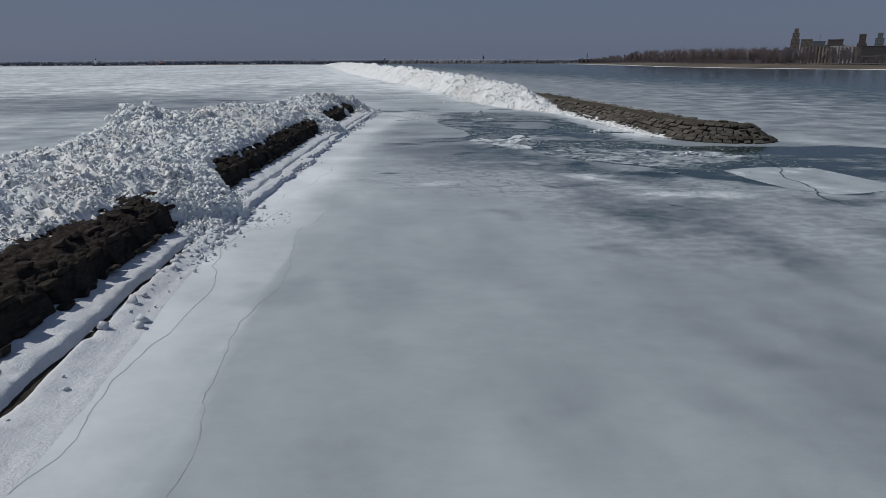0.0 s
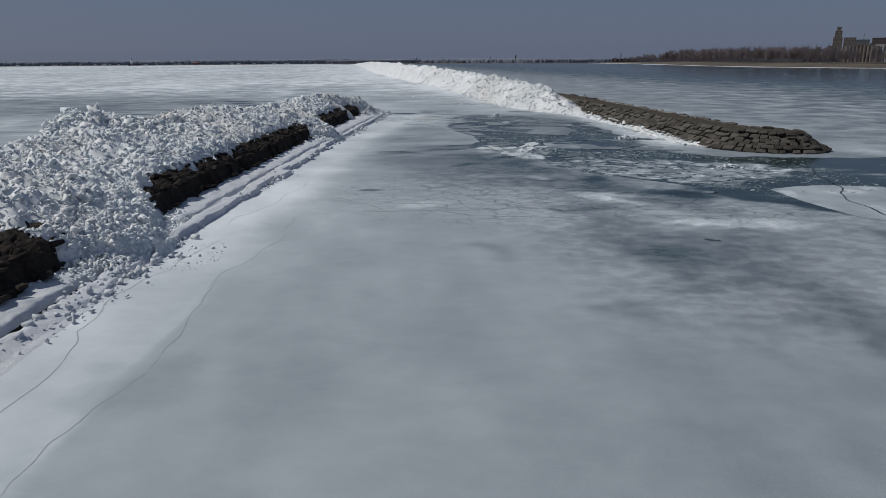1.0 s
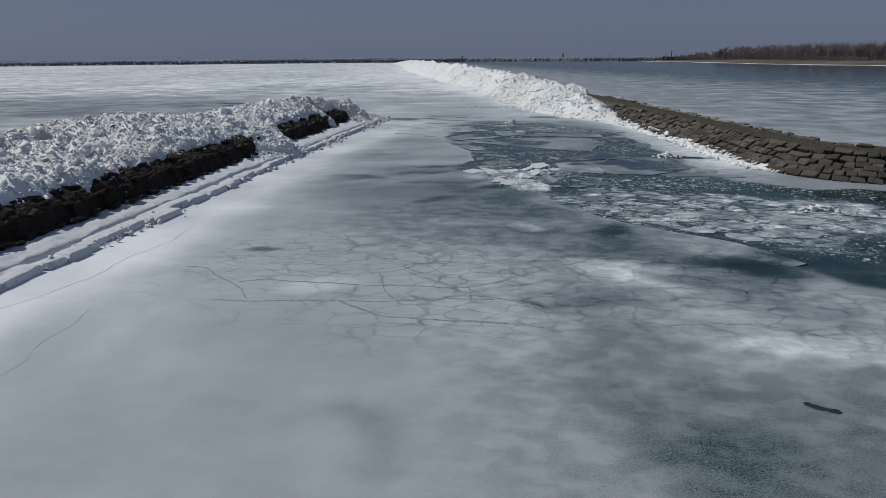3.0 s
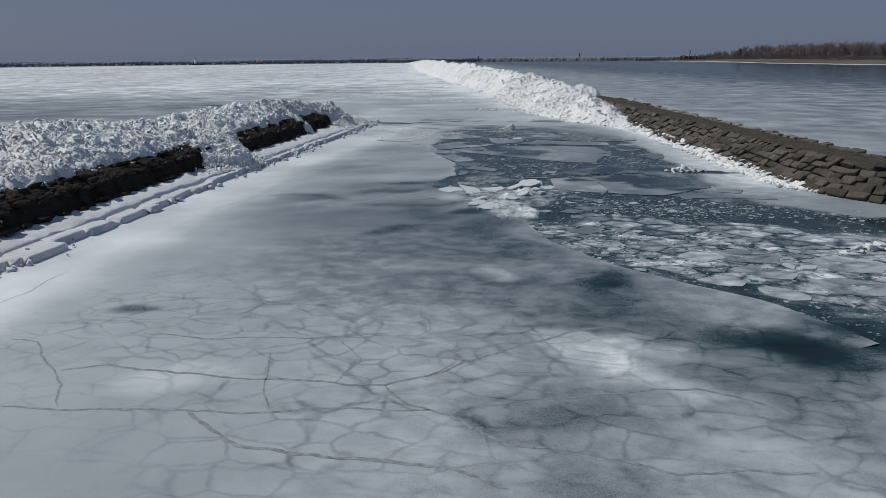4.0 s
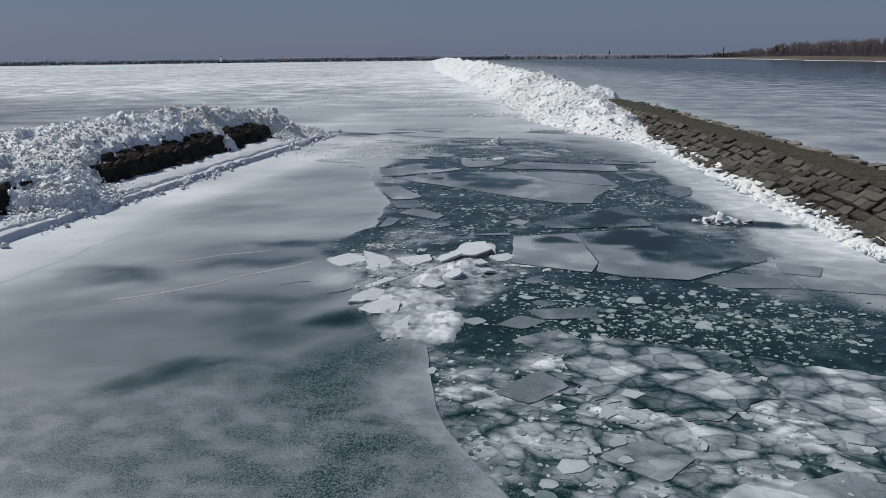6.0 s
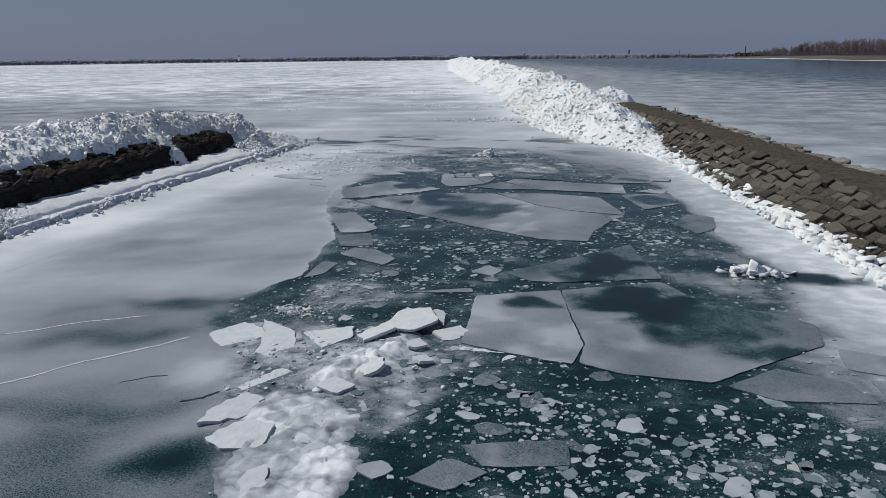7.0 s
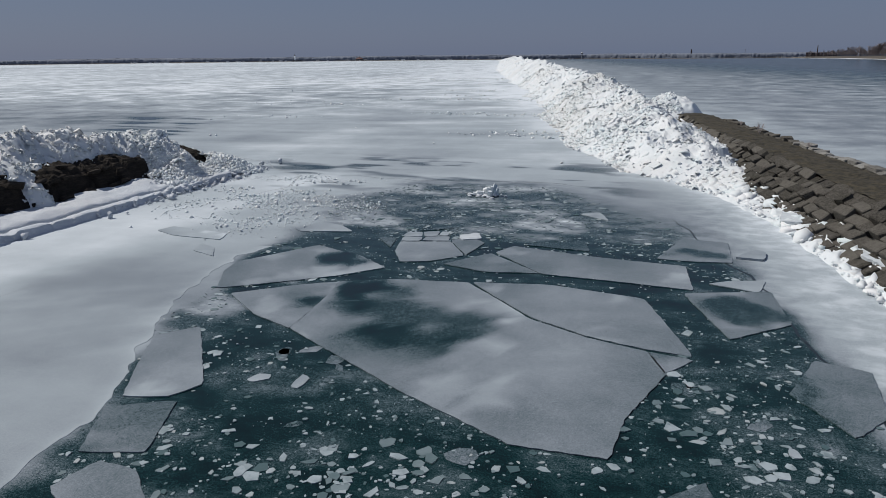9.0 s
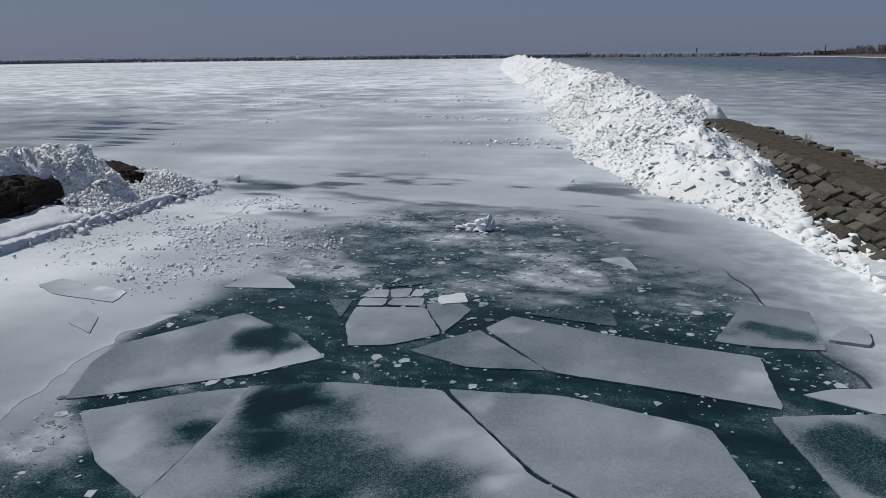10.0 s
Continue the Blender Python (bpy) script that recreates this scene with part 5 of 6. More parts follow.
slab([(13.6, 103.6), (14.0, 104.1), (14.5, 103.8), (14.1, 103.3)], 117, 0.13, 0.11, (9, 8))
slab([(14.1, 102.4), (14.5, 102.9), (15.0, 102.6), (14.6, 102.1)], 118, 0.11, 0.11, (-6, 9))
slab([(11.6, 99.9), (12.0, 100.6), (12.8, 100.4), (12.5, 99.7)], 119, 0.05, 0.11, (8, 4))
slab([(9.0, 97.1), (9.1, 98.0), (9.6, 99.2), (10.3, 99.1), (10.2, 97.9)], 123, 0.01, 0.11, (3, 8))
slab([(9.7, 96.4), (10.4, 97.4), (11.4, 97.5), (11.5, 96.5), (10.6, 96.1)], 124, 0.03, 0.13, (8, 3))
slab([(11.6, 94.9), (12.0, 95.6), (12.6, 94.4), (12.1, 93.8)], 125, 0.02, 0.11, (4, 8))
slab([(12.3, 97.9), (12.7, 98.5), (13.3, 98.1), (12.9, 97.5)], 126, 0.02, 0.10, (6, 12))
slab([(12.6, 96.4), (12.9, 96.9), (13.3, 96.7), (13.0, 96.2)], 127, 0.02, 0.08, (10, 14))
plate([(14.2, 96.0), (14.8, 96.5), (15.3, 96.2), (14.9, 95.6)], 128, 0.86, rough=0.03)
plate([(15.7, 95.8), (16.6, 96.9), (17.7, 96.5), (16.8, 95.5)], 129, 0.74, rough=0.03)
slab([(9.0, 99.6), (9.8, 101.2), (10.5, 101.0), (10.0, 99.4)], 121, -0.08, 0.08, (2, 3))
slab([(32.6, 129.0), (33.6, 130.2), (34.2, 128.6), (33.2, 127.5)], 112, 0.55, 0.2, (-4, -26), label="white ice slab leaning on the stones")
slab([(30.8, 139.6), (31.4, 142.0), (33.0, 140.4), (32.6, 137.8), (31.5, 137.2)], 113, 0.3, 0.45, (3, -6), label="smooth white snow-topped slab at the stone foot")
slab([(31.9, 134.4), (32.4, 136.4), (33.6, 135.4), (33.3, 133.2)], 114, 0.25, 0.5, (2, -9), label="smooth white snow-topped slab at the stone foot")
slab([(28.4, 147.2), (28.8, 149.2), (30.2, 148.4), (29.8, 146.6)], 116, 0.25, 0.3, (3, -6), label="smooth white snow-topped slab at the stone foot")


def pile_crumbs():
    """The bank of slush that holds the tilted slabs, and flat fragments lying in it."""
    X, Y = np.meshgrid(np.arange(4, 20, 0.085), np.arange(90, 109, 0.085))
    wx, wy = X + 0.5 * (fbm(X * 1.1, Y * 1.1, 4, 93) - 0.5), Y + 0.5 * (fbm(X * 1.1 + 9, Y * 1.1, 4, 94) - 0.5)
    crest = [(10.3, 100.6), (11.0, 102.8), (12.3, 104.1), (13.6, 105.3), (14.6, 104.2), (13.9, 101.6), (13.1, 100.1), (11.6, 99.8)]
    snowy = [(9.9, 98.4), (10.5, 99.9), (11.9, 99.8), (13.4, 98.8), (14.4, 96.0), (14.3, 93.8), (12.8, 91.8), (11.6, 92.4), (10.9, 96.0)]
    mound = [(6.8, 105.8), (6.8, 107.0), (7.9, 107.9), (9.0, 106.8), (8.9, 105.7)]
    hem = [(6.0, 103.2), (6.4, 105.4), (10.8, 106.0), (14.8, 106.4), (16.4, 104.6), (15.4, 102.0), (14.6, 98.8), (14.8, 93.6), (10.9, 93.6), (9.4, 97.0), (9.4, 100.6)]
    ridge, pan, heap, low = (smooth(-0.15, w, inside(wx, wy, p)) for p, w in ((crest, 1.3), (snowy, 0.45), (mound, 1.0), (hem, 0.7)))
    rough = 0.6 * fbm(X * 1.5, Y * 1.5, 6, 95) + 0.4 * (1 - np.abs(2 * fbm(X * 1.9, Y * 1.9, 5, 97) - 1))
    blocks = jumble(wx, wy, 0.75, 98, 0.22, 0.55) + jumble(X, Y, 0.33, 99, 0.10, 0.5)
    Z = -0.10 + low * (0.085 + 0.10 * (rough - 0.55)) + pan * (0.10 + 0.12 * (rough - 0.5) + 0.5 * jumble(wx, wy, 0.8, 88, 0.16, 0.4) + 0.5 * jumble(X, Y, 0.3, 87, 0.08, 0.4)) + ridge * (0.20 + 0.30 * (rough - 0.4) + 0.8 * blocks) + heap * (0.16 + 0.5 * blocks)
    Z = Z + 0.06 * np.maximum(ridge, np.maximum(0.4 * pan, heap)) * (fbm(X * 5, Y * 5, 3, 96) - 0.5)
    bank = grid_mesh("slush_bank", X, Y, Z, M_LAKE, False)
    attribute(bank, "thick", np.clip(0.42 + 0.26 * low * (0.4 + 1.1 * fbm(X * 0.8, Y * 0.8, 4, 86)) + 0.15 * pan + 0.26 * np.maximum(ridge, heap) + 0.25 * (rough - 0.5), 0.3, 0.96))
    for name, v in (("drift", 0.0), ("broken", 0.0), ("slush", 0.25), ("mottle", 0.4), ("pack", 0.5)):
        attribute(bank, name, 0 * X + v)
    tagged(new("slush_bank", bank), "lumpy bank of grey-white frozen slush in dark water", "slush bank")
    rng = np.random.RandomState(91)
    n = 900
    x, y = rng.normal(11.4, 2.8, n), rng.normal(102.2, 2.2, n)
    x[:350], y[:350] = rng.normal(8.0, 0.6, 350), rng.normal(106.5, 0.35, 350)
    s = 0.015 + 0.03 * rng.uniform(0, 1, n) + 0.16 * rng.uniform(0, 1, n) ** 12
    z = 0.01 + 0.13 * np.exp(-((x - 12.4) / 3) ** 2 - ((y - 101.6) / 1.6) ** 2) + 0.03 * (np.arange(n) < 350)
    keep = inside(x, y, POOL) > 0
    tagged(new("ice_crumbs", scatter_mesh("ice_crumbs", SLABS, np.stack([x, y, z], -1)[keep], s[keep], 0.16, M_SLAB, 92)), "white broken ice fragments between the tilted slabs", "ice crumbs", kind="stuff")


pile_crumbs()


def ice_heap(x, y, blocks, label, seed, mat, k=1.0):
    """A small heap of upright or lying blocks on a bank of slush."""
    rng = random.Random(seed)
    root = new("ice_heap")
    root.location = (x, y, 0)
    tagged(root, label, "ice heap", "ice heaps")
    bank = scatter_mesh("bank", SLABS, np.array([[rng.gauss(0, 0.7), rng.gauss(0, 0.35), rng.uniform(0, 0.12)] for _ in range(40)]), np.array([rng.uniform(0.12, 0.4) for _ in range(40)]), 0.2, M_SNOW, seed)
    part("bank", bank, root, "slushy white bank", "stuff")
    for dx, dy, sx, sy, sz, rx, ry, rz in blocks:
        me = hull_mesh("block", block_verts(rng, sx * k, sy * k, sz * k, 0.18, 0.2), mat)
        b = part("block", me, root)
        b.matrix_local = pose(dx * k, dy * k, sz * 0.42 * k, rx, ry, rz)
    return root


ice_heap(27.9, 115.2, [(-0.9, 0.0, 0.5, 0.4, 0.35, 8, 5, 20), (-0.4, 0.1, 0.55, 0.4, 0.5, 12, -8, 50), (0.0, 0.0, 0.5, 0.45, 0.8, 14, 10, 80), (0.35, -0.1, 0.5, 0.4, 0.6, -12, 14, 10),
                        (0.8, 0.05, 0.55, 0.4, 0.45, 10, -10, 140), (-0.1, -0.35, 0.45, 0.3, 0.35, 4, 9, 30), (1.1, -0.2, 0.4, 0.35, 0.3, 5, 5, 60)], "small heap of white ice blocks standing in dark water", 5, M_CHUNK, 0.85)
ice_heap(9.5, 152.2, [(0.5, -0.1, 0.35, 0.3, 1.1, 6, 12, 10), (0.75, 0.1, 0.35, 0.3, 1.3, -4, 16, 40), (0.2, 0.0, 0.35, 0.3, 1.0, 6, -10, 80), (-0.1, 0.2, 0.5, 0.4, 0.8, -8, -14, 120),
                       (1.0, 0.0, 0.3, 0.3, 0.9, 4, 20, 60), (-0.6, 0.1, 0.8, 0.5, 0.5, 6, 4, 20), (0.5, -0.5, 0.4, 0.3, 0.7, 18, 4, 0), (-1.0, 0.2, 0.6, 0.5, 0.3, 4, 4, 70)], "heap of upright dirty-white ice shards frozen in the pool", 6, M_CHUNK, 0.75)
ice_heap(33.8, 88.0, [(0, 0, 0.6, 0.5, 0.4, 8, 5, 20), (0.6, 0.2, 0.5, 0.4, 0.3, 5, 5, 60), (-0.6, -0.2, 0.5, 0.5, 0.35, 9, 3, 100)], "low heap of white ice blocks among drifting pieces", 7, M_CHUNK)


# ---------------------------------------------------------------- breakwaters
E_TOP, E_RUN, E_HALF = 2.35, 3.6, 2.1
E_LINE = [(46.5, 104.3), (43.8, 104.9), (41.8, 106.6), (40.75, 109.6), (39.9, 114.3), (24.8, 207.0)]


def east_line():
    p = np.array(E_LINE)
    s = np.concatenate([[0], np.cumsum(np.hypot(*np.diff(p, axis=0).T))])
    ss = np.arange(0, s[-1], 0.1)
    x, y = np.interp(ss, s, p[:, 0]), np.interp(ss, s, p[:, 1])
    k = np.ones(31) / 31
    x[15:-15], y[15:-15] = np.convolve(x, k, "valid"), np.convolve(y, k, "valid")
    return ss, x, y


E_S, E_X, E_Y = east_line()


def east_frame(s):
    """Centre of the crest at s metres from its end, the way along it and the way to its west side."""
    c = Vector((np.interp(s, E_S, E_X), np.interp(s, E_S, E_Y), 0))
    d = Vector((np.interp(s + 0.4, E_S, E_X), np.interp(s + 0.4, E_S, E_Y), 0)) - Vector((np.interp(s - 0.4, E_S, E_X), np.interp(s - 0.4, E_S, E_Y), 0))
    d.normalize()
    return c, d, Vector((-d.y, d.x, 0))


def east_breakwater():
    root = tagged(new("breakwater"), "breakwater of stacked tan-grey stone blocks with a dirt crest", "breakwater", kind="structure")
    prof = [(E_HALF + E_RUN - 0.6, -0.6), (E_HALF - 0.25, E_TOP - 0.45), (-E_HALF + 0.25, E_TOP - 0.45), (-E_HALF - E_RUN + 0.6, -0.6)]
    rows = []
    for s in np.arange(-0.0, 99, 1.0):
        c, d, w = east_frame(max(s, 0.5))
        rows.append([c + w * o + Vector((0, 0, z)) for o, z in prof])
    arr = np.array([[p[:] for p in r] for r in rows])
    part("core", grid_mesh("core", arr[..., 0], arr[..., 1], arr[..., 2], M_BLACK, False), root, "dark rubble filling")
    c, d, w = east_frame(0.5)
    cap = []
    for a in np.linspace(0, math.pi, 15):
        way = w * math.cos(a) - d * math.sin(a)
        cap.append([c + way * r + Vector((0, 0, z)) for r, z in ((0.01, E_TOP - 0.45), (E_HALF - 0.25, E_TOP - 0.45), (E_HALF + E_RUN - 0.6, -0.6))])
    arr = np.array([[p[:] for p in r] for r in cap])
    part("core", grid_mesh("core", arr[..., 0], arr[..., 1], arr[..., 2], M_BLACK, False), root, "dark rubble filling")
    # dirt path on the crest
    rows = []
    for s in np.arange(-1.6, 99, 0.35):
        c, d, w = east_frame(max(s, 0.5))
        if s < 0.5:
            c = c + d * (s - 0.5)
        k = math.sqrt(max(0.02, min(1, (s + 1.8) / 2.2)))
        rows.append([c + w * o * k for o in np.linspace(E_HALF + 0.1, -E_HALF + 0.2, 14)])
    arr = np.array([[p[:] for p in r] for r in rows])
    X, Y = arr[..., 0], arr[..., 1]
    across = np.linspace(-1, 1, 14)[None]
    Z = E_TOP - 0.08 + 0.14 * (1 - across ** 2) + 0.30 * (fbm(X * 1.3, Y * 1.3, 4, 81) - 0.5)
    part("crest_path", grid_mesh("crest_path", X, Y, Z, M_DIRT, False), root, "trodden brown dirt and dead grass")
    return root


def west_breakwater():
    root = tagged(new("breakwater"), "low breakwater of dark wet stone half buried in rubble ice", "breakwater", kind="structure")
    prof = np.array([(-9, 3.0), (-3.5, 2.95), (-2.2, 2.75), (-1.2, 2.38), (-0.7, 2.05), (-0.35, 1.3), (0.0, 0.6), (0.3, -0.3)])
    D, Y = np.meshgrid(np.concatenate([np.arange(-7, -4.4, 0.4), np.arange(-4.4, -1.4, 0.11), np.arange(-1.4, 0.45, 0.06)]), np.arange(2, 160, 0.13))
    X = rock_edge(Y) + D
    _, g0, _, _, q1, q2, _ = cells(Y, 0 * Y + 0.5, 1.5, 30, 48)
    wob = 0.5 * (fbm(Y * 0.3, 0 * Y, 4, 42) - 0.5) + 0.45 * (q1 - 0.5)
    Z = np.interp(D + wob, prof[:, 0], prof[:, 1])
    for sx, sy, lift, lean, seed in ((0.6, 1.5, 0.20, 0.2, 41), (0.26, 0.7, 0.13, 0.25, 49)):
        _, gap, ox, oy, r1, r2, r3 = cells(X + 0.2 * (fbm(X * 2, Y * 2, 2, 44) - 0.5), Y + 0.4 * (fbm(X, Y, 2, 45) - 0.5), sx, sy, seed)
        Z = Z + lift * (r1 - 0.5) + lean * ((r2 - 0.6) * ox + (r3 - 0.5) * 0.6 * oy) - 0.5 * lift * (1 - smooth(0.0, 0.15, gap))
    # split ledges: the stone breaks along flat beds
    shift = 1.6 * fbm(X * 0.5, Y * 0.35, 3, 39) + 0.5 * r1
    Z = 0.3 * Z + 0.7 * (np.floor(Z / 0.17 + shift) - shift + 0.5) * 0.17
    Z = Z + 0.09 * (fbm(X * 4, Y * 3, 3, 46) - 0.5)
    Z = Z * (1 - 0.22 * smooth(150.5, 154, Y))
    Z = Z * (1 - smooth(157, 160, Y)) - 0.4 * smooth(157, 160, Y)
    part("core", grid_mesh("core", X, Y, Z, M_BLACK, False), root, "dark wet rubble slope")
    return root


def snow_shelf():
    """Wind-packed snow between the stones and the lake ice, split by an open crack, the outer lip in leaning blocks."""
    ys = np.arange(-12, 157, 0.12)
    us = np.array([-3.4, -2.8, -2.3, -1.9, -1.5, -1.1, -0.8, -0.55, -0.44, -0.36, -0.3, 0.0, 0.14, 0.2, 0.28, 0.4, 0.55, 0.68, 0.78, 0.84, 0.88, 0.96, 1.1, 1.3])
    zs = np.array([0.86, 0.85, 0.83, 0.79, 0.74, 0.69, 0.65, 0.6, 0.54, 0.42, 0.03, 0.01, 0.03, 0.42, 0.46, 0.47, 0.47, 0.465, 0.45, 0.42, 0.06, 0.02, 0.0, -0.06])
    lip = np.interp(ys, [0, 20, 40, 50, 60, 85, 96, 103, 112, 150], [2.6, 2.3, 1.5, 1.5, 1.5, 1.75, 1.75, 1.2, 0.9, 1.2])
    Y = np.repeat(ys[:, None], len(us), 1)
    U = np.repeat(us[None], len(ys), 0)
    wob = 0.45 * (fbm(ys * 0.22, ys * 0, 4, 44) - 0.5)
    # blocks of the lip
    _, gap, _, oy, r1, r2, r3 = cells(ys, 0 * ys + 0.5, 2.6, 40, 57)
    split = smooth(62, 72, ys) * (1 - smooth(104, 112, ys)) + 0.4 * smooth(112, 116, ys)
    tight = np.interp(ys, [44, 62], [1.0, 0.3])[:, None] * (0.6 + 0.9 * fbm(Y * 0.4, 0 * Y, 3, 58))
    X = crack_x(Y) + wob[:, None] + np.where(U > 0.17, 0.2 * tight + (U - 0.2 + (0.06 * (r2 - 0.5) * split)[:, None] * (U > 0.5)) * lip[:, None], np.where(U < -0.28, U + 0.3 - 0.3 * tight, U * tight))
    X = X + np.where(U > 0.17, (0.06 * oy * (r1 - 0.5) * split)[:, None], 0)
    Z = np.repeat(zs[None], len(ys), 0)
    close = 1 - smooth(38, 58, Y)
    Z = np.where(U > 0.17, Z * (1 - close) + close * (0.05 + 0.27 * (1 - smooth(0.22, 1.0, U)) - 0.1 * (U > 1.2)), Z)
    lump = fbm(X * 0.9, Y * 0.3, 4, 43) - 0.5
    high = smooth(0.02, 0.3, Z) * (np.abs(U) > 0.17)
    Z = Z + (np.where(U < 0, 0.26, 0.30) * lump + 0.26 * (fbm(X * 2.2, Y * 1.1, 6, 47) - 0.5)) * high * np.where(U > 0, 1 - 0.6 * split[:, None], 1)
    # drifts reaching up the stones
    Z = Z + 0.30 * (fbm(Y * 0.5, 0 * Y + 7, 4, 59) - 0.5) * smooth(1.2, 2.4, -U)
    closed = smooth(0.62, 0.70, fbm(Y * 0.12, 0 * Y + 5, 3, 46)) + np.exp(-((Y - 53) / 4) ** 2) + np.exp(-((Y - 112.6) / 4) ** 2) + smooth(120, 126, Y) * 0.6
    Z = np.where(np.abs(U) < 0.2, np.maximum(Z, 0.01 + 0.45 * np.clip(closed, 0, 1)), Z)
    Z = np.where(U > 0.17, Z * (1 + 0.2 * ((r3 - 0.5) * split)[:, None]) - ((0.34 * (1 - smooth(0.0, 0.045, gap))) * split)[:, None] * (Z > 0.05), Z)
    shelf = tagged(new("snow_shelf", grid_mesh("snow_shelf", X, Y, Z, M_SNOW, False)), "wind-packed snow shelf with a dark crack along the breakwater foot", "snow shelf", kind="structure")
    vs = np.linspace(-0.5, 0.42, 9)
    CX = crack_x(ys)[:, None] + wob[:, None] + vs[None] * np.interp(ys, [44, 62], [1.0, 0.5])[:, None]
    CY = np.repeat(ys[:, None], len(vs), 1)
    CZ = 0.05 + 0.10 * fbm(CX * 3, CY * 3, 3, 64) - 0.12 * np.clip(closed[:, :1], 0, 1)
    part("crack_floor", grid_mesh("crack_floor", CX, CY, CZ, M_BLACK, False), shelf, "wet dark rubble showing in the crack")


bw_e = east_breakwater()
bw_w = west_breakwater()
snow_shelf()


def foot_lumps():
    """Broken snow blocks along the lip of the shelf."""
    rng = np.random.RandomState(55)
    y = np.concatenate([rng.normal(48, 5, 420), rng.uniform(10, 155, 200), rng.normal(78, 2.5, 90), rng.normal(122, 5, 160), rng.normal(151, 4.0, 700)])
    x = crack_x(y) + np.abs(rng.normal(0.8, 0.6, len(y)))
    s = 0.07 + 0.3 * rng.uniform(0, 1, len(y)) ** 4
    end = np.exp(-((y - 152) / 5) ** 2)
    x = x - 1.6 * end * rng.uniform(0, 1, len(y))
    z = 0.12 + 0.25 * rng.uniform(0, 1, len(y)) * (x - crack_x(y) < 1) + 0.4 * end * np.clip(crack_x(y) + 0.6 - x, 0, 1.5)
    tagged(new("snow_lumps", scatter_mesh("snow_lumps", LUMPS, np.stack([x, y, z], -1), s, 0.5, M_SNOW, 56)), "broken snow lumps along the shelf lip", "snow lumps", kind="stuff")


foot_lumps()


# ---------------------------------------------------------------- far shores
def band(name, front, depth, height, mat, parent=None, label="", kind="structure", category=""):
    """Land behind a shore line: a sloping bank and a flat top, open towards the horizon."""
    p = np.array(front, float)
    s = np.concatenate([[0], np.cumsum(np.hypot(*np.diff(p, axis=0).T))])
    ss = np.linspace(0, s[-1], 160)
    x, y = np.interp(ss, s, p[:, 0]), np.interp(ss, s, p[:, 1])
    rows = []
    for k, (d, z) in enumerate(((0, -0.5), (6, height * 0.35), (22, height * 0.8), (60, height), (depth, height * 1.1))):
        rows.append((d, z))
    tx, ty = np.gradient(x), np.gradient(y)
    l = np.hypot(tx, ty)
    X = np.stack([x + ty / l * d for d, z in rows], 1)
    Y = np.stack([y - tx / l * d for d, z in rows], 1)
    Z = np.stack([z + 0 * x for d, z in rows], 1) + 0.5 * height * (fbm(X * 0.02, Y * 0.02, 3, 91) - 0.5) * (np.arange(5) > 0)[None] + level(X, Y)
    ob = new(name, grid_mesh(name, X, Y, Z, mat, False))
    return tagged(ob, label, category, kind=kind)


EAST_SHORE = [(900, 470), (560, 545), (385, 615), (300, 712), (262, 800), (244, 900), (246, 1100), (256, 1512), (330, 1580), (700, 1900), (1000, 2600), (1500, 3600), (1620, 3705)]
band("shore", EAST_SHORE, 2600, 3.0, M_LAND, label="brown winter shore with dead grass", category="shore")
NORTH_SHORE = [(4900, 3950), (1600, 3700), (300, 3650), (-300, 3800), (-1500, 3500), (-3300, 3000), (-4900, 2700)]
band("shore", NORTH_SHORE, 700, 3.0, M_LAND, label="low far lake shore", category="shore")


def ice_foot():
    """White ice belt along the water's edge."""
    p = np.array(EAST_SHORE, float)
    s = np.concatenate([[0], np.cumsum(np.hypot(*np.diff(p, axis=0).T))])
    ss = np.linspace(0, s[-1], 260)
    x, y = np.interp(ss, s, p[:, 0]), np.interp(ss, s, p[:, 1])
    tx, ty = np.gradient(x), np.gradient(y)
    l = np.hypot(tx, ty)
    w = 0.5 + 16 * smooth(0.42, 0.7, fbm(ss * 0.02, ss * 0, 4, 93))
    X = np.stack([x - ty / l * w, x - ty / l * w * 0.9, x + ty / l, x + ty / l * 3], 1)
    Y = np.stack([y + tx / l * w, y + tx / l * w * 0.9, y - tx / l, y - tx / l * 3], 1)
    Z = np.stack([0 * x - 0.1, 0 * x + 0.15, 0 * x + 0.25, 0 * x + 0.1], 1) + level(X, Y)
    tagged(new("shore_ice", grid_mesh("shore_ice", X, Y, Z, M_SHOREICE, False)), "white belt of ice along the brown shore", "shore ice", kind="structure")


ice_foot()


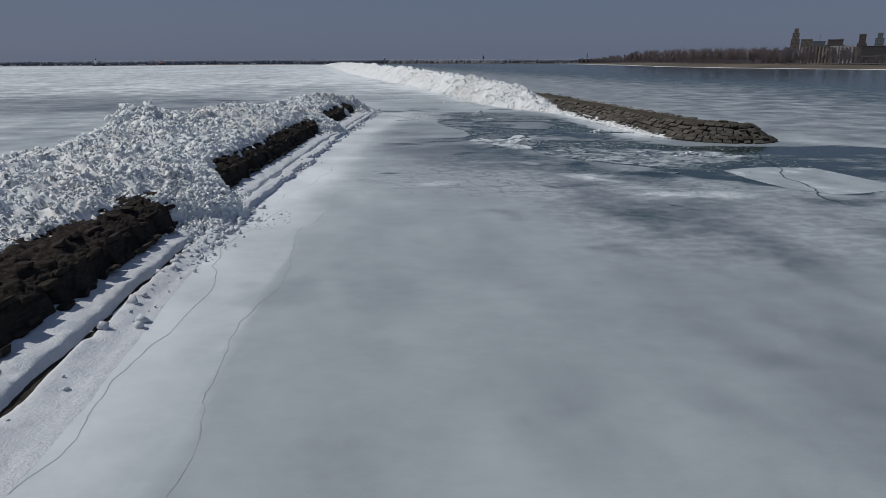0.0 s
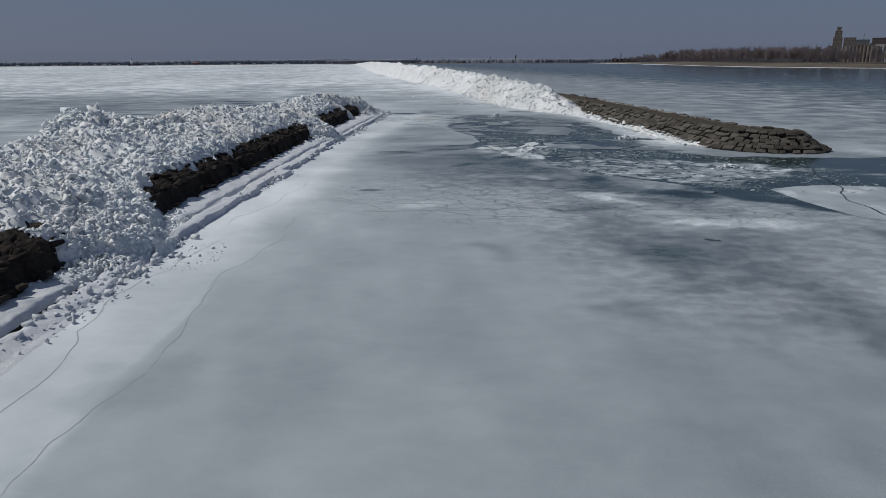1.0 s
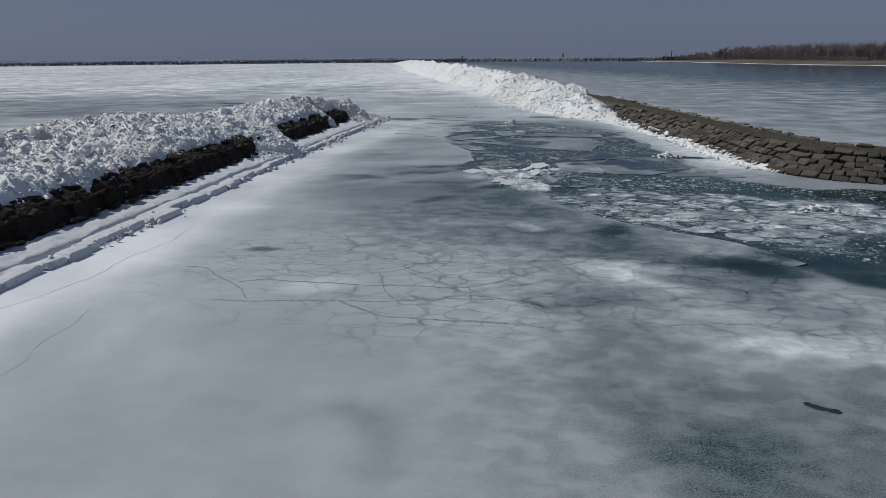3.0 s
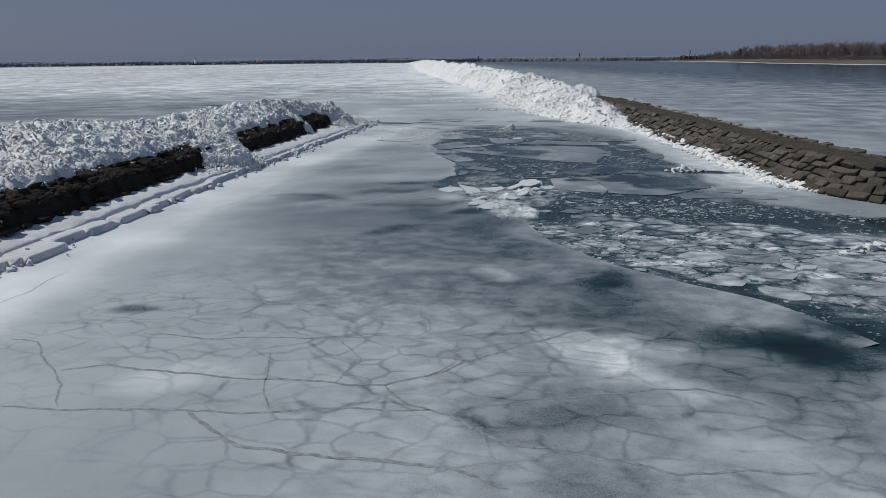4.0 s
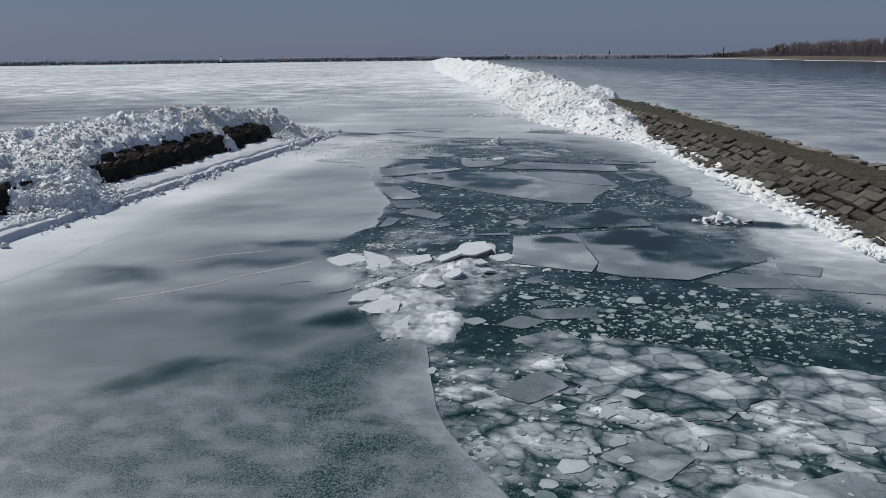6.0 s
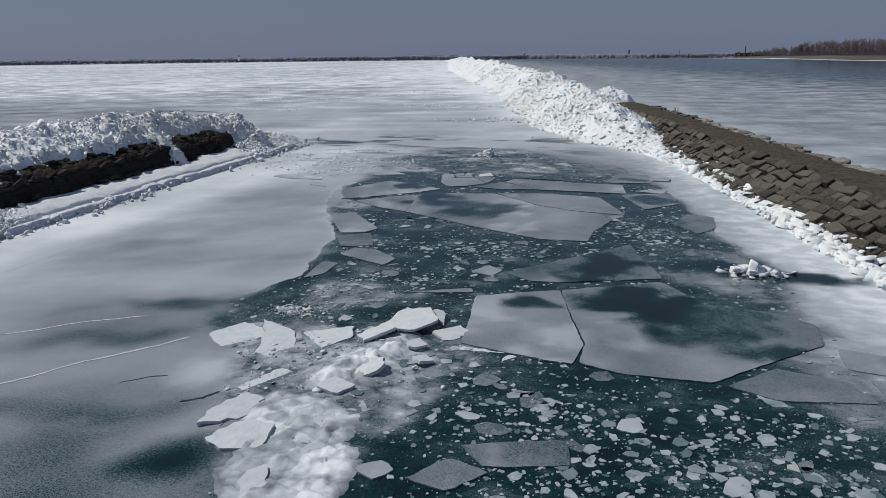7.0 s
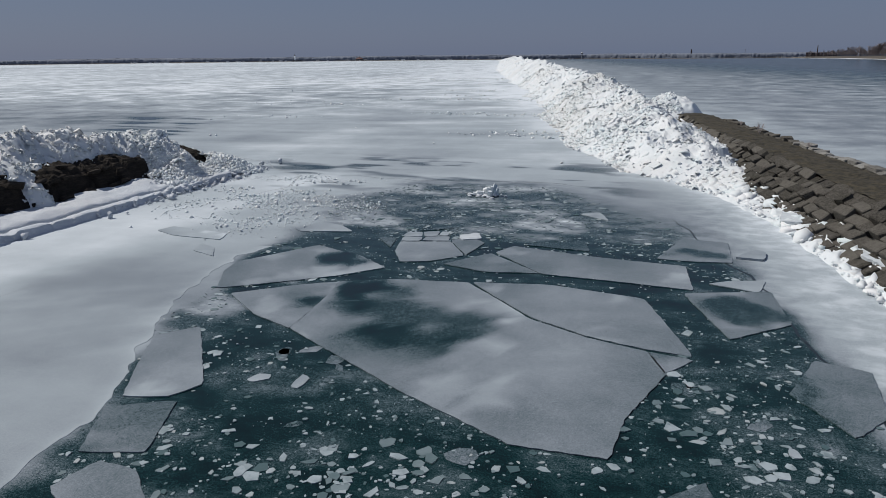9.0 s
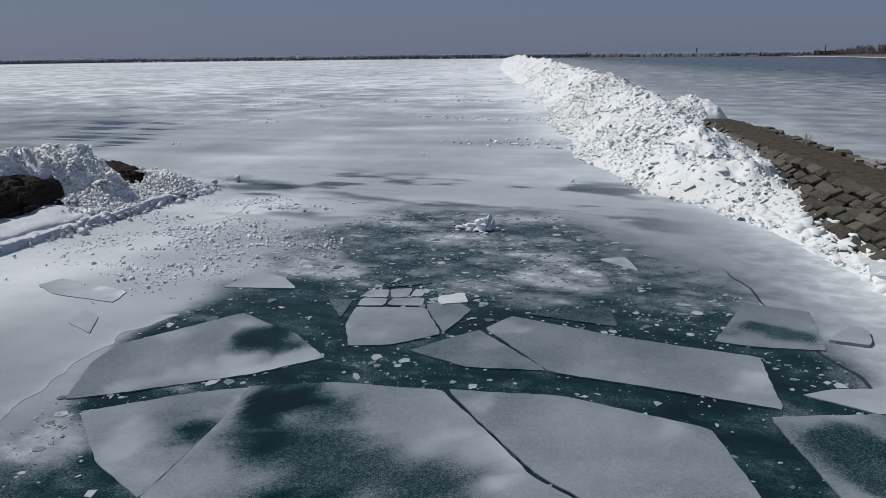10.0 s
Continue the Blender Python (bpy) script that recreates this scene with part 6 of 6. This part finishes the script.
def bare_trees(name, spots, mat, label, seed, twigs=46):
    """Leafless trees: tapered trunks, limbs and many thin upswept twigs."""
    rng = random.Random(seed)
    verts, faces = [], []
    for x, y, z, h in spots:
        k = len(verts)
        z = z + float(level(x, y))
        r = h * 0.018
        verts += [(x - r, y, z), (x + r, y, z), (x, y + r, z), (x, y, z + h * 0.8)]
        faces += [(k, k + 1, k + 3), (k + 1, k + 2, k + 3), (k + 2, k, k + 3)]
        for _ in range(twigs):
            b = rng.uniform(0.22, 0.75)
            a, out, up = rng.uniform(0, 6.283), rng.uniform(0.08, 0.34) * h, rng.uniform(0.12, 0.42) * h
            bx, by, bz = x + rng.gauss(0, 0.05) * h, y + rng.gauss(0, 0.05) * h, z + b * h
            ex, ey, ez = bx + math.cos(a) * out, by + math.sin(a) * out, min(bz + up, z + h * rng.uniform(0.82, 1.05))
            w = h * rng.uniform(0.012, 0.035)
            k = len(verts)
            verts += [(bx - w, by - w, bz), (bx + w, by + w, bz), (ex + w, ey - w, ez)]
            faces.append((k, k + 1, k + 2))
    return tagged(new(name, mesh_of(name, verts, faces, mat)), label, "trees", kind="stuff")


def woods():
    rng = random.Random(12)
    spots = []
    # grove behind the shore
    for _ in range(520):
        f = rng.random()
        y = 730 + 620 * f
        x = np.interp(y, [712, 800, 900, 1100, 1512], [300, 262, 244, 246, 256]) + rng.uniform(45, 170)
        spots.append((x, y, 2.6, rng.uniform(13, 21) * (1.0 if y < 1150 else 0.75)))
    bare_trees("bare_trees", spots, M_TWIG, "grove of bare brown winter trees behind the shore", 13)
    spots = []
    for _ in range(200):
        y = rng.uniform(560, 760)
        x = np.interp(y, [545, 615, 712, 800], [560, 385, 300, 262]) + rng.uniform(60, 330)
        spots.append((x, y, 2.6, rng.uniform(5, 11)))
    for _ in range(220):
        y = rng.uniform(1250, 1540)
        x = 258 + rng.uniform(20, 260)
        spots.append((x, y, 2.6, rng.uniform(5, 12)))
    bare_trees("bare_trees", spots, M_TWIG, "scattered low bare trees and scrub on the shore", 14)
    spots = []
    line = np.array(NORTH_SHORE[::-1], float)
    for i in range(1500):
        u = rng.uniform(-4700, 4700)
        y = np.interp(u, line[:, 0], line[:, 1]) + rng.uniform(20, 160)
        if math.hypot(u, y) < 4930:
            spots.append((u, y, 1.5, rng.uniform(7, 13) + 5 * fbm(np.array([u * 0.002]), np.array([0.0]), 2, 3)[0]))
    bare_trees("far_woods", spots, M_HAZED_WOOD, "line of bare woods on the far shore, tinted with distance haze", 15, 14)
    for back, low, high, seed in ((40, 3, 8, 1), (110, 5, 11, 2)):
        u = np.arange(-4300, 2400, 5.0)
        y = np.interp(u, line[:, 0], line[:, 1]) + back
        ok = np.hypot(u, y) < 4950
        u, y = u[ok], y[ok]
        h = 11 + 1.6 * low + 1.5 * (high - low) * fbm(u * 0.006, u * 0, 4, seed + 80) + 1.5 * np.random.RandomState(seed).uniform(0, 1, len(u))
        prof = np.array([0.0, 0.55, 0.9, 1.0, 0.7, 0.0])
        Y = y[:, None] + np.array([[0, 2, 6, 12, 20, 26.0]]) + 4 * np.random.RandomState(seed + 5).uniform(-1, 1, (len(u), 6))
        tagged(new("far_woods", grid_mesh("far_woods", np.repeat(u[:, None], 6, 1), Y, 1.0 + level(u, y)[:, None] + h[:, None] * prof[None], M_HAZED_WOOD, False)), "line of dense woods on the far shore, tinted with distance haze", "trees", kind="stuff")


woods()


def box_arrays(x, y, z, sx, sy, sz, turn=0.0):
    c, s = math.cos(turn), math.sin(turn)
    v = [(x + a * sx / 2 * c - b * sy / 2 * s, y + a * sx / 2 * s + b * sy / 2 * c, z + (sz if t else 0)) for t in (0, 1) for a, b in ((-1, -1), (1, -1), (1, 1), (-1, 1))]
    return v, [(0, 3, 2, 1), (4, 5, 6, 7), (0, 1, 5, 4), (1, 2, 6, 5), (2, 3, 7, 6), (3, 0, 4, 7)]


def boxes_mesh(name, boxes, mat):
    verts, faces = [], []
    for b in boxes:
        v, f = box_arrays(*b)
        faces += [tuple(i + len(verts) for i in q) for q in f]
        verts += v
    return mesh_of(name, verts, faces, mat)


M_GLASS = plain_material("dark_window_glass", (0.03, 0.035, 0.045), (0.06, 0.07, 0.08), 0.1, 0.15)


def building(u, far, wide, high, tone, label, tiers=((1.0, 1.0),), floors=8, bays=8, roof=None, deep=None):
    """A far building on the bearing u: stacked tiers, window strips set into the front, a roof slab."""
    mat = plain_material("facade", tuple(c * 0.8 for c in tone), tone, 0.03, 0.85)
    x, y = u * far, far
    turn = -math.atan(u)
    root = new("building")
    root.location = (x, y, 2.5 + float(level(x, y)))
    root.rotation_euler = (0, 0, turn)
    tagged(root, label, "building", "city buildings")
    deep = deep or wide * 0.7
    z, panes = 0.0, []
    for share, w in tiers:
        h = high * share
        part("wall", boxes_mesh("wall", [(0, 0, z, wide * w, deep * w, h)], mat), root)
        rows = max(1, int(floors * share))
        cols = max(2, int(bays * w))
        for r in range(rows):
            zz = z + h * (r + 0.3) / rows
            strip = [((c - (cols - 1) / 2) * wide * w / cols * 0.94, -deep * w / 2 - 0.05, zz, wide * w / cols * 0.5, 0.3, h / rows * 0.5) for c in range(cols)]
            panes += strip
        z += h
    part("windows", boxes_mesh("windows", panes, M_GLASS), root, "rows of dark windows", "stuff")
    w = tiers[-1][1]
    part("roof", boxes_mesh("roof", [(0, 0, z, wide * w * 1.02, deep * w * 1.02, high * 0.025)] + (roof or []), mat), root)
    return root


# the tan, brick and dark facade tones are greyed to include distance haze
HAZY_TAN, HAZY_BRICK, HAZY_DARK, PALE, GREEN = (0.21, 0.18, 0.155), (0.125, 0.095, 0.088), (0.085, 0.074, 0.072), (0.30, 0.31, 0.32), (0.16, 0.19, 0.20)
building(0.487, 3000, 40, 136, HAZY_TAN, "tall tan stepped office tower over the city", ((0.22, 1.25), (0.5, 0.85), (0.18, 0.66), (0.1, 0.4)), 26, 9)
building(0.459, 1500, 84, 25, HAZY_DARK, "long dark brick warehouse near the shore", ((1.0, 1.0),), 6, 20, [(-20, 0, 25, 6, 6, 5), (5, 0, 25, 5, 5, 4), (26, 0, 25, 8, 6, 6)])
building(0.503, 2500, 36, 79, HAZY_TAN, "broad beige office block", ((1.0, 1.0),), 14, 9)
building(0.520, 2450, 40, 71, GREEN, "blue-grey office block with a mast", ((1.0, 1.0),), 12, 9, [(2, 0, 71, 1.5, 1.5, 22)])
building(0.543, 2500, 58, 78, HAZY_BRICK, "brown office block with a sloping pale roof", ((0.8, 1.0), (0.2, 0.82)), 14, 12, [(18, -6, 72, 12, 10, 10)])
building(0.580, 2500, 30, 96, HAZY_BRICK, "red-brown brick office tower", ((0.7, 1.0), (0.3, 0.72)), 20, 7)
building(0.573, 2200, 42, 42, HAZY_TAN, "low tan office block", ((1.0, 1.0),), 10, 9)
building(0.604, 2600, 38, 104, GREEN, "pale green-grey stepped tower", ((0.6, 1.0), (0.25, 0.75), (0.15, 0.45)), 22, 8)
building(0.599, 2100, 66, 48, HAZY_DARK, "dark brown office block", ((1.0, 1.0),), 10, 14)
building(0.630, 2300, 30, 60, HAZY_DARK, "dark tall office tower block", ((1.0, 1.0),), 14, 8)
building(0.375, 1350, 36, 19, PALE, "low white flat building behind the trees", ((1.0, 1.0),), 4, 10)
building(0.342, 1500, 22, 22, PALE, "small pale building over the trees", ((1.0, 1.0),), 5, 6)
building(0.300, 1600, 20, 16, HAZY_BRICK, "small brown building over the trees", ((1.0, 1.0),), 3, 6)
building(0.640, 1500, 60, 30, HAZY_BRICK, "long brick warehouse near the shore", ((1.0, 1.0),), 6, 16)
building(0.425, 1450, 50, 14, PALE, "row of low pale houses", ((1.0, 1.0),), 3, 14)
building(0.205, 1530, 50, 7, HAZY_BRICK, "low brick shed on the far shore", ((1.0, 1.0),), 2, 14)
building(0.145, 3740, 120, 9, PALE, "low pale sheds on the far shore", ((1.0, 1.0),), 2, 14)
building(0.085, 3740, 95, 11, HAZY_BRICK, "red brick works with a tall chimney", ((1.0, 1.0),), 4, 12)


def cylinder_mesh(name, parts, mat, sides=14):
    """Upright tapered cylinders in one mesh: x, y, z, radius low, radius high, height."""
    verts, faces = [], []
    for x, y, z, r0, r1, h in parts:
        k = len(verts)
        for r, zz in ((r0, z), (r1, z + h)):
            verts += [(x + r * math.cos(6.2832 * i / sides), y + r * math.sin(6.2832 * i / sides), zz) for i in range(sides)]
        faces += [(k + i, k + (i + 1) % sides, k + sides + (i + 1) % sides, k + sides + i) for i in range(sides)]
        faces += [tuple(range(k + sides, k + 2 * sides))]
    return mesh_of(name, verts, faces, mat)


def grain_elevator():
    white = plain_material("stained_concrete", (0.22, 0.22, 0.215), (0.40, 0.40, 0.395), 0.05, 0.85)
    dark = plain_material("old_concrete", (0.10, 0.085, 0.075), (0.20, 0.17, 0.15), 0.05, 0.85)
    for u, far, n, r, h, mat, label in ((0.554, 1400, 7, 3.3, 30, white, "white fluted concrete grain elevator"), (0.517, 1420, 8, 3.2, 30, dark, "dark weathered grain elevator")):
        root = new("grain_elevator")
        root.location = (u * far, far, 2.5 + float(level(u * far, far)))
        root.rotation_euler = (0, 0, -math.atan(u))
        tagged(root, label, "grain elevator", "grain elevators")
        for i in range(n):
            part("silo", cylinder_mesh("silo", [((i - (n - 1) / 2) * r * 1.9, 0, 0, r, r, h)], mat), root)
        part("head_house", boxes_mesh("head_house", [(0, 3, h, n * r * 1.8, 5, 2.5)], mat), root)
        part("end_wall", boxes_mesh("end_wall", [(n * r * 0.95 + 4, 0, 0, 7, 9, h)], dark), root)


grain_elevator()


def skyway():
    """Elevated road on piers, climbing out of view."""
    mat = plain_material("road_concrete", (0.10, 0.10, 0.10), (0.18, 0.18, 0.18), 0.05, 0.85)
    root = tagged(new("elevated_road"), "grey elevated road on concrete piers", "bridge")
    root.location = (745, 1300, 2.5 + float(level(745, 1300)))
    root.rotation_euler = (0, 0, -0.5)
    deck = [(i * 20 - 20, 0, 10 + i * 0.6, 20.5, 12, 1.6) for i in range(12)]
    part("deck", boxes_mesh("deck", deck, mat), root)
    for i in range(12):
        part("pier", boxes_mesh("pier", [(i * 20 - 20, 0, 0, 2, 8, 10 + i * 0.6)], mat), root)


skyway()


def landmark_light():
    white = plain_material("white_tower_paint", (0.70, 0.71, 0.72), (0.80, 0.81, 0.82), 0.2, 0.6)
    rock = plain_material("dark_crib_stone", (0.03, 0.03, 0.035), (0.07, 0.07, 0.075), 0.3, 0.9)
    root = tagged(new("lighthouse"), "white lighthouse tower on a dark stone crib", "lighthouse")
    root.location = (-876, 1795, float(level(-876, 1795)))
    part("crib", boxes_mesh("crib", [(3, 0, -0.5, 24, 14, 4.0), (12, 0, -0.5, 12, 10, 2.6)], rock), root, "dark stone crib")
    part("tower", cylinder_mesh("tower", [(-2, 0, 3.5, 2.6, 2.0, 11)], white), root, "white tapered tower")
    part("lantern", cylinder_mesh("lantern", [(-2, 0, 14.5, 1.5, 1.5, 2.2), (-2, 0, 16.7, 1.9, 0.2, 1.4)], rock), root, "dark lantern room")
    wall = tagged(new("rubble_mound"), "long low dark rubble mound edged with snow", "breakwater", kind="structure")
    xs = np.linspace(0, 1, 60)
    X = np.repeat((-856 + 190 * xs)[:, None], 5, 1)
    Y = 1800 + np.repeat(np.array([[-6, -3, 0, 3, 6.0]]), 60, 0) + 40 * xs[:, None]
    Z = np.repeat(np.array([[-0.4, 1.0, 1.8, 1.0, -0.4]]), 60, 0) * (0.6 + 0.8 * fbm(X * 0.05, Y * 0.05, 3, 9)) + level(X, Y)
    part("rubble", grid_mesh("rubble", X, Y, Z, rock, False), wall)
    crib = tagged(new("intake_crib"), "round red-roofed water intake house on a crib", "building", "far landmarks")
    crib.location = (-985, 2480, float(level(-985, 2480)))
    red = plain_material("red_roof", (0.085, 0.045, 0.04), (0.13, 0.06, 0.05), 0.1, 0.8)
    part("wall", cylinder_mesh("wall", [(0, 0, 0, 14, 14, 7)], rock, 20), crib, "dark round stone wall")
    part("roof", cylinder_mesh("roof", [(0, 0, 7, 15, 3, 6), (0, 0, 13, 1.5, 1.5, 2)], red, 20), crib, "red conical roof")


landmark_light()


def far_marks():
    dark = plain_material("dark_brick", (0.05, 0.04, 0.04), (0.09, 0.07, 0.065), 0.1, 0.85)
    pale = plain_material("pale_steel", (0.35, 0.36, 0.38), (0.5, 0.51, 0.53), 0.1, 0.5)
    ch = tagged(new("chimney"), "tall dark brick factory chimney", "chimney", "far landmarks")
    ch.location = (0.0535 * 3740 + 2, 3740, 2 + float(level(200, 3740)))
    part("shaft", cylinder_mesh("shaft", [(0, 0, 0, 4.0, 3.0, 40)], dark), ch)
    wt = tagged(new("water_tower"), "pale water tower on the far shore", "water tower", "far landmarks")
    wt.location = (-0.085 * 3800 + 2, 3800, 2 + float(level(-320, 3800)))
    part("shaft", cylinder_mesh("shaft", [(0, 0, 0, 2.0, 1.6, 22)], pale), wt)
    part("tank", cylinder_mesh("tank", [(0, 0, 22, 3, 7, 4), (0, 0, 26, 7, 7, 3), (0, 0, 29, 7, 2, 3)], pale), wt, "rounded pale tank")
    for u, far, h in ((0.019, 3780, 34), (0.118, 3740, 40), (0.03, 3780, 22), (-0.265, 3720, 26), (0.2, 1540, 20)):
        m = tagged(new("mast"), "thin grey radio mast on the far shore", "mast", "masts")
        m.location = (u * far, far, 2 + float(level(u * far, far)))
        part("pole", cylinder_mesh("pole", [(0, 0, 0, 1.1, 0.7, h)], dark, 6), m)
    br = tagged(new("arch_bridge"), "distant pale steel arch bridge", "bridge")
    br.location = (0.0875 * 3900, 3900, 2 + float(level(340, 3900)))
    seg = []
    for i in range(13):
        a = math.pi * i / 12
        seg.append((-32 * math.cos(a), 0, 8 + 14 * math.sin(a), 9, 4, 2.2))
    part("arch", boxes_mesh("arch", seg, pale), br)
    part("deck", boxes_mesh("deck", [(0, 0, 8, 120, 6, 2)], pale), br)
    for x in (-45, -32, 0, 32, 45):
        part("pier", boxes_mesh("pier", [(x, 0, -2, 3, 6, 10)], pale), br)
    rng = random.Random(4)
    house = plain_material("far_house_paint", (0.45, 0.46, 0.48), (0.62, 0.63, 0.64), 0.02, 0.8)
    line = np.array(NORTH_SHORE[::-1], float)
    for i in range(70):
        u = rng.uniform(-2600, 700)
        y = np.interp(u, line[:, 0], line[:, 1]) + rng.uniform(8, 30)
        w = rng.uniform(8, 22)
        h = tagged(new("house", boxes_mesh("house", [(0, 0, 0, w, 9, 4), (0, 0, 4, w * 0.8, 6, 2)], house)), "small pale house on the far shore", "house", "far houses")
        h.location = (u, y, 1.2 + float(level(u, y)))


far_marks()


def bush(x, y, z, h, seed):
    rng = random.Random(seed)
    root = tagged(new("bush"), "leafless grey twiggy bush on the breakwater crest", "bush", "crest bushes")
    root.location = (x, y, z)
    for k in range(7):
        verts, faces = [], []
        a, lean = rng.uniform(0, 6.28), rng.uniform(0.15, 0.9)
        p, d, r = Vector((0, 0, 0)), Vector((math.cos(a) * lean, math.sin(a) * lean, 1)).normalized(), 0.025

        def twig(p, d, r, length, depth):
            q = p + d * length
            side = d.cross(Vector((0.3, 0.7, 0.2))).normalized()
            up = d.cross(side)
            i = len(verts)
            for c, rr in ((p, r), (q, r * 0.55)):
                verts.extend([c + side * rr, c - side * rr * 0.5 + up * rr, c - side * rr * 0.5 - up * rr])
            faces.extend([(i, i + 1, i + 4, i + 3), (i + 1, i + 2, i + 5, i + 4), (i + 2, i, i + 3, i + 5)])
            if depth:
                for _ in range(3):
                    e = (d + Vector((rng.uniform(-0.7, 0.7), rng.uniform(-0.7, 0.7), rng.uniform(-0.2, 0.6)))).normalized()
                    twig(p + (q - p) * rng.uniform(0.5, 1), e, r * 0.6, length * rng.uniform(0.5, 0.8), depth - 1)
        twig(p, d, r, h * rng.uniform(0.35, 0.5), 2)
        part("branch", mesh_of("branch", verts, faces, M_TWIG), root)
    return root


bush(31.0, 177.0, 2.3, 1.5, 1)
bush(33.4, 166.5, 2.3, 0.7, 2)
bush(30.2, 185.0, 2.3, 0.6, 3)
bush(35.4, 153.0, 2.2, 0.5, 4)


# ---------------------------------------------------------------- stones
def stone_kinds(rng, n, sx, sy, sz, mat, wobble=0.13):
    return [hull_mesh("stone", block_verts(rng, sx * rng.uniform(0.62, 1.3), sy * rng.uniform(0.82, 1.06), sz * rng.uniform(0.85, 1.15), wobble, 0.13), mat) for _ in range(n)]


def lay(me, m, parent, rest):
    """One stone, as an object of its own while rest is None, else gathered into rest."""
    if rest is None:
        ob = new("stone", me)
        ob.parent = parent
        ob.matrix_local = m
    else:
        k = len(rest[0])
        rest[0].extend(m @ v.co for v in me.vertices)
        rest[1].extend(tuple(k + i for i in p.vertices) for p in me.polygons)


def east_stones():
    rng = random.Random(3)
    kinds = stone_kinds(rng, 36, 1.12, 0.76, 0.8, M_STONE, 0.17)
    rest = ([], [])
    slope = math.atan2(E_TOP, E_RUN)
    courses = 6
    for c in range(courses):
        f = (c + 0.5) / courses
        off, z = E_HALF + E_RUN * (1 - f) - 0.22, E_TOP * f - 0.22
        s, last, me_next = 0.6 + rng.uniform(0, 0.7), None, None
        while s < 96:
            p, d, w = east_frame(s)
            spot = p + w * off
            if last is None:
                last, me = spot, rng.choice(kinds)
                reach = max(v.co.x for v in me.vertices)
            else:
                if not me_next:
                    me_next = rng.choice(kinds)
                need = reach + max(-v.co.x for v in me_next.vertices) - 0.05
                if (spot - last).length < need:
                    s += 0.06
                    continue
                last, me, me_next = spot, me_next, None
                reach = max(v.co.x for v in me.vertices)
            m = Matrix.Translation(spot + w * rng.uniform(-0.08, 0.08) + Vector((0, 0, z + rng.gauss(-0.05, 0.07) + 0.12 * math.sin(0.21 * s + 1.3 * c))))
            m = m @ Matrix.Rotation(math.atan2(d.y, d.x), 4, "Z") @ Matrix.Rotation(-slope * rng.uniform(0.84, 1.14), 4, "X") @ Matrix.Rotation(radians(rng.gauss(1, 5)), 4, "Z") @ Matrix.Rotation(radians(rng.gauss(0, 5)), 4, "Y")
            lay(me, m, bw_e, None if s < 70 else rest)
            s += 0.3
        # round the end
        p, d, w = east_frame(0.5)
        r = off
        a = 0.15
        while a < math.pi - 0.1:
            way = w * math.cos(a) - d * math.sin(a)
            m = Matrix.Translation(p + way * r + Vector((0, 0, z + rng.uniform(-0.1, 0.1)))) @ Matrix.Rotation(math.atan2(way.y, way.x) - math.pi / 2 + rng.gauss(0, 0.08), 4, "Z") @ Matrix.Rotation(-slope * rng.uniform(0.55, 1.0), 4, "X")
            lay(rng.choice(kinds), m, bw_e, rest if c < 2 and a > 2.2 else None)
            a += rng.uniform(1.3, 1.6) / max(r, 2.0)
    # kerb stones on the back edge and the slope behind it
    small = stone_kinds(rng, 8, 1.25, 0.8, 0.55, M_KERB, 0.2)
    for off, z, keep in ((-E_HALF + 0.05, E_TOP - 0.12, True), (-E_HALF - 1.0, E_TOP - 0.7, False), (-E_HALF - 2.2, E_TOP - 1.5, False)):
        s = 1.0
        while s < 92:
            p, d, w = east_frame(s)
            m = Matrix.Translation(p + w * (off + rng.uniform(-0.15, 0.15)) + Vector((0, 0, z + rng.uniform(-0.14, 0.12)))) @ Matrix.Rotation(math.atan2(d.y, d.x) + rng.gauss(0, 0.2), 4, "Z") @ Matrix.Rotation(radians(rng.gauss(0, 9)), 4, "X")
            lay(rng.choice(small), m, bw_e, None if keep and 20 < s < 70 else rest)
            s += rng.uniform(1.1, 2.0)
    part("stones", mesh_of("stones", rest[0], rest[1], M_STONE), bw_e, "stacked tan-grey stone blocks", "stuff")


def west_stones():
    rng = random.Random(9)
    kinds = stone_kinds(rng, 18, 0.95, 0.6, 0.24, M_BLACK, 0.3)
    rest = ([], [])
    for off, z, lean in ((-0.05, 0.95, 20), (-0.75, 2.05, 22), (-2.0, 2.66, 8)):
        y = 8 + rng.uniform(0, 1)
        while y < 150:
            x = float(rock_edge(y)) + off + rng.uniform(-0.18, 0.18) + 0.5 * (float(fbm(np.array([y * 0.3]), np.array([1.0]), 2, 6)[0]) - 0.5)
            m = Matrix.Translation((x, y, z + rng.uniform(-0.16, 0.14))) @ Matrix.Rotation(math.pi / 2 + rng.gauss(0, 0.13), 4, "Z") @ Matrix.Rotation(radians(-lean + rng.gauss(0, 9)), 4, "X") @ Matrix.Rotation(radians(rng.gauss(0, 7)), 4, "Y")
            lay(rng.choice(kinds), m, bw_w, None)
            y += rng.uniform(0.8, 2.6)


east_stones()
west_stones()
